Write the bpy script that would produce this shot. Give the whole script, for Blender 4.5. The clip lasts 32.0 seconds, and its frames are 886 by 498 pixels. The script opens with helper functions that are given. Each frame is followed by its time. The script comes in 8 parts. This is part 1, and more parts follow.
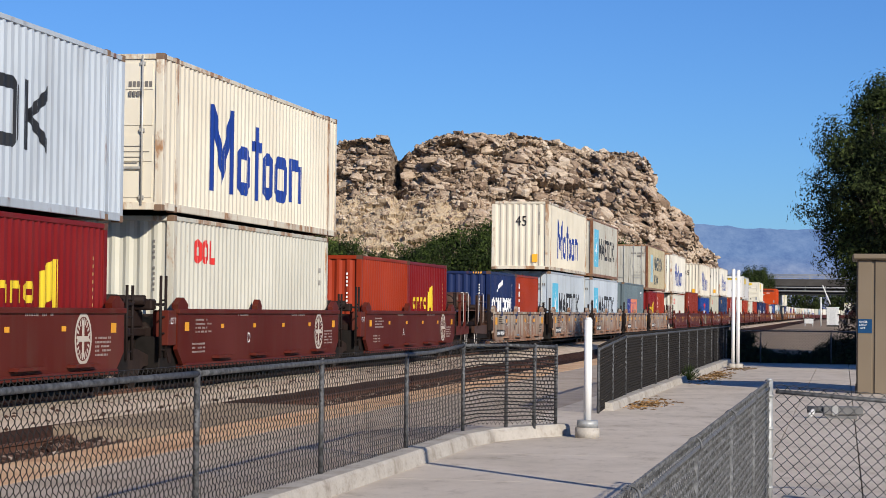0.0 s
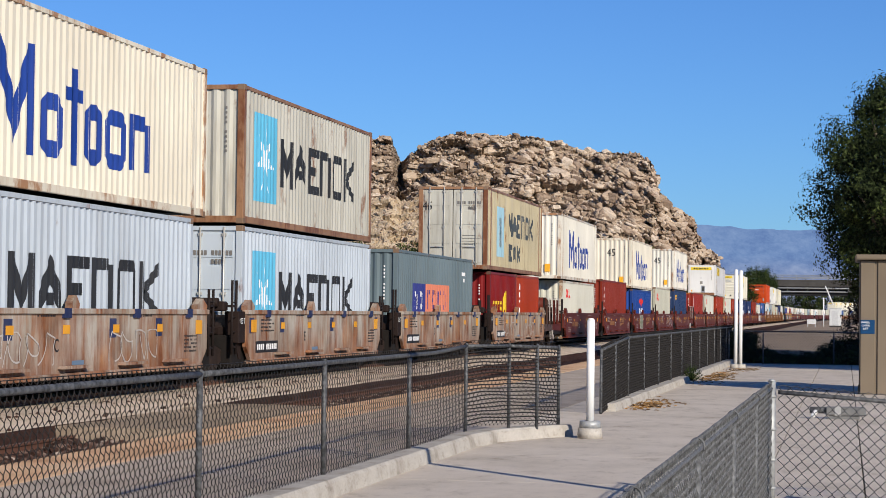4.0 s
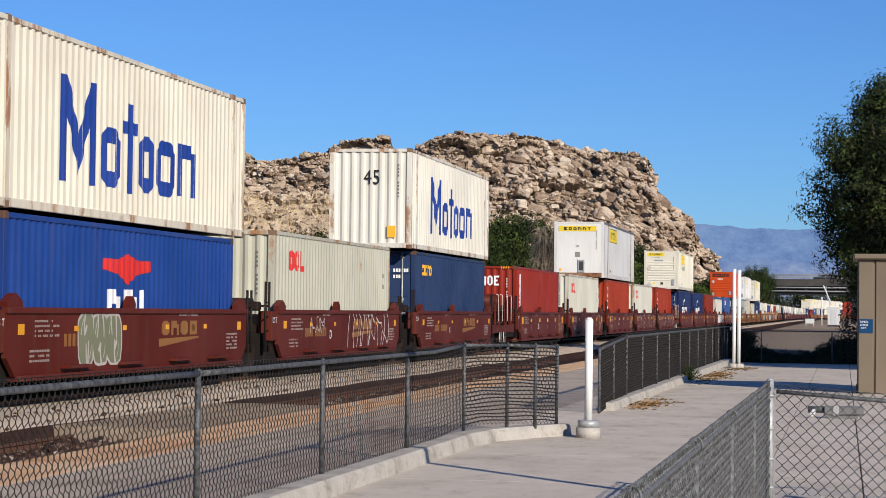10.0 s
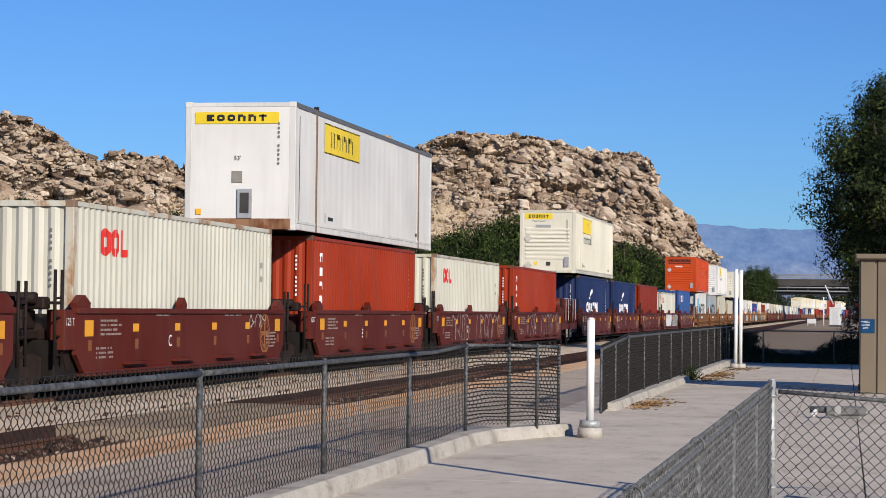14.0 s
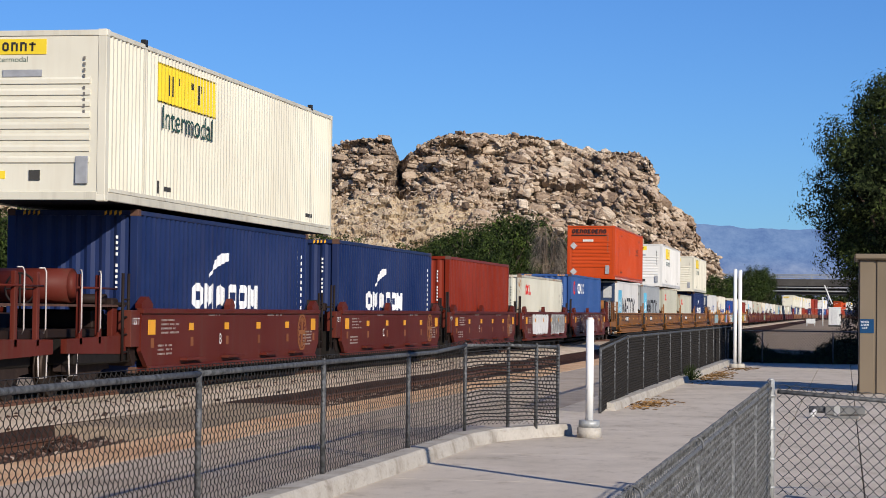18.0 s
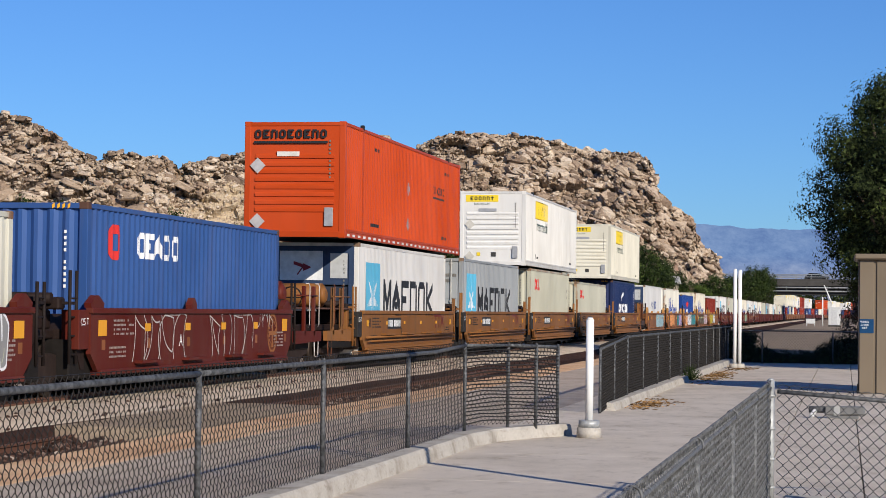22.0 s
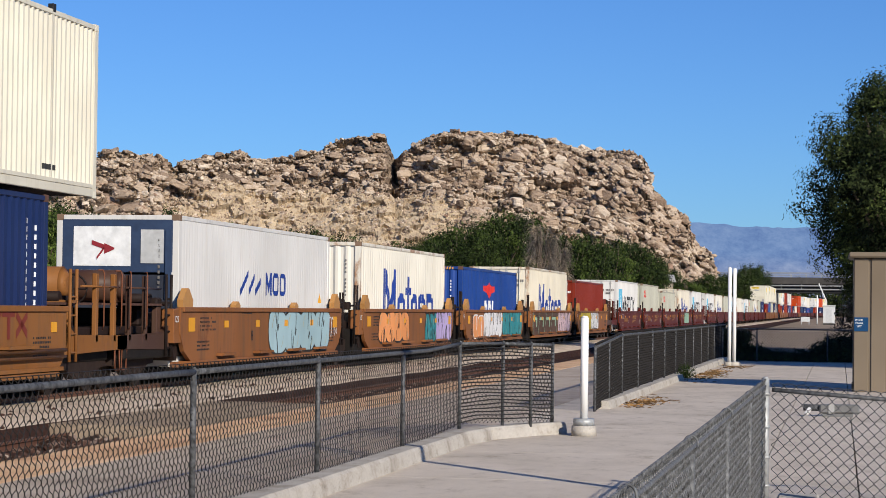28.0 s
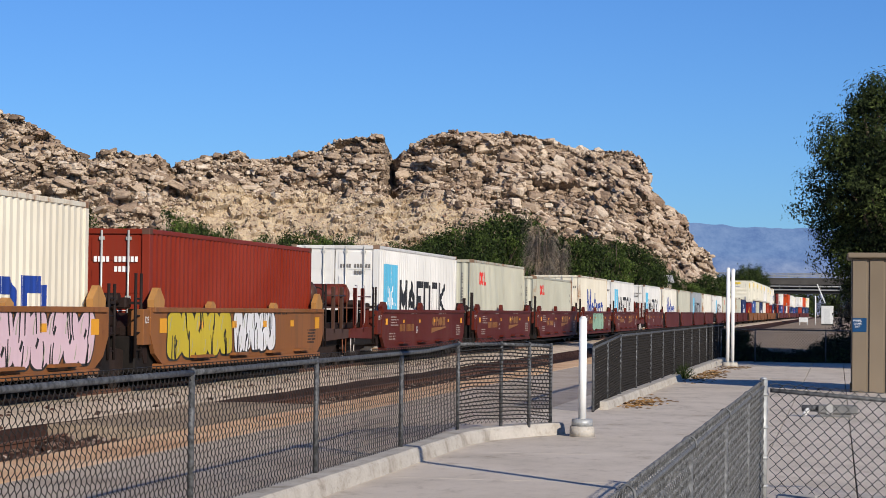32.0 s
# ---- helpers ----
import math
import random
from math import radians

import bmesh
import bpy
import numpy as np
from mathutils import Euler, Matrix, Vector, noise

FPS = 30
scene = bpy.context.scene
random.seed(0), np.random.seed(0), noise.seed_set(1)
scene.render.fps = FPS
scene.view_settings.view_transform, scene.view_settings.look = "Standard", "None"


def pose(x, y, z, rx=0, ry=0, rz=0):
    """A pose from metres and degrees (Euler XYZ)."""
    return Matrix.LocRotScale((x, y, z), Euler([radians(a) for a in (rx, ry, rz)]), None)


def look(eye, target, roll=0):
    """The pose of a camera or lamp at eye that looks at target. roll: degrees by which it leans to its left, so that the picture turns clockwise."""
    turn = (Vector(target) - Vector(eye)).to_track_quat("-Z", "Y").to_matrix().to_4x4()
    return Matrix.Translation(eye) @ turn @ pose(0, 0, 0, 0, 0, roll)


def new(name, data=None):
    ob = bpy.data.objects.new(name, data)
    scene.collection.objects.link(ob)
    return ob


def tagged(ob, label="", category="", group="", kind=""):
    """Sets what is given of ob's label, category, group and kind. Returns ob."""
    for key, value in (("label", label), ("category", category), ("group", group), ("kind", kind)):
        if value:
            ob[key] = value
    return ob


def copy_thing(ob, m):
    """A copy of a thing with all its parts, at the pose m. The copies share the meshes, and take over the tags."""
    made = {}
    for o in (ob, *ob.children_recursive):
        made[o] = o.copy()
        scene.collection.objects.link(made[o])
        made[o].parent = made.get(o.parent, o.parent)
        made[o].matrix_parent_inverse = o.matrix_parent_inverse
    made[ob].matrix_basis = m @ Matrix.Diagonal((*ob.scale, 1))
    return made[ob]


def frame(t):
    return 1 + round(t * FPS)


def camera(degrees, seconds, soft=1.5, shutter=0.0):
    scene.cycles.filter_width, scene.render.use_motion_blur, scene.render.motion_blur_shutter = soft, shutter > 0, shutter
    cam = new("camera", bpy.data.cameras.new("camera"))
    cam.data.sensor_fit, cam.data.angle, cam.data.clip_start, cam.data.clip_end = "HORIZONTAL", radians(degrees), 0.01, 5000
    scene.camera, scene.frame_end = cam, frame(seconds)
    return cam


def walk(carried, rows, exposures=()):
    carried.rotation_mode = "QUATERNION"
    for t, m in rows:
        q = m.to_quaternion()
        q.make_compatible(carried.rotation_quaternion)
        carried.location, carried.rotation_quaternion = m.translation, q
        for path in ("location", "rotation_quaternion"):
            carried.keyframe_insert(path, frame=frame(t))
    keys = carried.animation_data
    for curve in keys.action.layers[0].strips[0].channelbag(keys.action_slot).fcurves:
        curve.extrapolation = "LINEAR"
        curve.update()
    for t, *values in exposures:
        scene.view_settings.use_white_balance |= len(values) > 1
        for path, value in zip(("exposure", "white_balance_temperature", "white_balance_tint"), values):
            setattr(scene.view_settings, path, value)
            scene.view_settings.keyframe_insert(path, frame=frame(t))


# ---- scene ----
# ---------------------------------------------------------------- camera
# x: across the tracks, y: along the tracks away from the camera, z: up from the rail heads
EYE = Vector((13.487, 0.0, 1.488))
FOCAL = 3800.0


def camera_pose(right, down):
    """Pose of the hand-held camera; right, down: small sway of the picture, in 1/3800 radians."""
    yaw = radians(10.568) + right / FOCAL
    pitch = radians(1.625) + down / FOCAL
    ahead = Vector((-math.sin(yaw) * math.cos(pitch), math.cos(yaw) * math.cos(pitch), math.sin(pitch)))
    return look(EYE, EYE + ahead * 100.0, 0.691)


cam = camera(23.315, 32.0, soft=0.8)
SWAY = [(0, 0, 0), (1, 0, 0), (2, 2.6, 0.2), (3, 4.4, 1.0), (3.5, 4.6, 1.2), (5.5, 3, 0.2), (6, 1.8, 0), (7, 1.3, 0), (8, -1.2, 0),
        (9, 0.1, 0), (10, 1.5, 0), (11, 1.5, 0), (12, 3, 0), (13, 4.6, 0), (14.5, 4.6, 0), (16.5, 4.3, 0), (17, 3.3, 0), (20, 3.1, 0),
        (22, 2.9, 0), (23, 1.0, -0.2), (23.5, -1.3, -1.2), (24, -2.7, -1.6), (24.5, -0.6, -2.6), (25, -1.5, -1.8), (25.5, -3, -1.8),
        (27.5, -6.0, -3), (28, -6.3, -3), (29, -7.5, -3), (30, -8.0, -2.2), (31, -9.2, -2.6), (32, -9.3, -2)]
walk(cam, [(t, camera_pose(a, b)) for t, a, b in SWAY])

# ---------------------------------------------------------------- light
SUN_TO = Vector((0.68, -0.80, 0.48)).normalized()
world = bpy.data.worlds.new("sky")
scene.world = world
world.use_nodes = True
wn = world.node_tree
sky = wn.nodes.new("ShaderNodeTexSky")
sky.sky_type = "NISHITA"
sky.sun_disc = False
sky.sun_elevation = math.asin(SUN_TO.z)
sky.sun_rotation = math.atan2(SUN_TO.x, SUN_TO.y)
sky.altitude = 800.0
sky.air_density = 1.0
sky.dust_density = 0.25
sky.ozone_density = 2.2
deep = wn.nodes.new("ShaderNodeMix")
deep.data_type = "RGBA"
deep.blend_type = "MULTIPLY"
deep.inputs[0].default_value = 1.0
deep.inputs[7].default_value = (0.485, 0.865, 1.50, 1.0)
wn.links.new(sky.outputs["Color"], deep.inputs[6])
wn.links.new(deep.outputs[2], wn.nodes["Background"].inputs["Color"])
wn.nodes["Background"].inputs["Strength"].default_value = 0.068
sun = new("sun", bpy.data.lights.new("sun", "SUN"))
sun.data.energy = 5.0
sun.data.angle = radians(0.5)
sun.data.color = (1.0, 0.91, 0.78)
sun.matrix_world = look(SUN_TO * 60.0, (0, 0, 0))
scene.view_settings.exposure = 0.06


# ---------------------------------------------------------------- materials
def nodes_of(name):
    m = bpy.data.materials.new(name)
    m.use_nodes = True
    nt = m.node_tree
    return m, nt, nt.nodes["Principled BSDF"]


def node(nt, kind, **inputs):
    n = nt.nodes.new(kind)
    for k, v in inputs.items():
        n.inputs[k.replace("_", " ")].default_value = v
    return n


def noise_node(nt, coords, scale, detail=4.0, stretch=(1, 1, 1), rough=0.55):
    mp = nt.nodes.new("ShaderNodeMapping")
    mp.inputs["Scale"].default_value = stretch
    nt.links.new(coords, mp.inputs["Vector"])
    n = node(nt, "ShaderNodeTexNoise", Scale=scale, Detail=detail, Roughness=rough)
    nt.links.new(mp.outputs["Vector"], n.inputs["Vector"])
    return n


def ramp(nt, fac, stops):
    r = nt.nodes.new("ShaderNodeValToRGB")
    while len(r.color_ramp.elements) < len(stops):
        r.color_ramp.elements.new(0.5)
    for e, (p, c) in zip(r.color_ramp.elements, stops):
        e.position = p
        e.color = (*c, 1.0) if not isinstance(c, (int, float)) else (c, c, c, 1.0)
    nt.links.new(fac, r.inputs["Fac"])
    return r


def mixed(nt, fac, a, b, mode="MIX"):
    m = nt.nodes.new("ShaderNodeMix")
    m.data_type = "RGBA"
    m.blend_type = mode
    for sock, v in ((m.inputs[0], fac), (m.inputs[6], a), (m.inputs[7], b)):
        if isinstance(v, (int, float)):
            sock.default_value = v
        elif isinstance(v, tuple):
            sock.default_value = (*v, 1.0)
        else:
            nt.links.new(v, sock)
    return m.outputs[2]


def bumped(nt, bsdf, height, strength, distance):
    b = node(nt, "ShaderNodeBump", Strength=strength, Distance=distance)
    nt.links.new(height, b.inputs["Height"])
    nt.links.new(b.outputs["Normal"], bsdf.inputs["Normal"])


MATS = {}


def paint(name, color, rust=0.2, dirt=0.25, rough=0.45, metal=0.0, grime=(0.09, 0.06, 0.04), rustcol=(0.16, 0.055, 0.02)):
    """Weathered paint on steel: faded patches, vertical dirt streaks, rust spots."""
    if name in MATS:
        return MATS[name]
    m, nt, b = nodes_of(name)
    co = nt.nodes.new("ShaderNodeTexCoord").outputs["Object"]
    oi = nt.nodes.new("ShaderNodeObjectInfo")
    add = nt.nodes.new("ShaderNodeVectorMath")
    add.operation = "ADD"
    scl = nt.nodes.new("ShaderNodeVectorMath")
    scl.operation = "SCALE"
    scl.inputs["Scale"].default_value = 37.0
    cmb = nt.nodes.new("ShaderNodeCombineXYZ")
    for k in ("X", "Y", "Z"):
        nt.links.new(oi.outputs["Random"], cmb.inputs[k])
    nt.links.new(cmb.outputs[0], scl.inputs[0])
    nt.links.new(co, add.inputs[0])
    nt.links.new(scl.outputs[0], add.inputs[1])
    v = add.outputs[0]
    fade = noise_node(nt, v, 0.35, 3)
    faded = ramp(nt, fade.outputs["Fac"], [(0.3, tuple(c * 0.86 for c in color)), (0.7, tuple(min(1, c * 1.06 + 0.012) for c in color))])
    streak = noise_node(nt, v, 3.2, 5, (1.0, 1.0, 0.09), 0.65)
    sf = ramp(nt, streak.outputs["Fac"], [(0.5, 0.0), (0.78, dirt)])
    c1 = mixed(nt, sf.outputs["Color"], faded.outputs["Color"], grime)
    spot = noise_node(nt, v, 1.3, 9, (1, 1, 0.45), 0.72)
    lo = 0.70 - 0.22 * rust
    rf = ramp(nt, spot.outputs["Fac"], [(lo, 0.0), (min(lo + 0.09, 0.99), 0.9)])
    c2 = mixed(nt, rf.outputs["Color"], c1, rustcol)
    nt.links.new(c2, b.inputs["Base Color"])
    b.inputs["Roughness"].default_value = rough
    b.inputs["Metallic"].default_value = metal
    b.inputs["Specular IOR Level"].default_value = 0.16
    fine = noise_node(nt, v, 60, 3)
    bumped(nt, b, fine.outputs["Fac"], 0.12, 0.004)
    MATS[name] = m
    return m


def plain(name, color, rough=0.6, metal=0.0, var=0.15, scale=6.0, bump=0.1):
    """Simple stuff with a mottled tone."""
    if name in MATS:
        return MATS[name]
    m, nt, b = nodes_of(name)
    co = nt.nodes.new("ShaderNodeTexCoord").outputs["Object"]
    n = noise_node(nt, co, scale, 6)
    r = ramp(nt, n.outputs["Fac"], [(0.3, tuple(c * (1 - var) for c in color)), (0.7, tuple(min(1, c * (1 + var)) for c in color))])
    nt.links.new(r.outputs["Color"], b.inputs["Base Color"])
    b.inputs["Roughness"].default_value = rough
    b.inputs["Metallic"].default_value = metal
    b.inputs["Specular IOR Level"].default_value = 0.2
    if bump:
        n2 = noise_node(nt, co, scale * 12, 4)
        bumped(nt, b, n2.outputs["Fac"], bump, 0.01)
    MATS[name] = m
    return m


def ground_mat(name, stops, scale, bump, dist, fine=40.0, speck=0.5):
    """Gravel, dirt and concrete: coarse stains, fine grains."""
    m, nt, b = nodes_of(name)
    co = nt.nodes.new("ShaderNodeTexCoord").outputs["Object"]
    n = noise_node(nt, co, scale, 7, rough=0.62)
    r = ramp(nt, n.outputs["Fac"], stops)
    g = noise_node(nt, co, fine, 5, rough=0.7)
    gr = ramp(nt, g.outputs["Fac"], [(0.3, 1.0 - speck), (0.7, 1.0)])
    c = mixed(nt, 1.0, r.outputs["Color"], gr.outputs["Color"], "MULTIPLY")
    blot = noise_node(nt, co, scale * 6.0, 8, (1.0, 0.45, 1.0), 0.75)
    br = ramp(nt, blot.outputs["Fac"], [(0.34, (0.74, 0.72, 0.70)), (0.46, (0.96, 0.955, 0.95)), (0.68, (1.04, 1.035, 1.03))])
    c = mixed(nt, 1.0, c, br.outputs["Color"], "MULTIPLY")
    nt.links.new(c, b.inputs["Base Color"])
    b.inputs["Roughness"].default_value = 0.92
    b.inputs["Specular IOR Level"].default_value = 0.1
    bumped(nt, b, g.outputs["Fac"], bump, dist)
    MATS[name] = m
    return m


ground_mat("dirt", [(0.3, (0.30, 0.23, 0.165)), (0.6, (0.42, 0.33, 0.24)), (0.8, (0.5, 0.41, 0.31))], 0.25, 0.5, 0.05, 9.0, 0.35)
ground_mat("ballast", [(0.3, (0.47, 0.375, 0.28)), (0.5, (0.63, 0.52, 0.405)), (0.7, (0.72, 0.615, 0.50))], 0.7, 0.6, 0.04, 14.0, 0.28)
ground_mat("dark_ballast", [(0.3, (0.042, 0.021, 0.016)), (0.6, (0.072, 0.036, 0.027)), (0.8, (0.13, 0.082, 0.063))], 0.8, 0.9, 0.06, 14.0, 0.6)
ground_mat("concrete", [(0.25, (0.49, 0.43, 0.355)), (0.5, (0.63, 0.555, 0.465)), (0.8, (0.69, 0.615, 0.525))], 0.55, 0.25, 0.006, 60.0, 0.16)
# Own darker tone, taken down further to hold the fence's shadow.
ground_mat("platform_concrete", [(0.25, (0.35, 0.29, 0.235)), (0.5, (0.485, 0.41, 0.335)), (0.8, (0.565, 0.485, 0.405))], 0.5, 0.25, 0.006, 60.0, 0.2)
ground_mat("kerb_concrete", [(0.28, (0.24, 0.205, 0.165)), (0.46, (0.46, 0.425, 0.375)), (0.75, (0.56, 0.53, 0.48))], 1.9, 0.3, 0.008, 40.0, 0.2)
ground_mat("edge_strip", [(0.3, (0.48, 0.27, 0.15)), (0.5, (0.72, 0.47, 0.28)), (0.8, (0.80, 0.62, 0.44))], 0.6, 0.4, 0.01, 40.0, 0.25)


def rock_mat():
    """Weathered granite: blocks of differing tone, dark cracks, desert varnish."""
    m, nt, b = nodes_of("rock")
    co = nt.nodes.new("ShaderNodeTexCoord").outputs["Object"]
    warp = noise_node(nt, co, 0.25, 4)
    big = noise_node(nt, co, 0.06, 5, rough=0.6)
    mid = noise_node(nt, co, 0.9, 9, (1, 1, 1.8), 0.72)
    mp = nt.nodes.new("ShaderNodeMapping")
    mp.inputs["Scale"].default_value = (0.62, 0.62, 1.5)
    ad = nt.nodes.new("ShaderNodeVectorMath")
    ad.operation = "MULTIPLY_ADD"
    ad.inputs[1].default_value = (3.4, 3.4, 3.0)
    nt.links.new(warp.outputs["Color"], ad.inputs[0])
    nt.links.new(co, ad.inputs[2])
    nt.links.new(ad.outputs[0], mp.inputs["Vector"])
    cell = node(nt, "ShaderNodeTexVoronoi", Scale=1.0)
    edge = node(nt, "ShaderNodeTexVoronoi", Scale=1.0)
    edge.feature = "DISTANCE_TO_EDGE"
    for v in (cell, edge):
        nt.links.new(mp.outputs["Vector"], v.inputs["Vector"])
    tone = ramp(nt, cell.outputs["Color"], [(0.1, (0.275, 0.215, 0.165)), (0.4, (0.451, 0.363, 0.275)), (0.7, (0.550, 0.457, 0.358)), (0.95, (0.660, 0.572, 0.468))])
    grain = ramp(nt, mid.outputs["Fac"], [(0.32, (0.55, 0.53, 0.52)), (0.46, (0.92, 0.91, 0.9)), (0.70, (1.12, 1.11, 1.09))])
    c = mixed(nt, 1.0, tone.outputs["Color"], grain.outputs["Color"], "MULTIPLY")
    var = ramp(nt, big.outputs["Fac"], [(0.38, (0.82, 0.76, 0.72)), (0.6, (1.0, 0.98, 0.95))])
    c = mixed(nt, 1.0, c, var.outputs["Color"], "MULTIPLY")
    crack = ramp(nt, edge.outputs["Distance"], [(0.0, (0.35, 0.31, 0.28)), (0.06, (1, 1, 1))])
    c = mixed(nt, 0.3, c, crack.outputs["Color"], "MULTIPLY")
    nt.links.new(c, b.inputs["Base Color"])
    b.inputs["Roughness"].default_value = 0.95
    b.inputs["Specular IOR Level"].default_value = 0.1
    s = nt.nodes.new("ShaderNodeMath")
    s.operation = "ADD"
    nt.links.new(crack.outputs["Color"], s.inputs[0])
    nt.links.new(mid.outputs["Fac"], s.inputs[1])
    bumped(nt, b, s.outputs[0], 1.0, 0.55)
    MATS["rock"] = m


def sand_mat():
    m, nt, b = nodes_of("sand_slope")
    co = nt.nodes.new("ShaderNodeTexCoord").outputs["Object"]
    mid = noise_node(nt, co, 0.45, 9, (1, 1, 0.7), 0.7)
    base = ramp(nt, mid.outputs["Fac"], [(0.3, (0.25, 0.18, 0.115)), (0.42, (0.41, 0.315, 0.21)), (0.58, (0.53, 0.42, 0.285)), (0.75, (0.62, 0.515, 0.38))])
    nt.links.new(base.outputs["Color"], b.inputs["Base Color"])
    b.inputs["Roughness"].default_value = 0.95
    bumped(nt, b, mid.outputs["Fac"], 0.9, 0.8)
    MATS["sand_slope"] = m


def leaf_mat(name, dark, light):
    m, nt, b = nodes_of(name)
    g = nt.nodes.new("ShaderNodeNewGeometry")
    r = ramp(nt, g.outputs["Random Per Island"], [(0.0, dark), (0.75, light), (1.0, tuple(c * 1.5 for c in light))])
    co = nt.nodes.new("ShaderNodeTexCoord").outputs["Object"]
    n = noise_node(nt, co, 0.7, 4)
    k = ramp(nt, n.outputs["Fac"], [(0.36, (0.38, 0.42, 0.42)), (0.5, (0.9, 0.9, 0.9)), (0.62, (1.7, 1.58, 1.3))])
    nt.links.new(mixed(nt, 1.0, r.outputs["Color"], k.outputs["Color"], "MULTIPLY"), b.inputs["Base Color"])
    b.inputs["Roughness"].default_value = 0.75
    b.inputs["Specular IOR Level"].default_value = 0.12
    b.inputs["Transmission Weight"].default_value = 0.0
    MATS[name] = m
    return m


def island_mat(name, stops, scale=30.0, patch=0.0):
    """Loose stones, each of its own tone."""
    m, nt, b = nodes_of(name)
    g = nt.nodes.new("ShaderNodeNewGeometry")
    co = nt.nodes.new("ShaderNodeTexCoord").outputs["Object"]
    r = ramp(nt, g.outputs["Random Per Island"], stops)
    n = noise_node(nt, co, scale, 6, (1, 1, 1.7), 0.7)
    k = ramp(nt, n.outputs["Fac"], [(0.3, (0.55, 0.51, 0.48)), (0.5, (0.95, 0.94, 0.93)), (0.7, (1.08, 1.06, 1.04))])
    c = mixed(nt, 1.0, r.outputs["Color"], k.outputs["Color"], "MULTIPLY")
    if patch:
        wide = noise_node(nt, co, 0.11, 5, (1, 1, 1.6), 0.6)
        varnish = ramp(nt, wide.outputs["Fac"], [(0.36, (0.58, 0.49, 0.44)), (0.5, (0.9, 0.86, 0.82)), (0.62, (1.0, 0.98, 0.95))])
        c = mixed(nt, patch, c, varnish.outputs["Color"], "MULTIPLY")
    nt.links.new(c, b.inputs["Base Color"])
    b.inputs["Roughness"].default_value = 0.95
    b.inputs["Specular IOR Level"].default_value = 0.1
    bumped(nt, b, n.outputs["Fac"], 0.8, 8.0 / scale * 0.06)
    MATS[name] = m
    return m


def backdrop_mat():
    """Far mountains that glow by themselves: blue air haze painted in, paler low down."""
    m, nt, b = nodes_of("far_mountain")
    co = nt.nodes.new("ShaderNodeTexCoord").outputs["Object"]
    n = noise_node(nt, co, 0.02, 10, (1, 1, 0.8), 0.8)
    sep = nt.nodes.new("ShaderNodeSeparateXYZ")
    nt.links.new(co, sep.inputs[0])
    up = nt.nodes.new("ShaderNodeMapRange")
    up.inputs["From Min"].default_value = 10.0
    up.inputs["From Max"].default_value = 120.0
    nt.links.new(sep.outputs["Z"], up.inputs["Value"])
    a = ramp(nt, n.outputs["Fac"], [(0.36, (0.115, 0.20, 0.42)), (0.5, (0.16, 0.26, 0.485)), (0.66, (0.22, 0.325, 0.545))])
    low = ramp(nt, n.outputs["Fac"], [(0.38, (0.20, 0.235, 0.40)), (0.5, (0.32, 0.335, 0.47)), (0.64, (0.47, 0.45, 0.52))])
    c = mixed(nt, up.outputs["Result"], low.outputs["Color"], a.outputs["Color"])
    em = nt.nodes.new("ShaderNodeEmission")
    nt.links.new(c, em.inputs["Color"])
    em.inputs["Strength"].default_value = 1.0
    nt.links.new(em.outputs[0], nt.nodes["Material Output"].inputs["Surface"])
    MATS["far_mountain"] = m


rock_mat()
boulder_mat = island_mat("boulder", [(0.0, (0.154, 0.116, 0.090)), (0.12, (0.297, 0.226, 0.171)), (0.4, (0.462, 0.369, 0.281)), (0.72, (0.572, 0.473, 0.369)), (0.93, (0.704, 0.616, 0.512)), (1.0, (0.330, 0.220, 0.160))], 1.6, 0.6)
rubble_mat = island_mat("rubble", [(0.0, (0.03, 0.018, 0.015)), (0.5, (0.085, 0.046, 0.035)), (0.85, (0.16, 0.105, 0.083)), (1.0, (0.36, 0.30, 0.26))], 30.0)
sand_mat()
backdrop_mat()
leaf_mat("leaf_green", (0.004, 0.008, 0.003), (0.034, 0.054, 0.013))
leaf_mat("leaf_bright", (0.008, 0.016, 0.004), (0.060, 0.092, 0.021))
leaf_mat("leaf_dark", (0.005, 0.009, 0.003), (0.036, 0.051, 0.016))
leaf_mat("leaf_dry", (0.06, 0.05, 0.042), (0.155, 0.132, 0.11))
leaf_mat("litter", (0.14, 0.075, 0.03), (0.3, 0.19, 0.09))
bark = plain("bark", (0.14, 0.105, 0.08), 0.9, var=0.3, scale=3, bump=0.5)
galv = plain("galvanised", (0.36, 0.37, 0.37), 0.5, 0.3, 0.2, 20)
galv_wire = plain("galvanised_wire", (0.13, 0.133, 0.135), 0.6, 0.1, 0.6, 24)
dark_wire = plain("weathered_wire", (0.024, 0.022, 0.021), 0.7, 0.0, 0.3, 14)
galv_dark = plain("weathered_steel", (0.085, 0.088, 0.092), 0.6, 0.2, 0.75, 24)
white_pipe = paint("white_pipe", (0.78, 0.78, 0.76), 0.02, 0.15, 0.4)
rail_steel = paint("rail_rust", (0.12, 0.055, 0.035), 0.5, 0.4, 0.6)
tie_wood = plain("tie_wood", (0.10, 0.075, 0.06), 0.9, var=0.35, scale=5, bump=0.4)
tan_steel = paint("tan_cladding", (0.175, 0.138, 0.096), 0.0, 0.12, 0.5)
blue_sign = plain("blue_sign", (0.008, 0.05, 0.13), 0.4, var=0.05)
white_flat = plain("white_lettering", (0.8, 0.8, 0.78), 0.5, var=0.08)
black_flat = plain("black_lettering", (0.02, 0.02, 0.022), 0.5, var=0.2)
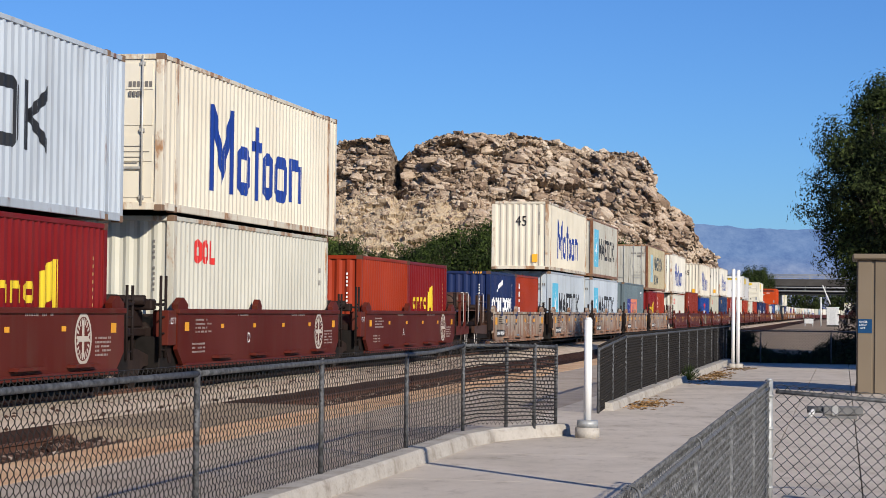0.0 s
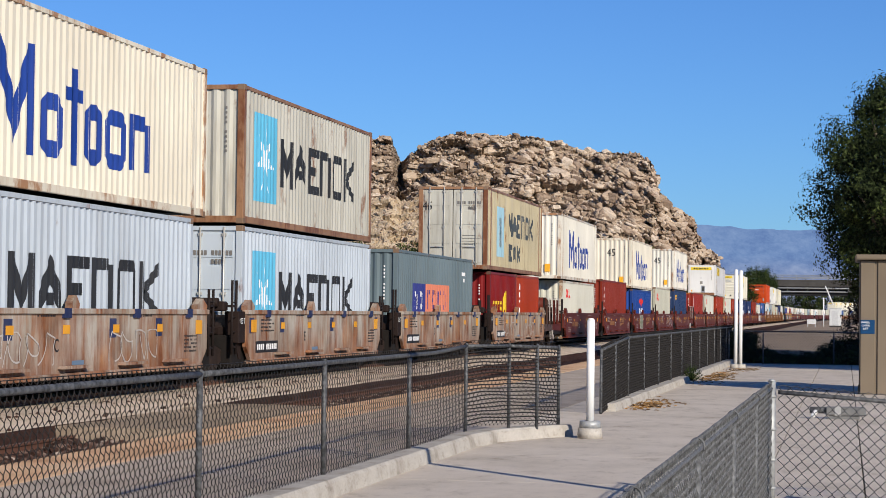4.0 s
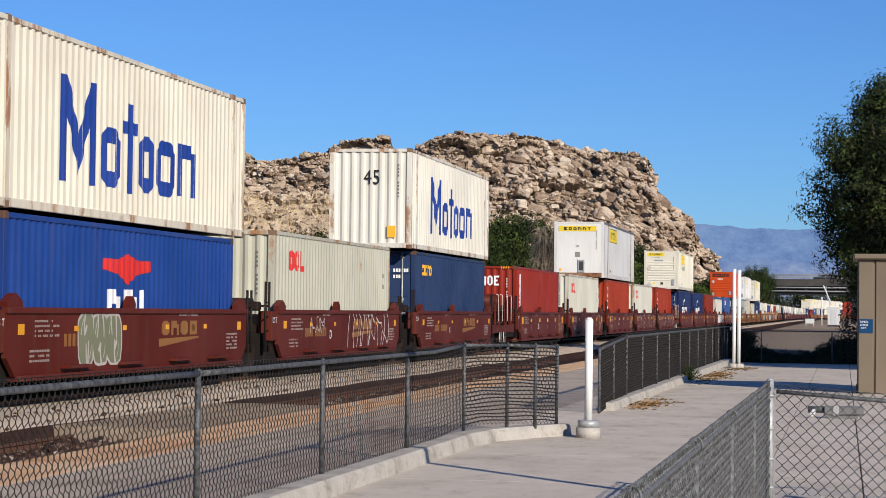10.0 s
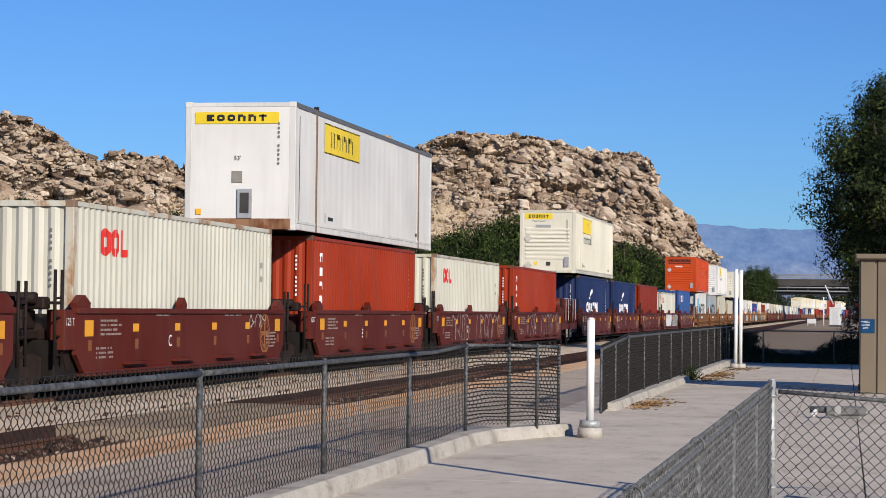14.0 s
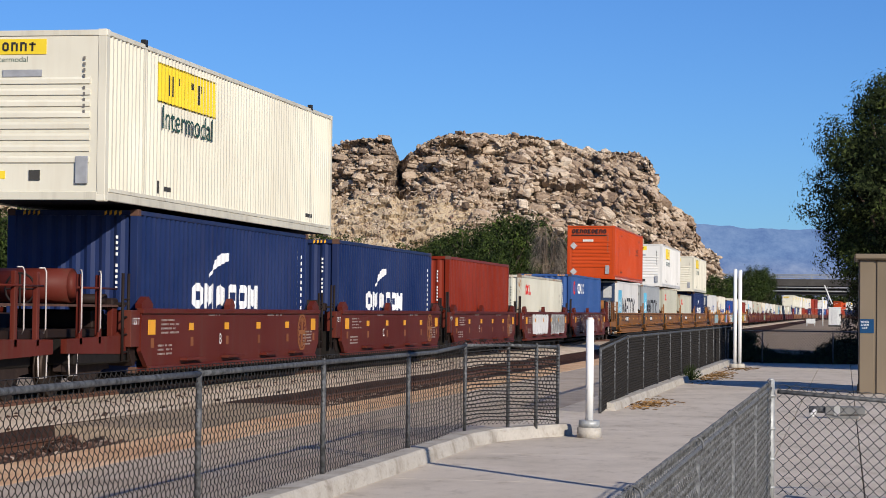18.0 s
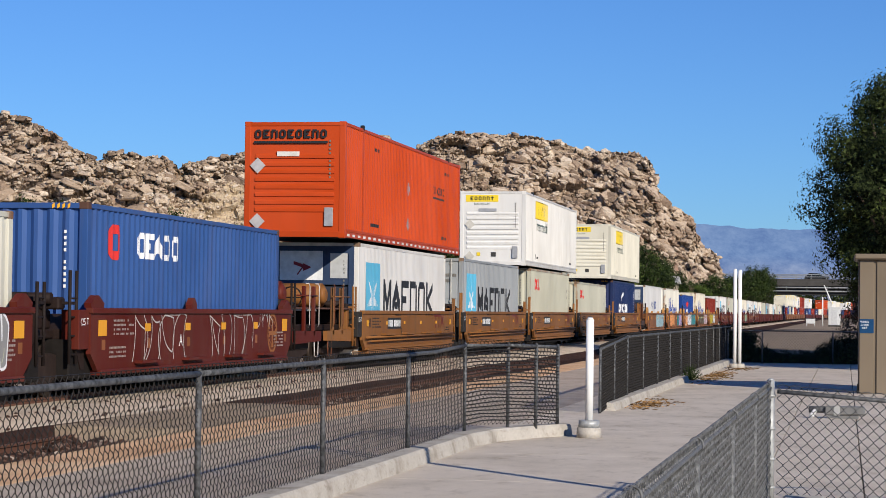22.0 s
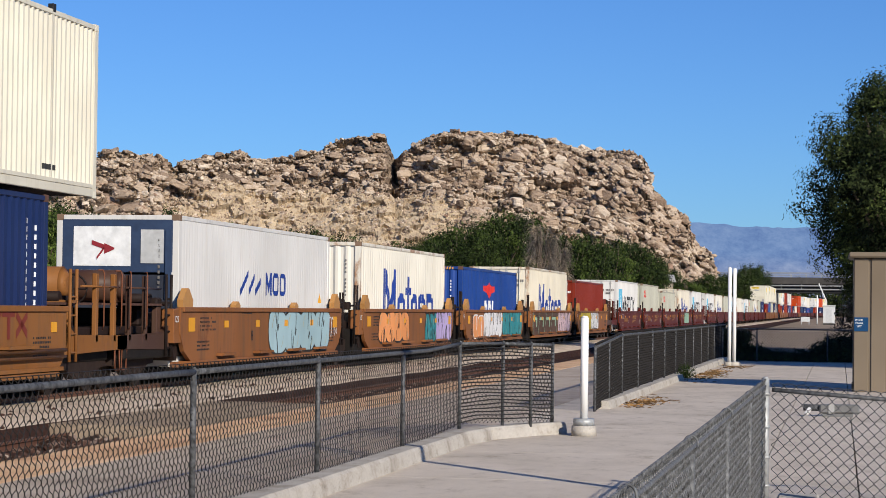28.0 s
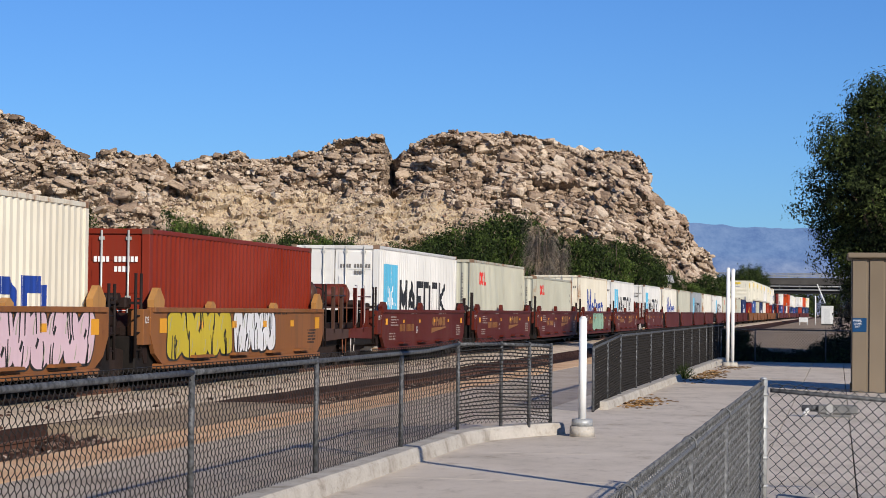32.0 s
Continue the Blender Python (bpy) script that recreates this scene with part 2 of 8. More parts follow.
# Near-black for black parts, with the shade in gaps and underframes painted in.
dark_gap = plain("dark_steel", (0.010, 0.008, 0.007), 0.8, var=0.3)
wheel_steel = plain("wheel_steel", (0.035, 0.025, 0.02), 0.55, 0.5, 0.3, 8)
grey_cement = ground_mat("bridge_concrete", [(0.3, (0.055, 0.052, 0.05)), (0.7, (0.09, 0.086, 0.082))], 0.3, 0.3, 0.02, 8.0, 0.2)


# ---------------------------------------------------------------- builders
def part(name, bm, material, parent, label=""):
    """One mesh object under a thing or a part. bm: a bmesh or a ready mesh."""
    if isinstance(bm, bmesh.types.BMesh):
        me = bpy.data.meshes.new(name)
        bm.to_mesh(me)
        bm.free()
        me.materials.append(material)
    else:
        me = bm
    ob = new(name, me)
    ob.parent = parent
    if label:
        tagged(ob, label)
    return ob


def mesh_of(name, bm, material):
    me = bpy.data.meshes.new(name)
    bm.to_mesh(me)
    bm.free()
    me.materials.append(material)
    return me


def add_box(bm, x0, x1, y0, y1, z0, z1, bevel=0.0):
    vs = [bm.verts.new((x, y, z)) for z in (z0, z1) for y in (y0, y1) for x in (x0, x1)]
    for f in ((0, 2, 3, 1), (4, 5, 7, 6), (0, 1, 5, 4), (2, 6, 7, 3), (0, 4, 6, 2), (1, 3, 7, 5)):
        bm.faces.new([vs[i] for i in f])
    if bevel:
        es = list({e for v in vs for e in v.link_edges})
        bmesh.ops.bevel(bm, geom=es, offset=bevel, segments=1, affect="EDGES")


def box(x0, x1, y0, y1, z0, z1, bevel=0.0):
    bm = bmesh.new()
    add_box(bm, x0, x1, y0, y1, z0, z1, bevel)
    return bm


def add_tube(bm, a, b, r, r2=None, n=8, caps=True):
    a, b = Vector(a), Vector(b)
    r2 = r if r2 is None else r2
    d = (b - a).normalized()
    u = d.orthogonal().normalized()
    w = d.cross(u)
    ring = []
    for p, q in ((a, r), (b, r2)):
        ring.append([bm.verts.new(p + (u * math.cos(k * math.tau / n) + w * math.sin(k * math.tau / n)) * q) for k in range(n)])
    for k in range(n):
        f = bm.faces.new((ring[0][k], ring[0][(k + 1) % n], ring[1][(k + 1) % n], ring[1][k]))
        f.smooth = n > 5
    if caps:
        bm.faces.new(ring[0][::-1])
        bm.faces.new(ring[1])


def add_pipe(bm, pts, r, n=6):
    for a, b in zip(pts[:-1], pts[1:]):
        add_tube(bm, a, b, r, n=n)


def sweep(bm, pts, r, n=8):
    """One unbroken pipe along points."""
    pts = [Vector(p) for p in pts]
    rings = []
    for k, p in enumerate(pts):
        d = (pts[min(k + 1, len(pts) - 1)] - pts[max(k - 1, 0)]).normalized()
        u = d.cross(Vector((0, 0, 1)))
        u = (u if u.length > 0.2 else d.cross(Vector((1, 0, 0)))).normalized()
        w = u.cross(d)
        rings.append([bm.verts.new(p + (u * math.cos(i * math.tau / n) + w * math.sin(i * math.tau / n)) * r) for i in range(n)])
    for a, b in zip(rings[:-1], rings[1:]):
        for i in range(n):
            bm.faces.new((a[i], a[(i + 1) % n], b[(i + 1) % n], b[i])).smooth = True
    bm.faces.new(rings[0][::-1])
    bm.faces.new(rings[-1])


def tube(a, b, r, r2=None, n=8):
    bm = bmesh.new()
    add_tube(bm, a, b, r, r2, n)
    return bm


def prism(points, x0, x1):
    """Extrude a polygon in the y-z plane from x0 to x1."""
    bm = bmesh.new()
    a = [bm.verts.new((x0, y, z)) for y, z in points]
    b = [bm.verts.new((x1, y, z)) for y, z in points]
    bm.faces.new(a)
    bm.faces.new(b[::-1])
    n = len(points)
    for k in range(n):
        bm.faces.new((a[k], b[k], b[(k + 1) % n], a[(k + 1) % n]))
    bmesh.ops.recalc_face_normals(bm, faces=bm.faces)
    return bm


def empty(name, m=None, label="", category="", group="", kind=""):
    ob = new(name)
    ob.empty_display_size = 0.3
    if m is not None:
        ob.matrix_basis = m
    return tagged(ob, label, category, group, kind)


FONT_CACHE = {}


def text_mesh(words, size, material, align="CENTER"):
    key = (words, size, material.name, align)
    if key not in FONT_CACHE:
        cu = bpy.data.curves.new("lettering", "FONT")
        cu.body, cu.size, cu.align_x, cu.align_y = words, size, align, "CENTER"
        cu.resolution_u = 3
        ob = bpy.data.objects.new("lettering", cu)
        scene.collection.objects.link(ob)
        me = bpy.data.meshes.new_from_object(ob)
        bpy.data.objects.remove(ob)
        me.materials.append(material)
        FONT_CACHE[key] = me
    return FONT_CACHE[key]


ON_SIDE = Matrix(((0, 0, 1, 0), (1, 0, 0, 0), (0, 1, 0, 0), (0, 0, 0, 1)))
ON_END = Matrix(((1, 0, 0, 0), (0, 0, -1, 0), (0, 1, 0, 0), (0, 0, 0, 1)))


def lettering(words, size, material, parent, x, y, z, on=ON_SIDE, squeeze=1.0):
    ob = new("lettering", text_mesh(words, size, material))
    ob.parent = parent
    ob.matrix_basis = Matrix.Translation((x, y, z)) @ on @ Matrix.Diagonal((squeeze, 1, 1, 1))
    return ob


# ---------------------------------------------------------------- the ground
def build_ground():
    xs = [-3500, -900, -250, -60, -20, -6.5, -4.6, -3.2, -2.1, -1.9, 1.75, 2.2, 2.62, 2.8, 4.0, 4.85, 9, 14, 22, 60, 250, 900, 3500]
    zs = [-6, -6, -5, -3, -1.6, -0.9, -0.6, -0.5, -0.14, -0.1, -0.08, -0.12, -0.2, -0.42, -0.44, -0.46, -0.46, -0.46, -0.46, -0.3, -0.5, -1, -3]
    ys = [-1500, -300, -60, -20] + [k * 2.0 for k in range(-8, 60)] + [130, 150, 180, 240, 320, 420, 600, 900, 1500, 2600, 4300]
    bm = bmesh.new()
    grid = []
    for y in ys:
        row = []
        for x, z in zip(xs, zs):
            far = 0.0
            if x > 4.9 and y > 86:
                far = 0.30 * min(1, (y - 86) / 20)
            row.append(bm.verts.new((x + noise.noise((x, y * 0.4, 3)) * (0.06 if 2 < abs(x) < 6 else 0), y, z + far + noise.noise((x, y * 0.3, 0)) * 0.03)))
        grid.append(row)
    for a, b in zip(grid[:-1], grid[1:]):
        for k in range(len(xs) - 1):
            f = bm.faces.new((a[k], a[k + 1], b[k + 1], b[k]))
            cx = (xs[k] + xs[k + 1]) / 2
            f.material_index = 1 if -4 < cx < 2.5 else 2 if 2.5 < cx < 4.9 else 0
    ob = part("ground", bm, MATS["dirt"], None)
    ob.data.materials.append(MATS["ballast"])
    ob.data.materials.append(MATS["dark_ballast"])
    tagged(ob, "dry tan desert ground with pale and dark track ballast", "ground", kind="structure")


def build_track(cx, z, name, label, y0, y1, ties):
    tr = empty(name, label=label, category="railway track", kind="structure")
    prof = [(-0.07, -0.15), (0.07, -0.15), (0.07, -0.13), (0.012, -0.11), (0.012, -0.04), (0.036, -0.03), (0.036, 0.0), (-0.036, 0.0), (-0.036, -0.03), (-0.012, -0.04), (-0.012, -0.11), (-0.07, -0.13)]
    for s in (-0.7525, 0.7525):
        bm = bmesh.new()
        stations = [y0] + [v for v in range(560, 1200, 20) if v < y1] + [y1]
        rows = [[bm.verts.new((cx + s + px + max(0.0, v - 550.0) ** 2 / 4400.0, v, z + pz)) for px, pz in prof] for v in stations]
        for a, b in zip(rows[:-1], rows[1:]):
            for k in range(len(prof)):
                bm.faces.new((a[k], b[k], b[(k + 1) % len(prof)], a[(k + 1) % len(prof)]))
        part("rail", bm, rail_steel, tr)
    tie = None
    rnd = random.Random(5)
    for k in range(ties):
        y = 14 + k * 0.52
        if tie is None:
            tie = mesh_of("sleeper", box(-1.3, 1.3, -0.11, 0.11, -0.17, 0.0, 0.012), tie_wood)
        ob = new("sleeper", tie)
        ob.parent = tr
        ob.matrix_basis = pose(cx + rnd.uniform(-0.03, 0.03), y, z - 0.135, 0, 0, rnd.uniform(-1, 1))
    return tr


def build_pavement():
    pv = empty("pavement", label="pale sun-bleached concrete station platform and walkway in panels", category="pavement", kind="structure")
    spans = [(5.78, 8.62), (8.62, 12.68), (12.68, 13.68), (13.68, 15.4), (15.4, 19.5)]
    ys = [-9, -4.5, 0, 4.5, 9, 13, 17, 21.05, 25.1, 30.4, 35.5, 41, 47, 53, 59, 65, 71, 77.5, 84]
    for i, (a, b) in enumerate(spans):
        for j, (c, d) in enumerate(zip(ys[:-1], ys[1:])):
            g = 0.006 if i < 2 else 0.008
            bm = box(a + g, b - g, c + g, d - g, -0.46, -0.2 + 0.0015 * ((i * 7 + j * 3) % 3), 0.002)
            part("concrete_panel", bm, MATS["platform_concrete" if i == 0 else "concrete"], pv)
    for c, d in zip(ys[:-1], ys[1:]):
        part("edge_panel", box(4.74, 5.77, c + 0.006, d - 0.006, -0.47, -0.196, 0.01), MATS["edge_strip"], pv, "worn orange-yellow warning strip")


def kerb(points, height, width, z0=-0.2):
    """A kerb stone run along points (x, y), with sloped ends and a worn face."""
    bm = bmesh.new()
    rows = []
    pts = []
    for (xa, ya), (xb, yb) in zip(points[:-1], points[1:]):
        n = max(2, int(math.hypot(xb - xa, yb - ya) / 0.35))
        pts += [(xa + (xb - xa) * k / n, ya + (yb - ya) * k / n) for k in range(n)]
    pts.append(points[-1])
    for k, (x, y) in enumerate(pts):
        q = pts[min(k + 1, len(pts) - 1)]
        p = pts[max(k - 1, 0)]
        d = Vector((q[0] - p[0], q[1] - p[1], 0)).normalized()
        side = Vector((d.y, -d.x, 0))
        w = noise.noise((x * 2, y * 2, 1)) * 0.012
        prof = [(-width / 2, 0), (-width / 2 + 0.01, height - 0.02), (-width / 2 + 0.03, height), (width / 2 - 0.035 + w, height), (width / 2 - 0.01 + w, height - 0.03), (width / 2 + 0.015 + w, 0)]
        rows.append([bm.verts.new(Vector((x, y, z0 + h)) + side * s) for s, h in prof])
    for a, b in zip(rows[:-1], rows[1:]):
        for k in range(5):
            bm.faces.new((a[k], b[k], b[k + 1], a[k + 1]))
    bm.faces.new(rows[0])
    bm.faces.new(rows[-1][::-1])
    bmesh.ops.recalc_face_normals(bm, faces=bm.faces)
    return bm


def build_kerbs():
    k1 = part("kerb", kerb([(8.83, -8), (8.83, 12), (8.83, 26.3), (8.95, 27.4), (9.3, 28.4), (9.72, 29.15)], 0.16, 0.3), MATS["kerb_concrete"], None)
    tagged(k1, "stained pale concrete kerb under a chain-link fence", "kerb", kind="structure")
    k2 = part("kerb", kerb([(9.52, 36.6), (9.55, 41), (9.6, 53.2)], 0.14, 0.24), MATS["kerb_concrete"], None)
    tagged(k2, "stained pale concrete kerb with a ramped end", "kerb", kind="structure")
    k3 = part("kerb", kerb([(9.62, 55.3), (9.64, 65), (9.66, 73)], 0.16, 0.28), MATS["kerb_concrete"], None)
    tagged(k3, "short stretch of chipped concrete kerb past a gap", "kerb", kind="structure")


# ---------------------------------------------------------------- chain-link fences
def link_mesh(path, height, pitch, r, z0, sag=None, knot=0.17):
    """Woven wire between posts along a plan path: each wire zigzags up the fence."""
    verts, faces = [], []
    run = 0.0
    segs = []
    for a, b in zip(path[:-1], path[1:]):
        a, b = Vector(a), Vector(b)
        segs.append((run, run + (b - a).length, a, b))
        run += (b - a).length

    def place(s):
        for s0, s1, a, b in segs:
            if s <= s1 or (s0, s1, a, b) == segs[-1]:
                return a.lerp(b, (s - s0) / (s1 - s0)), Vector(((b - a).y, -(b - a).x, 0)).normalized()

    half = pitch * 0.5
    rows = int(height / half) + 2
    for k in range(int(run / half)):
        prev = None
        for j in range(rows + 1):
            s = min(run, (k + (j + k) % 2) * half)
            p, nrm = place(s)
            foot = z0(s)
            for bit in (-knot, knot):
                c = Vector((p.x, p.y, foot + max(0.0, min((j + bit) * half, height + 0.03)))) + nrm * (0.004 if j % 2 else -0.004)
                if sag:
                    c += nrm * sag(s, j / rows)
                if prev is not None and (c - prev).length > 0.002:
                    d = (c - prev).normalized()
                    fat = 1.35 if bit > 0 else 1.0
                    u = nrm * r * fat
                    w = d.cross(nrm) * r * fat
                    base = len(verts)
                    for q in (prev, c):
                        verts.extend([q + u, q - u * 0.5 + w * 0.87, q - u * 0.5 - w * 0.87])
                    faces.extend([(base, base + 1, base + 4, base + 3), (base + 1, base + 2, base + 5, base + 4), (base + 2, base, base + 3, base + 5)])
                prev = c
    me = bpy.data.meshes.new("chain_link")
    me.from_pydata([tuple(v) for v in verts], [], faces)
    return me


def fence(label, path, posts, height, z0, wire, post_mat, rail_mat, pitch, r, rail_r=0.024, post_r=0.024, sag=None, ends=(), loops=False):
    fe = empty("chain_link_fence", label=label, category="fence")
    me = link_mesh(path, height, pitch, r, z0, sag, 0.17 if pitch < 0.105 else 0.08)
    me.materials.append(wire)
    w = part("chain_link", me, None, fe)
    tagged(w, kind="stuff")
    run = 0.0
    for a, b in zip(path[:-1], path[1:]):
        ln = (Vector(b) - Vector(a)).length
        bm = bmesh.new()
        n = max(1, int(ln / 1.0))
        pts = []
        for k in range(n + 1):
            p = Vector(a).lerp(Vector(b), k / n)
            s = run + ln * k / n
            pts.append((p.x, p.y, z0(s) + height - 0.035))
        sweep(bm, pts, rail_r, 10)
        part("top_rail", bm, rail_mat, fe)
        run += ln
    for x, y, s in posts:
        zb = z0(s) - 0.06
        thick = post_r * (1.5 if s in ends else 1.0)
        if loops and s not in ends:
            po = part("post", tube((x, y, zb), (x, y, z0(s) + height - 0.06), thick * 0.8, n=10), galv_wire, fe)
            bm = bmesh.new()
            sweep(bm, [(x + 0.034 * math.cos(a), y, z0(s) + height - 0.01 + 0.04 * math.sin(a)) for a in [math.pi * q / 8 - 0.4 for q in range(12)]], 0.006, 6)
            part("loop_cap", bm, galv_wire, po)
            continue
        bm = tube((x, y, zb), (x, y, z0(s) + height + (0.03 if s in ends else -0.01)), thick, n=10)
        add_tube(bm, (x, y, z0(s) + height + (0.03 if s in ends else -0.01)), (x, y, z0(s) + height + (0.05 if s in ends else 0.004)), thick * 1.08, thick * 0.45, 10)
        p = part("post", bm, post_mat, fe)
        if s in ends:
            for hz in (0.12, 0.36, 0.62, 0.9):
                part("tension_band", tube((x, y, z0(s) + hz * height - 0.012), (x, y, z0(s) + hz * height + 0.012), thick * 1.25, n=10), galv, p)
    return fe


def build_fences():
    def flat(z):
        return lambda s: z

    # walkway fence by the platform, its far end curving back towards the walkway
    p1 = [(8.75, 2.0), (8.75, 15.45), (8.75, 26.9), (9.15, 27.9), (9.45, 28.4), (9.66, 29.0)]
    r1 = [0, 13.45, 24.9, 25.98, 26.56, 27.2]

    def z1(s):
        return -0.045 + (0.06 * max(0.0, 1 - abs(s - 25.3) / 2.4))

    posts = [(8.75, y, y - 2.0) for y in (3.6, 7.6, 11.5, 15.45, 19.35, 23.3)] + [(8.75, 26.9, 24.9), (9.15, 27.9, 25.98), (9.45, 28.4, 26.56), (9.66, 29.0, 27.2)]
    fence("weathered grey chain-link fence on a concrete kerb, its last panel bent", p1, posts, 1.07, z1, dark_wire, galv_dark, galv_dark, 0.1, 0.0035,
          sag=lambda s, h: 0.025 * math.sin(h * 9 + s) * max(0.0, (s - 24.6) / 2.6), ends=())
    # slack, rippled tension wires of the bent panel
    bent = bpy.data.objects["chain_link_fence"]
    for k in range(21):
        bm = bmesh.new()
        h = 0.04 + k * 0.048
        pts = []
        for q in range(25):
            s = 24.9 + 2.3 * q / 24
            j = 0 if s < 25.98 else 1 if s < 26.56 else 2
            a, b = Vector(p1[2 + j]), Vector(p1[3 + j])
            p = a.lerp(b, (s - r1[2 + j]) / (r1[3 + j] - r1[2 + j]))
            pts.append((p.x + 0.012, p.y - 0.012, z1(s) + h + 0.007 * math.sin(s * 5.0 + k * 0.9) + 0.022 * math.sin((s - 24.9) / 2.3 * math.pi)))
        sweep(bm, pts, 0.0085, 5)
        part("slack_wire", bm, dark_wire, bent)
    p2 = [(9.5, 35.6), (9.5, 40.1), (9.5, 77.0)]

    def z2(s):
        return -0.2 + 0.16 * min(1.0, s / 4.5)

    posts = [(9.5, 35.6, 0.0)] + [(9.5, y, y - 35.6) for y in (37.8, 40.1, 43.3, 46.7, 50.0, 53.4, 56.7, 60.0, 63.4, 66.7, 70, 73.4, 77.0)]
    fence("dark weathered chain-link fence along the platform", p2, posts, 1.1, z2, dark_wire, galv_dark, galv_dark, 0.1, 0.0062, ends=())
    # fence beside the walkway near the camera
    p3 = [(12.75, 3.4), (12.84, 19.5)]
    posts = [(12.75 + 0.0056 * (y - 3.4), y, y - 3.4) for y in (4.6, 7.4, 10.4, 13.4, 16.4)] + [(12.84, 19.5, 16.1)]
    fence("galvanised chain-link fence with a round corner post", p3, posts, 1.05, flat(-0.19), galv_wire, galv, galv_wire, 0.095, 0.0042, rail_r=0.011, loops=True, ends=(16.1,))
    # gate panel across the view, its top falling away from the corner post
    p4 = [(12.9, 19.46), (14.4, 19.74)]
    posts = [(14.4, 19.74, 1.53)]
    fence("galvanised chain-link gate panel hung from the corner post", p4, posts, 0.96, lambda s: -0.13 - 0.075 * s, galv_dark, galv, galv_dark, 0.108, 0.0042, rail_r=0.02, ends=(0.0,))
    p5 = [(9.6, 73.5), (10.75, 73.5), (20.0, 73.5)]
    posts = [(x, 73.5, x - 9.6) for x in (9.6, 10.75, 13.1, 15.5, 18)]
    fence("dark chain-link fence across the end of the platform", p5, posts, 1.15, flat(-0.2), dark_wire, galv_dark, galv_dark, 0.10, 0.005)


# ---------------------------------------------------------------- poles and boxes by the walkway
def build_poles():
    pb = empty("bollard", pose(10.13, 28.7, -0.2), "white pipe bollard on a round concrete foot beside the fence", "bollard")
    part("foot", tube((0, 0, 0), (0, 0, 0.14), 0.17, 0.165, 24), MATS["kerb_concrete"], pb)
    part("collar", tube((0, 0, 0.14), (0, 0, 0.235), 0.145, 0.14, 24), galv, pb)
    bm = tube((0, 0, 0.235), (0, 0, 1.58), 0.053, n=20)
    add_tube(bm, (0, 0, 1.58), (0, 0, 1.61), 0.053, 0.03, 20)
    part("pipe", bm, white_pipe, pb)
    for x, h in ((10.15, 3.07), (10.3, 3.04)):
        po = empty("lamp_pole", pose(x, 67.0, -0.2), "slim white metal pole on a low concrete foot", "pole", "pair of poles")
        part("foot", tube((0, 0, 0), (0, 0, 0.14), 0.17, 0.16, 20), MATS["kerb_concrete"], po)
        bm = tube((0, 0, 0.14), (0, 0, h - 0.03), 0.055, n=16)
        add_tube(bm, (0, 0, h - 0.03), (0, 0, h), 0.055, 0.03, 16)
        part("pipe", bm, white_pipe, po)


def build_lamp_post():
    po = empty("lamp_post", pose(14.25, 17.1, -0.2), "slim grey steel lamp post beside the walkway", "lamp post")
    part("shaft", tube((0, 0, 0), (0, 0, 5.0), 0.065, 0.055, 14), galv, po)
    part("base_plate", box(-0.14, 0.14, -0.14, 0.14, 0, 0.02), galv, po)
    part("lamp_head", box(-0.12, 0.12, -0.3, 0.1, 5.0, 5.08, 0.02), galv_dark, po)


def build_lift_cabinet():
    cb = empty("lift_enclosure", pose(13.8, 47.0, -0.2), "tan ribbed metal enclosure for a wheelchair lift with an overhanging roof", "enclosure")
    part("body", box(0.02, 2.6, 0.02, 2.2, 0, 2.86), tan_steel, cb)
    bm = bmesh.new()
    add_box(bm, -0.12, 2.75, -0.14, 2.34, 2.88, 3.0, 0.03)
    part("roof", bm, tan_steel, cb)
    for k in range(7):
        x = 0.0 + k * 0.36
        part("cladding_rib", box(x, x + 0.30, -0.015, 0.02, 0.0, 2.87, 0.008), tan_steel, cb)
    for k in range(6):
        y = 0.06 + k * 0.36
        part("cladding_rib", box(-0.015, 0.02, y, y + 0.30, 0.0, 2.87, 0.008), tan_steel, cb)
    sg = part("sign", box(0.0, 0.3, -0.028, -0.018, 1.3, 1.6, 0.003), blue_sign, cb, "blue sign with white words")
    for k, w in enumerate(("WHEEL", "CHAIR", "LIFT")):
        lettering(w, 0.058, white_flat, sg, 0.11, -0.03, 1.54 - 0.066 * k, ON_END)
    tagged(part("downpipe", box(-0.045, -0.02, 0.02, 0.09, 0, 0.2), dark_gap, cb))


def build_valve():
    v = empty("utility_bench", pose(13.02, 35.6, -0.2), "low grey metal utility box with a white pipe cap", "utility box")
    gm = plain("valve_grey", (0.17, 0.17, 0.165), 0.6, 0.1)
    part("box", box(0.16, 0.80, -0.12, 0.12, 0.06, 0.20, 0.02), gm, v)
    part("panel", box(0.30, 0.40, -0.135, -0.12, 0.05, 0.215, 0.01), plain("valve_pale", (0.34, 0.34, 0.33), 0.6), v)
    part("valve", tube((-0.1, 0, 0.14), (0.16, 0, 0.14), 0.055, n=10), galv_dark, v)
    part("foot", box(0.2, 0.7, -0.1, 0.1, 0.0, 0.05), gm, v)
    part("pipe_cap", tube((-0.06, -0.16, 0.03), (0.0, -0.04, 0.12), 0.036, n=12), white_pipe, v)


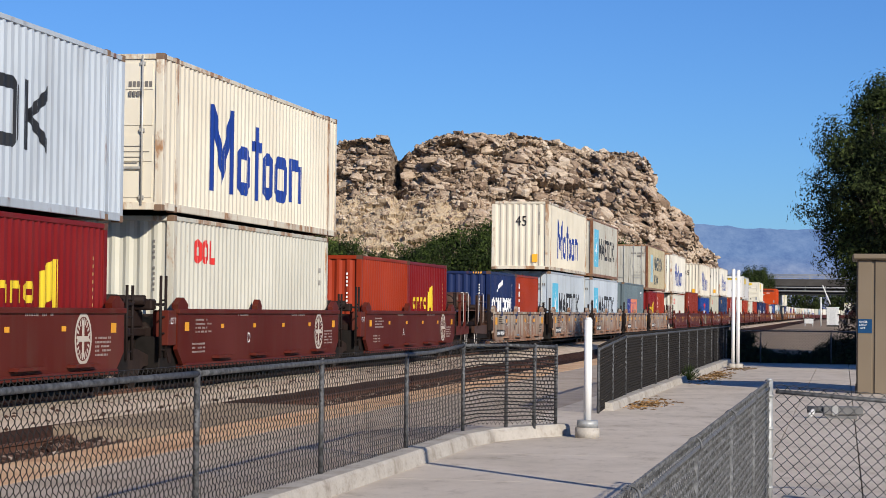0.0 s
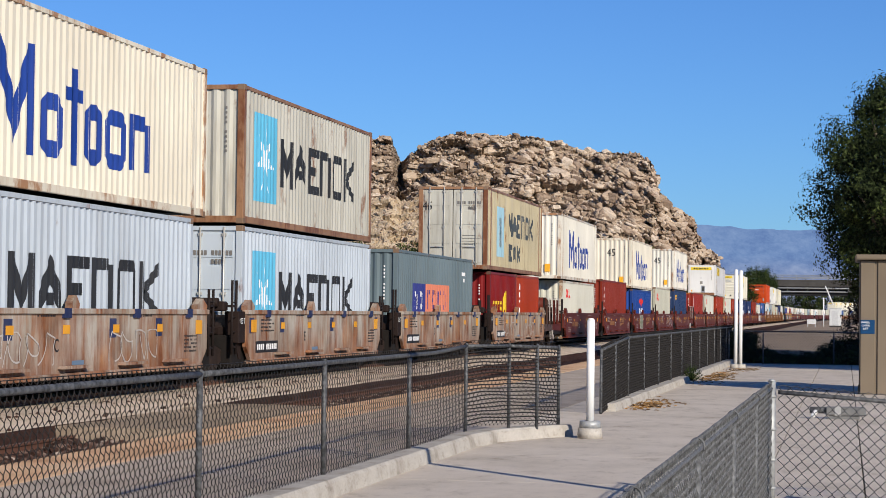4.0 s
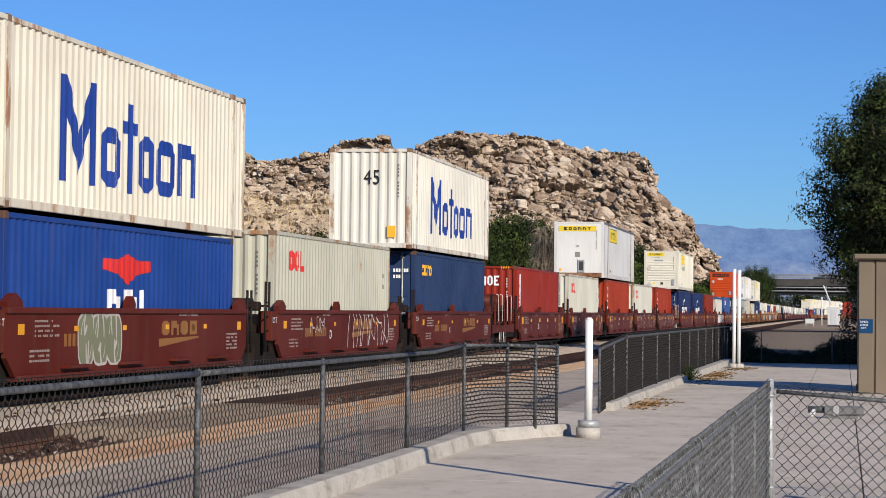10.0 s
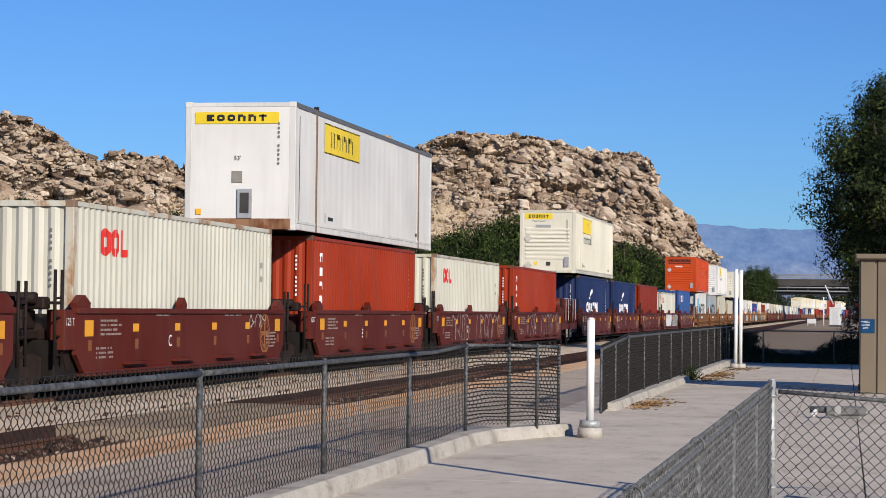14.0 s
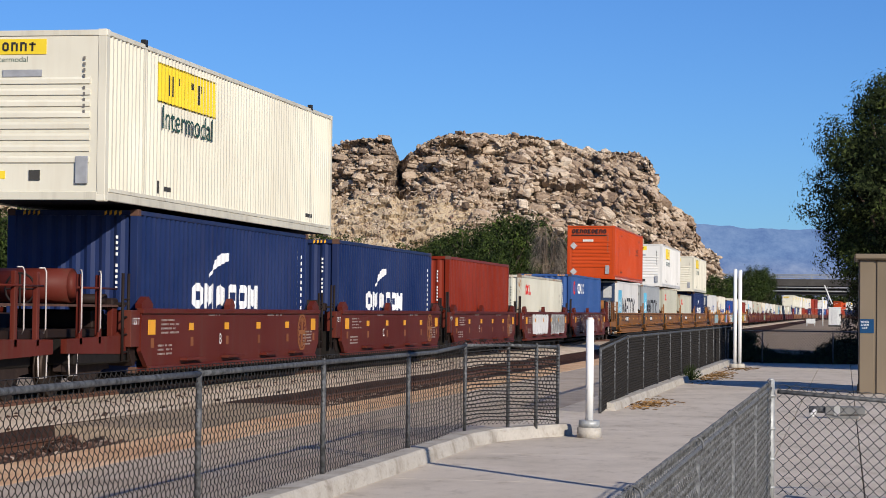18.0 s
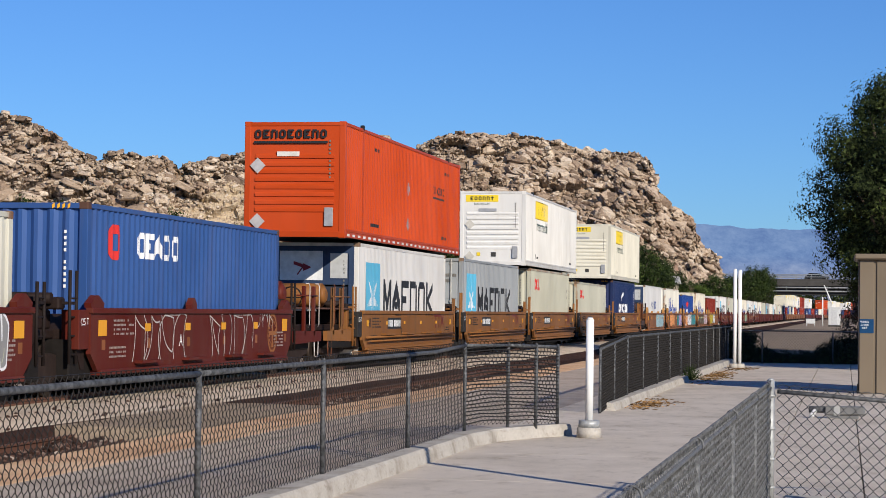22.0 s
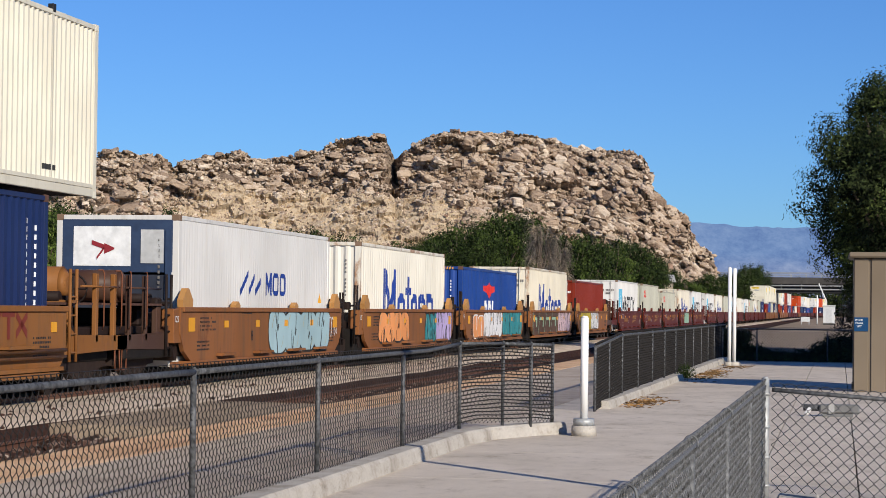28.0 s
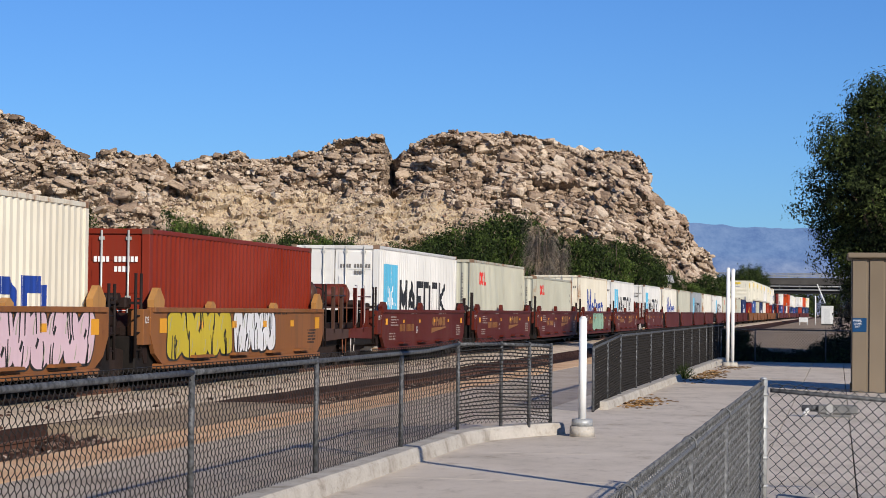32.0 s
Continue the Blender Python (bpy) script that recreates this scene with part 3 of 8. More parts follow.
def build_litter():
    rnd = random.Random(11)
    for n, cx, cy, sx, sy in ((260, 9.95, 39.5, 0.35, 1.8), (420, 10.1, 58, 0.35, 4.2), (120, 10.4, 66, 0.4, 2.5)):
        bm = bmesh.new()
        for _ in range(n):
            x, y = rnd.gauss(cx, sx * 0.6), rnd.gauss(cy, sy * 0.6)
            a, l, w = rnd.uniform(0, 6.3), rnd.uniform(0.03, 0.09), rnd.uniform(0.012, 0.03)
            ux, uy = math.cos(a), math.sin(a)
            z = -0.195
            vs = [bm.verts.new((x + ux * p - uy * q, y + uy * p + ux * q, z + h)) for p, q, h in ((-l, 0, 0.0), (0, -w, 0.012), (l, 0, 0.004), (0, w, 0.02))]
            bm.faces.new(vs)
        tagged(part("leaf_litter", bm, MATS["litter"], None), "dry brown leaf litter blown against the kerb", "leaf litter", kind="stuff")
    # tumbleweed in the kerb gap
    bw = empty("weed", pose(9.7, 54.3, -0.2), "small green weed growing in a gap of the kerb", "weed")
    bm = bmesh.new()
    for _ in range(700):
        a, e, l = rnd.uniform(0, 6.3), rnd.uniform(0.1, 1.5), rnd.uniform(0.06, 0.22)
        d = Vector((math.cos(a) * math.cos(e), math.sin(a) * math.cos(e), math.sin(e)))
        q = d.orthogonal().normalized() * 0.005
        o = d * rnd.uniform(0.0, 0.3)
        vs = [bm.verts.new(o - q), bm.verts.new(o + q), bm.verts.new(o + d * l)]
        bm.faces.new(vs)
    part("foliage", bm, MATS["leaf_green"], bw)
    # stones and a concrete block at the fence corner
    for k in range(16):
        bm = bmesh.new()
        bmesh.ops.create_icosphere(bm, subdivisions=2, radius=1.0)
        r = rnd.uniform(0.06, 0.11)
        for v in bm.verts:
            v.co *= r * (1 + 0.25 * noise.noise(v.co * 1.5 + Vector((k * 7, 0, 0))))
            v.co.z *= 0.7
        for f in bm.faces:
            f.smooth = True
        ob = part("cobble", bm, plain("cobble_a" if k % 2 else "cobble_b", (0.24, 0.15, 0.11) if k % 2 else (0.14, 0.1, 0.085), 0.8, var=0.3, scale=9), None)
        ob.location = (13.15 + 0.17 * (k % 8) + rnd.uniform(-0.03, 0.03), 18.1 + 0.2 * (k // 8) - 0.12 * (k % 8), -0.2 + r * 0.5)
        tagged(ob, "rounded reddish-brown cobble lying inside the fence", "stone", "cobbles by the fence")
    ob = part("concrete_block", box(0, 0.35, 0, 0.5, 0, 0.14, 0.02), MATS["kerb_concrete"], None)
    ob.location = (12.98, 18.2, -0.2)
    tagged(ob, "pale concrete block at the foot of the fence", "concrete block")


def build_crossing():
    """Packed pale fill over the siding, with broken ends, and loose rubble."""
    rnd = random.Random(77)
    bm = bmesh.new()
    rows = []
    for k in range(34):
        y = 28.6 + 8.0 * k / 33
        e0, e1 = 0.5 * noise.noise((k * 0.7, 2, 0)), 0.25 * noise.noise((k * 0.7, 8, 0))
        rows.append([bm.verts.new((x, y + (e0 if k in (0, 33) else 0), z + 0.02 * noise.noise((x * 2, y * 2, 3)))) for x, z in ((2.45, -0.44), (2.6, -0.2 + 0.03 * e0), (3.3, -0.19), (4.0, -0.2), (4.74, -0.21 + 0.02 * e1), (4.745, -0.5))])
    for a, b in zip(rows[:-1], rows[1:]):
        for k in range(5):
            bm.faces.new((a[k], a[k + 1], b[k + 1], b[k]))
    for r in (rows[0], rows[-1]):
        ext = [bm.verts.new((v.co.x, v.co.y + (-0.45 if r is rows[0] else 0.45), -0.48)) for v in r]
        for k in range(5):
            bm.faces.new((r[k], r[k + 1], ext[k + 1], ext[k]))
    bmesh.ops.recalc_face_normals(bm, faces=bm.faces)
    tagged(part("track_crossing", bm, MATS["dirt"], None), "pale packed dirt crossing filled over the siding", "ground", kind="structure")
    tmpl = []
    for k in range(5):
        bm = bmesh.new()
        bmesh.ops.create_icosphere(bm, subdivisions=1, radius=1.0)
        for v in bm.verts:
            v.co *= 1 + 0.35 * noise.noise(v.co * 1.4 + Vector((k * 4, 0, 3)))
        tmpl.append(([v.co.copy() for v in bm.verts], [[v.index for v in f.verts] for f in bm.faces]))
        bm.free()
    vv, ff = [], []
    for k in range(3900):
        if k < 260:
            x, y, r = rnd.uniform(2.7, 4.7), rnd.gauss(28.0, 0.7), rnd.uniform(0.03, 0.11)
            z = -0.42
        elif k < 3200:
            x, y, r = rnd.uniform(2.6, 4.72), rnd.choice((rnd.uniform(14, 28), rnd.uniform(37, 60))), rnd.uniform(0.025, 0.05)
            z = -0.43
        else:
            x, y, r = rnd.gauss(2.0, 0.5), rnd.uniform(16, 70), rnd.uniform(0.02, 0.045)
            z = -0.10 if x < 2.0 else -0.17 if x < 2.6 else -0.42
        c, s = math.cos(k), math.sin(k)
        b = len(vv)
        vt, ft = tmpl[k % 5]
        for p in vt:
            vv.append((x + (p.x * c - p.y * s) * r, y + (p.x * s + p.y * c) * r, z + p.z * r * 0.7 + r * 0.3))
        ff.extend([[b + n for n in f] for f in ft])
    me = bpy.data.meshes.new("rubble")
    me.from_pydata(vv, [], ff)
    me.materials.append(rubble_mat)
    tagged(new("rubble", me), "loose grey and brown ballast stones and rubble along the siding", "rubble", kind="stuff")


build_ground()
build_crossing()
build_track(0.0, 0.0, "track", "main railway track with rusty rails on wooden sleepers", -60, 1200, 120)
build_track(3.72, -0.30, "track_2", "rusty little-used siding track sunk in dark ballast", 12, 80, 110)
build_pavement()
build_kerbs()
build_fences()
build_poles()
build_lamp_post()
build_lift_cabinet()
build_litter()
build_valve()


# ---------------------------------------------------------------- hill, trees, distance
def axes_at(yaw_deg):
    a = radians(yaw_deg)
    return Vector((-math.sin(a), math.cos(a), 0)), Vector((math.cos(a), math.sin(a), 0))


AHEAD, ACROSS = axes_at(10.568)
HILL_D = 330.0


def crest(u):
    """Height of the rocky skyline over the camera's level; u: metres across at the hill's distance."""
    pts = [(-110, 22), (-90, 26), (-68, 30.2), (-65.5, 29.6), (-60, 26.6), (-57.6, 24.4), (-53.8, 22.6), (-51.5, 23.8), (-44.5, 23.5), (-41, 22), (-37.6, 23.3), (-30.7, 24.3), (-29, 23.0), (-24.5, 23.6), (-19.5, 24.3), (-16, 26.0), (-8.6, 26.6),
           (-7.6, 25.2), (-7.0, 23.6), (-6.0, 24.4), (-2, 26.5), (1.5, 27.4), (8.4, 27.6), (15.4, 26.8), (24, 25.7), (29.2, 25.0), (31.4, 24.2), (32.3, 21.5), (32.8, 19), (35, 16.8), (37.6, 16.0), (38.8, 12.9), (39.8, 10.8), (41.8, 10), (42.4, 7.6), (44, 3.5), (47, -2)]
    if u <= pts[0][0]:
        return pts[0][1]
    for (a, p), (b, q) in zip(pts[:-1], pts[1:]):
        if u <= b:
            return p + (q - p) * (u - a) / (b - a)
    return -3.0


def hill_point(u, v):
    """v: 0 at the foot, 1 at the crest, above 1 on the back slope."""
    top = crest(u) + 1.05
    back = 26.0 + 10 * noise.noise((u * 0.03, 0, 5))
    if v <= 1:
        face = v ** (1.35 - 0.23 * min(1.0, max(0.0, (u + 24) / 16)))
        z = -2.5 + (top + 2.5) * face
        d = back * v
    else:
        z = top - (v - 1) * 22
        d = back + (v - 1) * 40
    return u, d, z


def n0(u, d, z):
    return 0.35 * noise.noise((u * 0.2, d * 0.2, z * 0.3))


def sandy_at(u, v):
    """How far the slope is bare sand: a broad apron below the saddle."""
    z = hill_point(u, v)[2]
    rim = 19.6 + 2.6 * noise.noise((u * 0.14, 1, 2)) + 1.0 * noise.noise((u * 0.6, 3, 5)) - 0.05 * max(0.0, u + 16)
    wide = min(1.0, max(0.0, (u + 43 + 3 * noise.noise((z * 0.4, 1, 1))) / 4)) * min(1.0, max(0.0, (6 + 3 * noise.noise((z * 0.4, 4, 1)) - u) / 5))
    return max(0.0, min(1.0, (rim - z) / 1.6)) * wide + 0.10 * noise.noise((u * 0.6, z * 0.9, 5))


def build_hill():
    nu, nv = 900, 190
    verts = []
    for j in range(nv):
        v = 1.25 * j / (nv - 1)
        for i in range(nu):
            u = -112 + 162 * i / (nu - 1)
            uu, d, z = hill_point(u, v)
            p = Vector((uu, d, z))
            sandy = sandy_at(u, v)
            amp = (1.0 - 0.5 * max(0.0, min(1, sandy * 1.5))) * min(1.0, v * 4)
            q1 = Vector((uu * 0.34 + n0(uu, d, z) - z * 0.10, d * 0.34, z * 0.75 + uu * 0.08))
            dist, pts = noise.voronoi(q1)
            dist2, pts2 = noise.voronoi(Vector((uu * 0.85 + 9 - z * 0.3, d * 0.9, z * 1.8 + uu * 0.2)))
            h1, h2 = noise.cell(pts[0] * 3.7), noise.cell(pts2[0] * 3.1)
            n1 = noise.noise((uu * 0.09, d * 0.09, z * 0.09 + 4))
            push = amp * (0.9 * h1 + 0.45 * h2 + 1.5 * n1 + (0.5 - 0.4 * min(1.0, max(0.0, sandy * 1.5))) * noise.noise((uu * 1.7 + z * 0.6, d * 1.5, z * 2.6)))
            near_top = max(0.0, 1 - abs(v - 1) * 5)
            d2 = d - push * 1.5
            z2 = z + push * 0.7 * (1 - 0.6 * near_top)
            if -8.6 < u < -5.8 and v > 0.8:
                d2 += 7 * (1 - abs(u + 7.1) / 1.5) * min(1, (v - 0.8) * 9)
            base = EYE + AHEAD * (HILL_D - 26 + d2) + ACROSS * (uu * (HILL_D - 26 + d2) / HILL_D)
            verts.append((base.x, base.y, z2))
    faces = []
    mats = []
    for j in range(nv - 1):
        v = 1.25 * j / (nv - 1)
        for i in range(nu - 1):
            u = -112 + 162 * i / (nu - 1)
            a = j * nu + i
            faces.append((a, a + 1, a + nu + 1, a + nu))
            mats.append(1 if sandy_at(u, v) > 0.3 else 0)
    me = bpy.data.meshes.new("hill")
    me.from_pydata(verts, [], faces)
    me.materials.append(MATS["rock"])
    me.materials.append(MATS["sand_slope"])
    me.polygons.foreach_set("material_index", mats)
    ob = new("hill", me)
    tagged(ob, "rugged tan-brown rocky hill with a steep end and a sandy lower slope", "hill", kind="structure")
    # jointed slabs and loose boulders on the slopes, dipping to the steep end
    rnd = random.Random(21)
    tmpl = []
    for k in range(20):
        bm = bmesh.new()
        add_box(bm, -1, 1, -1, 1, -1, 1)
        for v in bm.verts:
            v.co += Vector((rnd.uniform(-0.42, 0.3), rnd.uniform(-0.35, 0.3), rnd.uniform(-0.5, 0.3)))
        bmesh.ops.bevel(bm, geom=list(bm.edges), offset=rnd.uniform(0.22, 0.42), segments=1, affect="EDGES")
        for v in bm.verts:
            v.co += Vector((rnd.gauss(0, 0.06), rnd.gauss(0, 0.06), rnd.gauss(0, 0.06)))
        bm.verts.index_update()
        tmpl.append(([v.co.copy() for v in bm.verts], [[v.index for v in f.verts] for f in bm.faces]))
        bm.free()
    vv, ff = [], []
    for n_ in range(54000):
        u, v = rnd.uniform(-100, 43), rnd.uniform(0.05, 1.02)
        sandy = sandy_at(u, v)
        loose = sandy > 0.3
        if rnd.random() < sandy * 0.72 or (-8.4 < u < -5.9 and v > 0.78):
            continue
        i, j = int((u + 112) / 162 * (nu - 1)), int(v / 1.25 * (nv - 1))
        c = Vector(verts[j * nu + i])
        field = 0.5 + 0.5 * noise.noise((u * 0.11, v * 4, 8))
        pick = rnd.random()
        r = rnd.uniform(0.10, 0.24) if pick < 0.76 or loose else rnd.uniform(0.24, 0.46) if pick < 0.965 else rnd.uniform(0.45, 0.7 + 0.55 * field)
        if v > 0.955:
            r = min(r, 0.75) * 0.75
        dip = 0.10 + 0.34 * min(1.0, max(0.0, (u - 2) / 26)) + rnd.gauss(0, 0.24 if r > 0.3 else 0.5)
        q = Euler((rnd.gauss(0.1, 0.2), dip, rnd.gauss(0, 0.35))).to_matrix()
        sc = Vector((rnd.uniform(0.8, 1.9), rnd.uniform(0.7, 1.1), rnd.uniform(0.4, 0.85))) * r
        vt, ft = tmpl[rnd.randrange(20)]
        b = len(vv)
        for p in vt:
            w = q @ Vector((p.x * sc.x, p.y * sc.y, p.z * sc.z))
            vv.append((c.x + w.x, c.y + w.y + 0.3 * r, c.z + w.z - 0.2 * r))
        ff.extend([[b + n for n in f] for f in ft])
    me = bpy.data.meshes.new("boulders")
    me.from_pydata(vv, [], ff)
    me.materials.append(boulder_mat)
    tagged(new("boulders", me), "countless tan and brown boulders strewn over the hill", "boulders", kind="stuff")


def build_mountains():
    verts, faces = [], []
    n, d0 = 700, 4200.0
    for i in range(n):
        a = radians(34 - 68 * i / (n - 1))
        u = math.tan(a) * d0
        h = 181 + 12 * noise.noise((u * 0.0016, 1, 0)) + 10 * noise.noise((u * 0.006, 3, 0)) + 6 * noise.noise((u * 0.02, 5, 0)) + 2.5 * noise.noise((u * 0.06, 9, 0))
        h += -0.012 * (u - 480) if 0 < u < 1400 else 0
        for j in range(14):
            v = j / 13
            dd = d0 + v * 260
            z = -30 + (h + 30) * v + 14 * noise.noise((u * 0.008, v * 3, 7)) * v * (1 - v) * 4
            p = EYE + AHEAD * dd + ACROSS * u
            verts.append((p.x, p.y, z))
    for i in range(n - 1):
        for j in range(13):
            a = i * 14 + j
            faces.append((a, a + 14, a + 15, a + 1))
    me = bpy.data.meshes.new("backdrop")
    me.from_pydata(verts, [], faces)
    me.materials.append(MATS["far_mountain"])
    tagged(new("backdrop", me), "hazy blue desert mountains on the horizon", "mountains", kind="structure")


def leaf_cloud(blobs, count, size, seed, squash=1.0):
    """Leaf blades gathered in ragged clumps. blobs: (centre, radius)."""
    rnd = random.Random(seed)
    verts, faces = [], []
    tot = sum(r ** 2 for _, r in blobs)
    for c, r in blobs:
        n = int(count * r ** 2 / tot)
        twigs = []
        for _ in range(max(6, n // 26)):
            d = Vector((rnd.gauss(0, 1), rnd.gauss(0, 1), rnd.gauss(0, 1))).normalized()
            k = r * (0.45 + 0.68 * rnd.random() ** 0.5)
            twigs.append((Vector(c) + Vector((d.x * k, d.y * k, d.z * k * squash)), d))
        for _ in range(n):
            tc, d = twigs[rnd.randrange(len(twigs))]
            p = tc + Vector((rnd.gauss(0, 1), rnd.gauss(0, 1), rnd.gauss(0, 0.8))) * size * 1.3
            face = ((p - Vector(c)) / r + (p - tc) / size * 0.35 + Vector((rnd.gauss(0, 1), rnd.gauss(0, 1), rnd.gauss(0.5, 1))) * 0.42).normalized()
            a = (d * 0.8 + Vector((rnd.gauss(0, 1), rnd.gauss(0, 1), rnd.gauss(0, 1)))).cross(face).normalized()
            b = face.cross(a)
            s = size * rnd.uniform(0.6, 1.3)
            k = len(verts)
            verts.extend([p - b * s * 0.32, p + a * s * 0.5 - b * s * 0.1 , p + a * s * 1.1, p + a * s * 0.45 + b * s * 0.34])
            faces.append((k, k + 1, k + 2, k + 3))
    me = bpy.data.meshes.new("crown")
    me.from_pydata([tuple(v) for v in verts], [], faces)
    return me


def limb(bm, a, b, r0, r1, seed):
    rnd = random.Random(seed)
    a, b = Vector(a), Vector(b)
    prev, pr = a, r0
    n = 4
    for k in range(1, n + 1):
        q = a.lerp(b, k / n) + Vector((rnd.uniform(-1, 1), rnd.uniform(-1, 1), 0)) * (b - a).length * 0.04 * (k < n)
        rr = r0 + (r1 - r0) * k / n
        add_tube(bm, prev, q, pr, rr, 7, False)
        prev, pr = q, rr


def make_tree(name, label, m, height, spread, leaves, size, mat, seed, blobs=14, low=0.15):
    tr = empty(name, m, label, "tree" if name == "tree" else "bush")
    rnd = random.Random(seed)
    bm = bmesh.new()
    limb(bm, (0, 0, -0.3), (0, 0, height * 0.45), 0.035 * height, 0.02 * height, seed)
    bl = []
    for k in range(blobs):
        a = k * 2.4 + rnd.uniform(-0.5, 0.5)
        t = (k + 0.5) / blobs
        z = height * (low + (0.86 - low) * t + rnd.uniform(-0.06, 0.06))
        prof = math.sin(math.pi * min(0.97, 0.18 + 0.72 * t)) ** 0.7
        rad = spread * prof * rnd.uniform(0.35, 0.92)
        c = (math.cos(a) * rad, math.sin(a) * rad, z)
        r = spread * rnd.uniform(0.20, 0.36) * (1.0 if t < 0.8 else 0.75)
        bl.append((c, r))
        limb(bm, (0, 0, height * min(0.42, 0.12 + 0.4 * t)), c, 0.012 * height, 0.003 * height, seed + k)
    part("trunk", bm, bark, tr)
    me = leaf_cloud(bl, leaves, size, seed)
    me.materials.append(MATS[mat])
    part("crown", me, None, tr)
    return tr


def dry_tree():
    """A half-dead tree: bare limbs from which grey twigs fan out and hang."""
    tr = empty("tree", pose(0, 0, -500), "half-dead grey cottonwood with bare drooping twigs", "tree")
    rnd = random.Random(4)
    wood = bmesh.new()
    limb(wood, (0, 0, -0.3), (0, 0, 5.2), 0.26, 0.14, 4)
    verts, faces = [], []
    for k in range(16):
        a = k * 2.4
        tip = Vector((math.cos(a) * rnd.uniform(0.3, 1.3), math.sin(a) * rnd.uniform(0.3, 1.3), rnd.uniform(5.4, 7.9) - 0.8 * (k % 2)))
        base = Vector((0, 0, rnd.uniform(2.6, 5.0)))
        limb(wood, base, tip, 0.09, 0.03, 40 + k)
        for _ in range(50):
            p = base.lerp(tip, rnd.uniform(0.55, 1.0))
            b = a + rnd.gauss(0, 0.8)
            out, ln = Vector((math.cos(b), math.sin(b), 0)), rnd.uniform(0.6, 1.7)
            prev = None
            for q in range(5):
                t = q / 4
                c = p + out * ln * 0.75 * t + Vector((0, 0, ln * (0.45 * t - 1.15 * t * t)))
                side = Vector((-out.y, out.x, 0)) * 0.015 * (1.1 - t)
                verts.extend([tuple(c + side), tuple(c - side), tuple(c + Vector((0, 0, 0.03 * (1.1 - t))))])
                if prev is not None:
                    n = len(verts) - 6
                    faces.extend([(n, n + 1, n + 4, n + 3), (n + 1, n + 2, n + 5, n + 4), (n + 2, n, n + 3, n + 5)])
                prev = c
    part("trunk", wood, bark, tr)
    me = bpy.data.meshes.new("bare_spray")
    me.from_pydata(verts, [], faces)
    me.materials.append(MATS["leaf_dry"])
    tagged(part("bare_spray", me, None, tr), kind="stuff")
    return tr


def at_sight(px, d):
    """A place d metres ahead, px metres across per 100 metres ahead."""
    p = EYE + AHEAD * d + ACROSS * (px * d / 100.0)
    return p.x, p.y


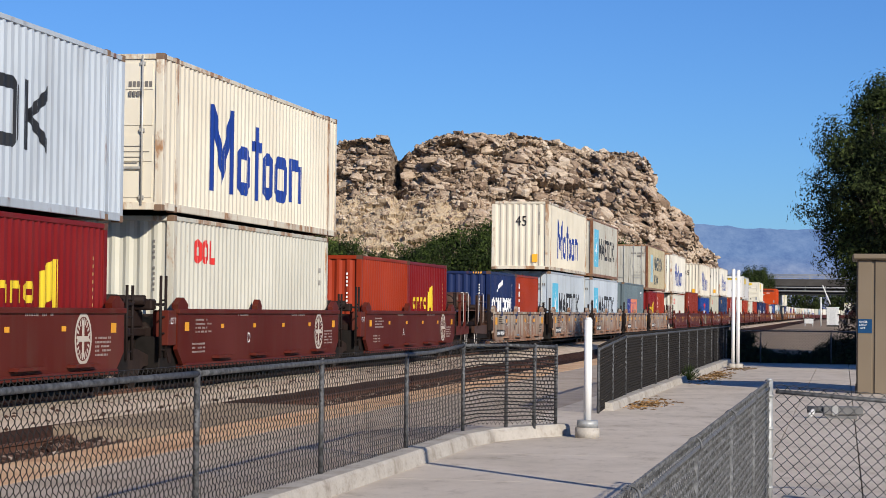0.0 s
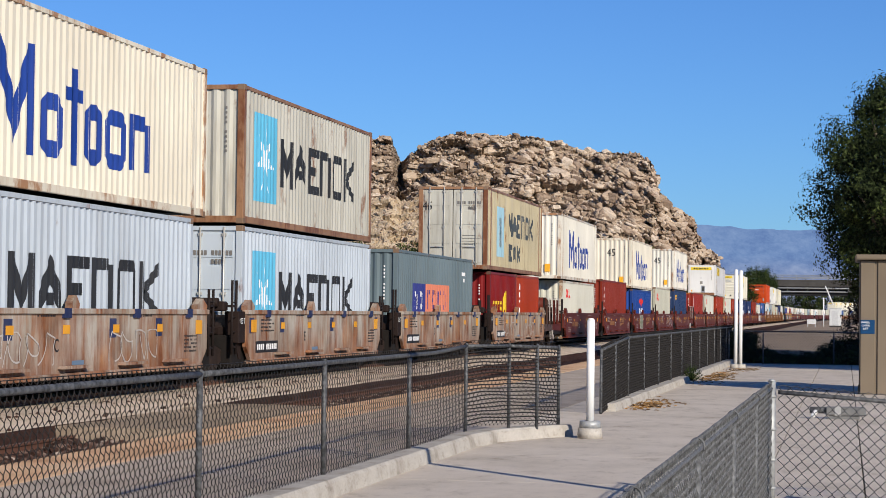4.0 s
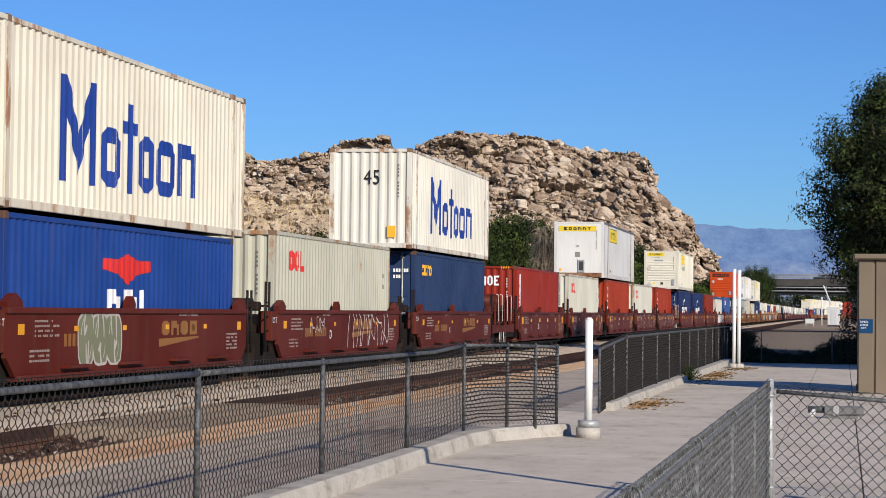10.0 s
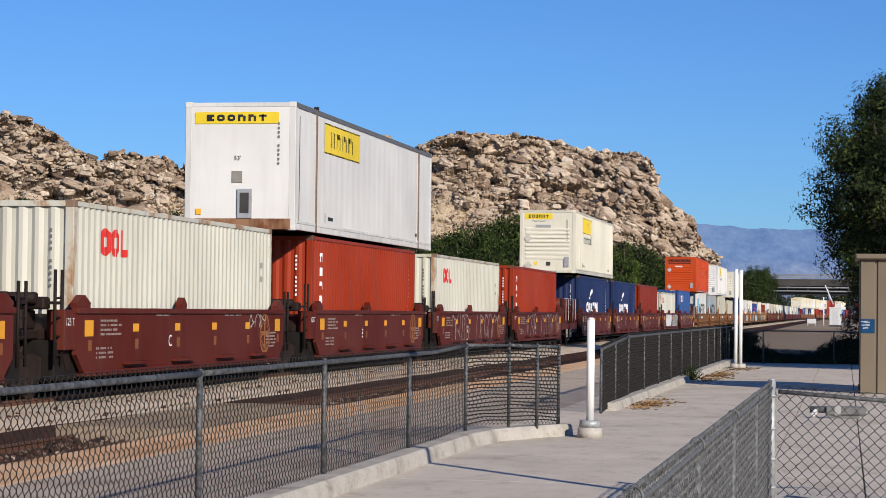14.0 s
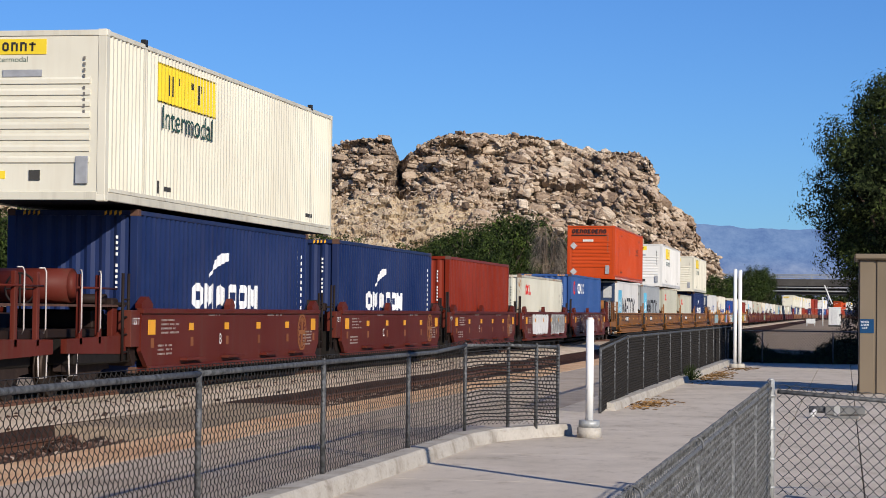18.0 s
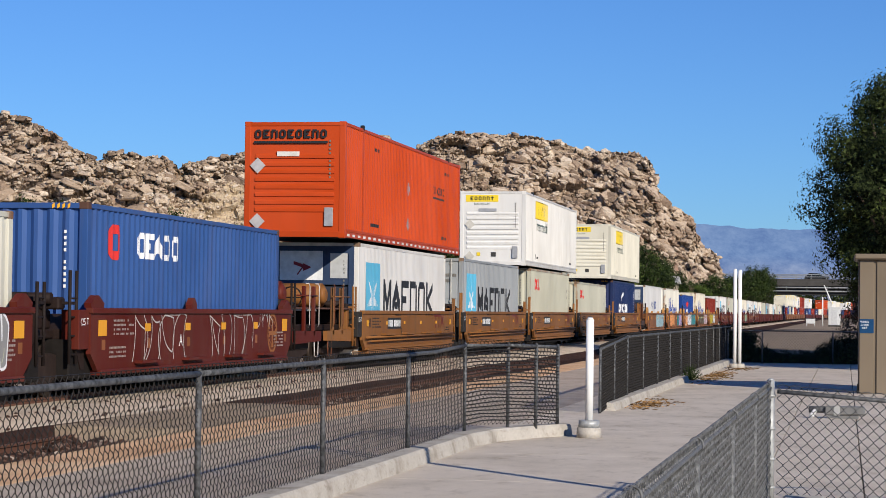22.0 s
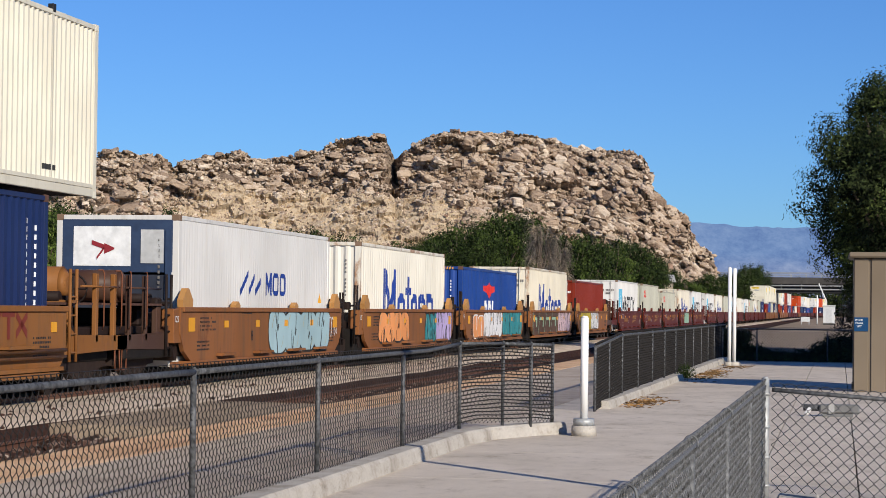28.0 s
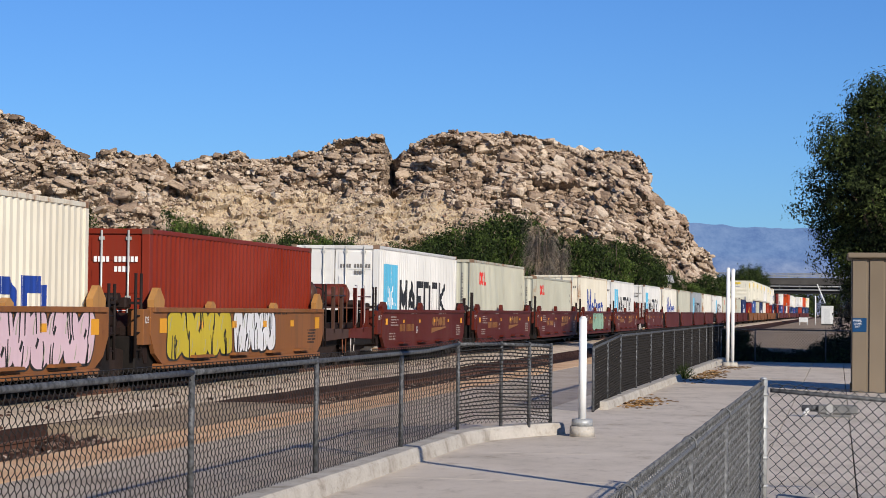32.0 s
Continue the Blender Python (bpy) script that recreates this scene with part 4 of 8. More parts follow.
def build_trees():
    a = make_tree("tree", "leafy dark green riverside tree at the foot of the hill", pose(0, 0, -500), 8.0, 2.2, 12000, 0.20, "leaf_green", 1, 38, 0.42)
    b = make_tree("tree", "leafy dark green riverside tree at the foot of the hill", pose(0, 0, -500), 8.0, 2.4, 12000, 0.20, "leaf_green", 2, 36, 0.42)
    c = make_tree("tree", "bright green bushy willow behind the track", pose(0, 0, -500), 8.0, 2.2, 11000, 0.19, "leaf_bright", 3, 34, 0.42)
    d = dry_tree()
    spreads = {a.name: 2.2, b.name: 2.4, c.name: 2.2, d.name: 2.0}
    # source, metres across per 100 ahead, metres ahead, height of the top, half width
    plan = [(a, -21.8, 118, 7.7, 1.9), (b, -20.5, 119, 7.9, 1.8), (c, -19.1, 122, 8.1, 1.8), (a, -17.7, 126, 8.2, 1.6), (b, -16.7, 128, 7.9, 1.2), (c, -15.0, 130, 6.7, 1.4), (b, -13.7, 130, 6.7, 1.4), (c, -12.2, 132, 7.9, 1.6), (b, -11.0, 132, 7.4, 1.5), (c, -10.0, 134, 7.0, 1.3), (c, -8.3, 146, 6.9, 1.4), (b, -6.8, 150, 7.6, 1.7), (c, -5.5, 152, 7.5, 1.6), (a, -4.4, 152, 7.3, 1.6), (b, -3.0, 156, 6.6, 1.2), (a, -1.6, 158, 7.1, 1.7), (b, -0.5, 160, 7.7, 1.6), (a, 0.6, 164, 8.6, 2.0), (b, 1.7, 168, 9.0, 1.9), (a, 2.7, 174, 10.2, 2.4), (a, 3.8, 178, 10.5, 2.3), (d, 4.8, 160, 8.9, 1.7), (d, 5.6, 166, 7.9, 1.3), (b, 6.2, 178, 8.8, 2.2), (a, 7.1, 180, 8.4, 1.9), (c, 8.1, 191, 8.4, 1.8), (b, 8.9, 209, 9.3, 2.3), (a, 9.8, 231, 8.7, 2.1), (b, 10.6, 254, 7.3, 2.0), (c, 11.6, 239, 5.4, 2.0), (a, 12.6, 278, 7.1, 2.6), (b, 13.5, 330, 8.3, 3.0), (a, 14.4, 400, 11.3, 2.7), (a, 14.9, 410, 11.5, 1.8)]
    for k, (src, px, dist, top, half) in enumerate(plan):
        x, y = at_sight(px, dist)
        ob = copy_thing(src, pose(x, y, -1.2, 0, 0, k * 67))
        wide = half * 1.15 / spreads[src.name]
        ob.scale = (wide, wide, (top + 1.2) / 8.1)
    e = make_tree("bush", "dense dark scrub under the road bridge", pose(0, 0, -500), 6.0, 5.0, 5000, 0.5, "leaf_dark", 14, 12, 0.05)
    for k, (x, y, half, top) in enumerate([(23, 414, 5, 5.4), (28, 416, 6, 5.8), (32, 414, 6, 6.4), (40, 416, 6, 7.0), (26, 400, 4, 3.4), (31, 396, 5, 4.2), (34, 380, 5, 6.0), (48, 410, 7, 8.0), (-24, 448, 7, 6.6), (-12, 450, 7, 6.8), (-2, 960, 9, 15.0), (14, 965, 9, 15.0), (24, 448, 7, 6.8), (36, 450, 7, 6.8), (46, 452, 7, 6.8), (-36, 900, 8, 11.5), (-24, 900, 8, 12.0), (-14, 905, 6, 11.5), (52, 905, 7, 11.5), (64, 900, 8, 12.0)]):
        ob = copy_thing(e, pose(x, y, -0.8, 0, 0, k * 50))
        ob.scale = (half / 5.0, half / 5.0, (top + 0.8) / 6.0)
    for o in list(e.children_recursive) + [e]:
        bpy.data.objects.remove(o)
    for src in (a, b, c, d):
        for o in list(src.children_recursive) + [src]:
            bpy.data.objects.remove(o)
    # the big dark trees past the enclosure
    tall = "tall dark-leaved tree with ragged branches behind the enclosure"
    make_tree("tree", tall, pose(15.75, 84.0, -0.2), 11.5, 3.4, 125000, 0.135, "leaf_dark", 8, 110, 0.27)
    make_tree("tree", tall, pose(18.6, 90.0, -0.2), 11.5, 3.8, 40000, 0.20, "leaf_dark", 9, 70, 0.1)
    make_tree("tree", "dark-leaved shade tree by the walkway", pose(21.0, 63.0, -0.2), 10.5, 3.6, 24000, 0.26, "leaf_dark", 12, 44, 0.25)
    make_tree("bush", "dry grey brush beneath the tall tree", pose(15.1, 90.0, -0.2), 3.6, 1.6, 4200, 0.16, "leaf_dry", 10, 12, 0.1)
    for x, y, h in ((16.2, 93.0, 3.0), (16.7, 88.0, 3.4), (17.3, 86.0, 4.2)):
        make_tree("bush", "dense dark brush beneath the tall tree", pose(x, y, -0.2), h, 1.5, 6000, 0.15, "leaf_dark", int(x * 10), 22, 0.05)
    for k, (x, y, s, w) in enumerate(((9.75, 75.6, 1.45, 0.5), (10.15, 75.4, 1.35, 0.45), (10.62, 75.3, 0.7, 0.45), (11.1, 75.3, 0.45, 0.45), (11.6, 75.2, 0.45, 0.5), (12.1, 75.2, 0.38, 0.5), (12.6, 75.1, 0.5, 0.5), (13.0, 75.0, 0.95, 0.55), (13.5, 75.2, 1.3, 0.7), (14.1, 75.3, 1.2, 0.7), (9.3, 76.6, 1.6, 0.7))):
        make_tree("bush", "low dark scrub along the end fence", pose(x, y, -0.4), 1.0 * s, w, 4200, 0.10, "leaf_dark", 30 + k, 11, 0.03)


def build_bridge():
    o = empty("overpass", pose(5.0, 425.0, 0), "grey concrete road bridge over the railway with guard rails", "bridge")
    part("deck", box(-345, 345, 0, 11, 7.0, 8.0, 0.05), MATS["bridge_concrete"], o)
    part("parapet", box(-345, 345, 0.1, 0.4, 8.0, 8.35, 0.03), MATS["bridge_concrete"], o)
    part("parapet", box(-345, 345, 10.5, 10.9, 8.0, 8.35, 0.03), MATS["bridge_concrete"], o)
    for y in (0.25, 10.7):
        for z in (8.8, 9.25):
            part("hand_rail", tube((-40, y, z), (60, y, z), 0.06), galv, o)
        for k in range(34):
            part("rail_post", tube((-40 + k * 3, y, 8.3), (-40 + k * 3, y, 9.25), 0.05, n=5), galv, o)
    for side in (-1, 1):
        part("embankment", prism([(-9, -1.5), (20, -1.5), (11, 7.0), (0, 7.0)], min(side * 34, side * 345), max(side * 34, side * 345)), MATS["dirt"], o)
    for k in range(5):
        part("girder", box(-34, 49, 0.6 + k * 2.3, 1.1 + k * 2.3, 5.3, 7.0), plain("girder_steel", (0.025, 0.025, 0.026), 0.7), o)
    part("guard_rail", tube((-30, 0.0, 6.7), (45, 0.0, 6.7), 0.13), galv, o, "pale pipe along the girder")
    part("guard_rail", tube((-30, 0.0, 6.0), (45, 0.0, 6.0), 0.13), galv, o, "pale pipe along the girder")
    for k in range(20):
        part("pipe_hanger", tube((-30 + k * 3.9, 0.1, 5.9), (-30 + k * 3.9, 0.1, 7.0), 0.05, n=5), galv, o)
    for x in (-9, 12):
        part("pier", box(x - 0.9, x + 0.9, 1, 10, -1.2, 5.3, 0.08), MATS["bridge_concrete"], o)
    # pale signal hut and mast by the track
    h = empty("signal_hut", pose(12.1, 300.0, -0.1), "pale grey steel signal hut beside the track", "hut")
    hut = plain("hut_paint", (0.55, 0.56, 0.55), 0.5)
    part("body", box(-0.82, 0.82, 0, 2, 0.15, 2.5, 0.03), hut, h)
    part("roof", box(-0.92, 0.92, -0.1, 2.1, 2.5, 2.62, 0.02), hut, h)
    part("base", box(-0.8, 0.8, 0.05, 1.95, -0.1, 0.15), MATS["bridge_concrete"], h)
    part("door", box(-0.4, 0.4, -0.04, 0.0, 0.2, 2.2), plain("hut_door", (0.48, 0.49, 0.49), 0.5), h)
    mst = empty("signal_mast", pose(10.5, 300.0, -0.1), "slender white signal mast with a raised arm", "mast")
    part("mast", tube((0, 0, 0), (0, 0, 4.0), 0.09), white_pipe, mst)
    part("arm", tube((0.2, 0, 5.6), (1.3, 0, 3.0), 0.08), white_pipe, mst)
    s = empty("utility_box", pose(9.0, 292.0, -0.1), "small white equipment box on legs", "utility box")
    part("body", box(-0.6, 0.6, 0, 0.6, 0.35, 1.0, 0.03), hut, s)
    for x in (-0.5, 0.5):
        part("leg", box(x - 0.05, x + 0.05, 0.2, 0.3, 0, 0.35), hut, s)
    # low sheds behind the train
    sh = empty("loading_shed", pose(-7.8, 235.0, -0.5), "low sheds with pale weathered metal roofs behind the trees", "shed")
    part("wall", box(-3.2, 3.0, 0, 6, 0, 5.2), plain("shed_tan", (0.4, 0.33, 0.24), 0.8), sh)
    part("roof", prism([(-0.3, 5.2), (6.3, 5.2), (3, 6.0)], -3.5, 3.3), plain("shed_roof", (0.5, 0.48, 0.45), 0.5, 0.2), sh)


build_hill()
build_mountains()
build_trees()
build_bridge()
CARS = []


def road_car(label, color):
    """A car on the overpass, heading along +x."""
    c = empty("car", None, label, "car")
    pm = paint("car_" + label.split()[0], color, 0.0, 0.05, 0.3)
    bm = prism([(-2.3, 0.35), (2.3, 0.35), (2.35, 0.7), (2.2, 0.92), (1.2, 1.02), (-2.1, 1.05), (-2.3, 0.8)], -0.88, 0.88)
    bmesh.ops.transform(bm, matrix=Matrix.Rotation(radians(-90), 4, "Z"), verts=bm.verts)
    part("body", bm, pm, c)
    bm = prism([(1.15, 1.0), (0.45, 1.5), (-1.5, 1.55), (-2.0, 1.0)], -0.78, 0.78)
    bmesh.ops.transform(bm, matrix=Matrix.Rotation(radians(-90), 4, "Z"), verts=bm.verts)
    part("cabin", bm, plain("car_glass", (0.02, 0.025, 0.03), 0.15), c)
    bm = prism([(0.4, 1.5), (-1.45, 1.54), (-1.4, 1.6), (0.3, 1.56)], -0.76, 0.76)
    bmesh.ops.transform(bm, matrix=Matrix.Rotation(radians(-90), 4, "Z"), verts=bm.verts)
    part("roof", bm, pm, c)
    for x in (-1.4, 1.4):
        for y in (-0.82, 0.82):
            part("wheel", tube((x, y - 0.1, 0.34), (x, y + 0.1, 0.34), 0.34, n=14), dark_gap, c)
    return c


def build_cars():
    # time at which the car crosses, place across the bridge then, heading, lane
    plan = [("white", (0.7, 0.7, 0.7), 6.0, 9.0, 1, 3.0), ("dark", (0.03, 0.032, 0.036), 7.0, 2.6, -1, 8.0), ("white", (0.7, 0.7, 0.7), 8.0, 8.4, -1, 8.0), ("dark", (0.03, 0.032, 0.036), 9.0, 7.4, 1, 3.0),
            ("dark", (0.03, 0.032, 0.036), 10.0, 9.8, -1, 8.0), ("grey", (0.12, 0.12, 0.13), 11.0, 3.0, -1, 8.0), ("dark", (0.03, 0.032, 0.036), 12.0, 8.8, 1, 3.0), ("black", (0.02, 0.02, 0.022), 13.0, 6.0, 1, 3.0),
            ("white", (0.7, 0.7, 0.7), 20.0, 4.5, -1, 8.0), ("dark", (0.03, 0.032, 0.036), 22.0, 8.0, 1, 3.0), ("dark", (0.03, 0.032, 0.036), 24.0, 6.2, -1, 8.0), ("red", (0.25, 0.03, 0.03), 30.0, 6.0, 1, 3.0), ("dark", (0.03, 0.032, 0.036), 2.0, 6.0, 1, 3.0)]
    for name, color, t, x, way, lane in plan:
        CARS.append((road_car(f"{name} car driving across the overpass", color), t, x, way, lane))


build_cars()


# ---------------------------------------------------------------- freight containers
PITCH, DEPTH = 0.278, 0.030
COLORS = {
    "cream": ((0.70, 0.65, 0.53), 0.10, 0.22), "white": ((0.70, 0.67, 0.58), 0.08, 0.2), "old_cream": ((0.46, 0.40, 0.26), 0.55, 0.6),
    "grey_rust": ((0.46, 0.45, 0.39), 0.6, 0.5), "pale_blue": ((0.46, 0.52, 0.58), 0.16, 0.25), "mid_grey": ((0.30, 0.32, 0.335), 0.08, 0.2),
    "pale_grey": ((0.46, 0.455, 0.37), 0.14, 0.25), "light_grey": ((0.56, 0.55, 0.47), 0.14, 0.25), "red_brown": ((0.29, 0.027, 0.004), 0.06, 0.2),
    "dark_red": ((0.195, 0.0165, 0.003), 0.08, 0.2), "crimson": ((0.175, 0.004, 0.0045), 0.06, 0.2), "bright_red": ((0.25, 0.018, 0.008), 0.06, 0.2),
    "navy": ((0.007, 0.020, 0.085), 0.08, 0.15), "blue": ((0.010, 0.050, 0.24), 0.08, 0.2), "steel_blue": ((0.030, 0.085, 0.26), 0.12, 0.25),
    "slate": ((0.014, 0.035, 0.10), 0.1, 0.2), "blue_grey": ((0.125, 0.17, 0.19), 0.12, 0.25), "orange": ((0.47, 0.052, 0.004), 0.02, 0.14),
    "ivory": ((0.66, 0.63, 0.52), 0.06, 0.2), "pure_white": ((0.68, 0.67, 0.64), 0.05, 0.22)}
COLOR_WORDS = {"cream": "cream-white", "white": "white", "old_cream": "rust-streaked faded cream", "grey_rust": "rust-streaked grey", "pale_blue": "pale blue-grey",
               "mid_grey": "grey", "pale_grey": "pale grey", "light_grey": "light grey", "red_brown": "red-brown", "dark_red": "dark brownish-red", "crimson": "crimson",
               "bright_red": "bright red", "navy": "navy blue", "blue": "bright blue", "steel_blue": "steel-blue", "slate": "dark slate-blue", "blue_grey": "blue-grey",
               "orange": "bright orange", "ivory": "ivory", "pure_white": "clean white"}


def body_paint(col):
    c, r, d = COLORS[col]
    if col in ("cream", "white", "light_grey", "pale_grey", "pure_white", "ivory"):
        return paint("paint_" + col, c, r + 0.05, d, grime=(0.38, 0.29, 0.19), rustcol=(0.34, 0.16, 0.065))
    return paint("paint_" + col, c, r, d)


def frame_paint(col):
    c, r, d = COLORS[col]
    if col in ("cream", "white", "light_grey", "pale_grey"):
        return paint("frame_" + col, tuple(v * 0.95 for v in c), 0.86, 0.7, grime=(0.40, 0.25, 0.12), rustcol=(0.30, 0.135, 0.05))
    if col in ("old_cream", "grey_rust"):
        return paint("frame_" + col, (0.28, 0.15, 0.08), 0.95, 0.8, grime=(0.09, 0.04, 0.022), rustcol=(0.14, 0.05, 0.024))
    return paint("frame_" + col, tuple(v * 0.93 for v in c), min(1.0, r * 2.6 + 0.1), min(0.8, d * 1.6))


casting_mat = paint("casting_steel", (0.20, 0.13, 0.085), 0.6, 0.4, 0.7)
casting_red = paint("casting_dark", (0.10, 0.05, 0.035), 0.4, 0.4, 0.7)
door_bar = paint("door_bar", (0.50, 0.49, 0.45), 0.25, 0.4, 0.4, 0.3)
SHAPES = {}


def cached(key, make):
    if key not in SHAPES:
        SHAPES[key] = make()
    return SHAPES[key]


def corr_depth(y, y0, pitch=PITCH, depth=DEPTH):
    p = ((y - y0) / pitch) % 1.0
    if p < 0.25:
        return 0.0
    if p < 0.5:
        return depth * (p - 0.25) / 0.25
    if p < 0.75:
        return depth
    return depth * (1.0 - p) / 0.25


def corr_sheet(y0, y1, z0, z1, x, pitch=PITCH, depth=DEPTH):
    """A corrugated steel sheet facing +x, in the y-z plane."""
    n = max(1, round((y1 - y0) / pitch))
    p = (y1 - y0) / n
    bm = bmesh.new()
    prev = None
    for k in range(n):
        for s in (0.0, 0.25, 0.5, 0.75):
            y = y0 + (k + s) * p
            d = corr_depth(y + 1e-6, y0, p, depth)
            cur = (bm.verts.new((x - d, y, z0)), bm.verts.new((x - d, y, z1)))
            if prev:
                bm.faces.new((prev[0], cur[0], cur[1], prev[1]))
            prev = cur
    cur = (bm.verts.new((x, y1, z0)), bm.verts.new((x, y1, z1)))
    bm.faces.new((prev[0], cur[0], cur[1], prev[1]))
    return bm


def end_sheet(w, z0, z1, y, pitch=0.262, depth=0.042):
    bm = corr_sheet(-w, w, z0, z1, 0.0, pitch, depth)
    bmesh.ops.transform(bm, matrix=Matrix(((0, 1, 0, 0), (-1, 0, 0, y), (0, 0, 1, 0), (0, 0, 0, 1))), verts=bm.verts)
    return bm


def ribbed_end(w, z0, z1, y):
    """Insulated end wall: flat plate with proud horizontal ribs."""
    bm = bmesh.new()
    pts = [(y, -0.03), (y - 0.03, -0.02), (y - 0.03, 0.05), (y, 0.09)]
    a = [bm.verts.new((-w * 0.86, p, q)) for p, q in pts]
    b = [bm.verts.new((w * 0.86, p, q)) for p, q in pts]
    bm.faces.new(a[::-1])
    bm.faces.new(b)
    for i in range(3):
        bm.faces.new((a[i], b[i], b[i + 1], a[i + 1]))
    return bm


def decal(quads, x, y0, pitch, depth, material, name="marking"):
    """Painted marks that follow the corrugation. quads: (u0, u1, low0, high0, low1, high1)."""
    bm = bmesh.new()
    for u0, u1, l0, h0, l1, h1 in quads:
        n = max(1, int((u1 - u0) / 0.05))
        prev = None
        for k in range(n + 1):
            t = k / n
            u = u0 + (u1 - u0) * t
            d = corr_depth(u, y0, pitch, depth)
            cur = (bm.verts.new((x - d + 0.005, u, l0 + (l1 - l0) * t)), bm.verts.new((x - d + 0.005, u, h0 + (h1 - h0) * t)))
            if prev:
                bm.faces.new((prev[0], cur[0], cur[1], prev[1]))
            prev = cur
    return mesh_of(name, bm, material)


def islands(quads):
    """Groups of quads that touch one another: one group for each painted sign."""
    groups = []
    for q in quads:
        box_ = [q[0] - 0.01, q[1] + 0.01, min(q[2], q[4]) - 0.01, max(q[3], q[5]) + 0.01]
        hit = [g for g in groups if any(b[0] < box_[1] and box_[0] < b[1] and b[2] < box_[3] and box_[2] < b[3] for b, _ in g)]
        merged = [(box_, q)]
        for g in hit:
            merged += g
            groups.remove(g)
        groups.append(merged)
    return [[q for _, q in g] for g in groups]


def bar(u, w, z0, z1):
    return [(u, u + w, z0, z1, z0, z1)]


def ring(u, w, z0, z1, s):
    c = min(s * 0.9, (z1 - z0) * 0.2)
    return [(u, u + s, z0 + c, z1 - c, z0, z1), (u + w - s, u + w, z0, z1, z0 + c, z1 - c), (u + s, u + w - s, z0, z0 + s * 1.0, z0, z0 + s * 1.0), (u + s, u + w - s, z1 - s, z1, z1 - s, z1)]


def arch(u, w, z0, z1, s):
    return bar(u, s, z0, z1) + bar(u + w - s, s, z0, z1 - s * 0.5) + bar(u + s, w - 2 * s, z1 - s, z1)


def tee(u, w, z0, z1, s):
    return bar(u + (w - s) / 2, s, z0, z1) + bar(u, w, z0 + (z1 - z0) * 0.66, z0 + (z1 - z0) * 0.66 + s * 0.8)


def comb(u, w, z0, z1, s):
    return bar(u, s, z0, z1) + bar(u + s, w - s, z0, z0 + s) + bar(u + s, w - s, z1 - s, z1) + bar(u + s, w * 0.7 - s, (z0 + z1 - s) / 2, (z0 + z1 + s) / 2)


def fork(u, w, z0, z1, s):
    m = (z0 + z1) / 2
    return bar(u, s, z0, z1) + [(u + s, u + w, m - s * 0.5, m + s * 0.5, z1 - s * 1.2, z1), (u + s, u + w, m - s * 0.5, m + s * 0.5, z0, z0 + s * 1.2)]


def vee(u, w, z0, z1, s):
    m = z0 + (z1 - z0) * 0.08
    h = u + w / 2
    return bar(u, s, z0, z1) + bar(u + w - s, s, z0, z1) + [(u + s, h, z1 - s * 2.2, z1, m, m + s * 2.2), (h, u + w - s, m, m + s * 2.2, z1 - s * 2.2, z1)]


def peak(u, w, z0, z1, s):
    h = u + w / 2
    return [(u, h, z0, z0 + s * 2.4, z1 - s * 2.4, z1), (h, u + w, z1 - s * 2.4, z1, z0, z0 + s * 2.4), (u + w * 0.3, u + w * 0.7, z0 + (z1 - z0) * 0.25, z0 + (z1 - z0) * 0.25 + s, z0 + (z1 - z0) * 0.25, z0 + (z1 - z0) * 0.25 + s)]


def row_of(kinds, u, z0, z1, w, gap, s):
    out = []
    for k in kinds:
        out += {"v": vee, "o": ring, "n": arch, "t": tee, "e": comb, "k": fork, "a": peak}[k](u, w, z0, z1, s) if k != "i" else bar(u, s, z0, z1)
        u += (w if k != "i" else s) + gap
    return out


def flat_mat(name, c):
    return paint("mark_" + name, c, 0.0, 0.12, 0.5)


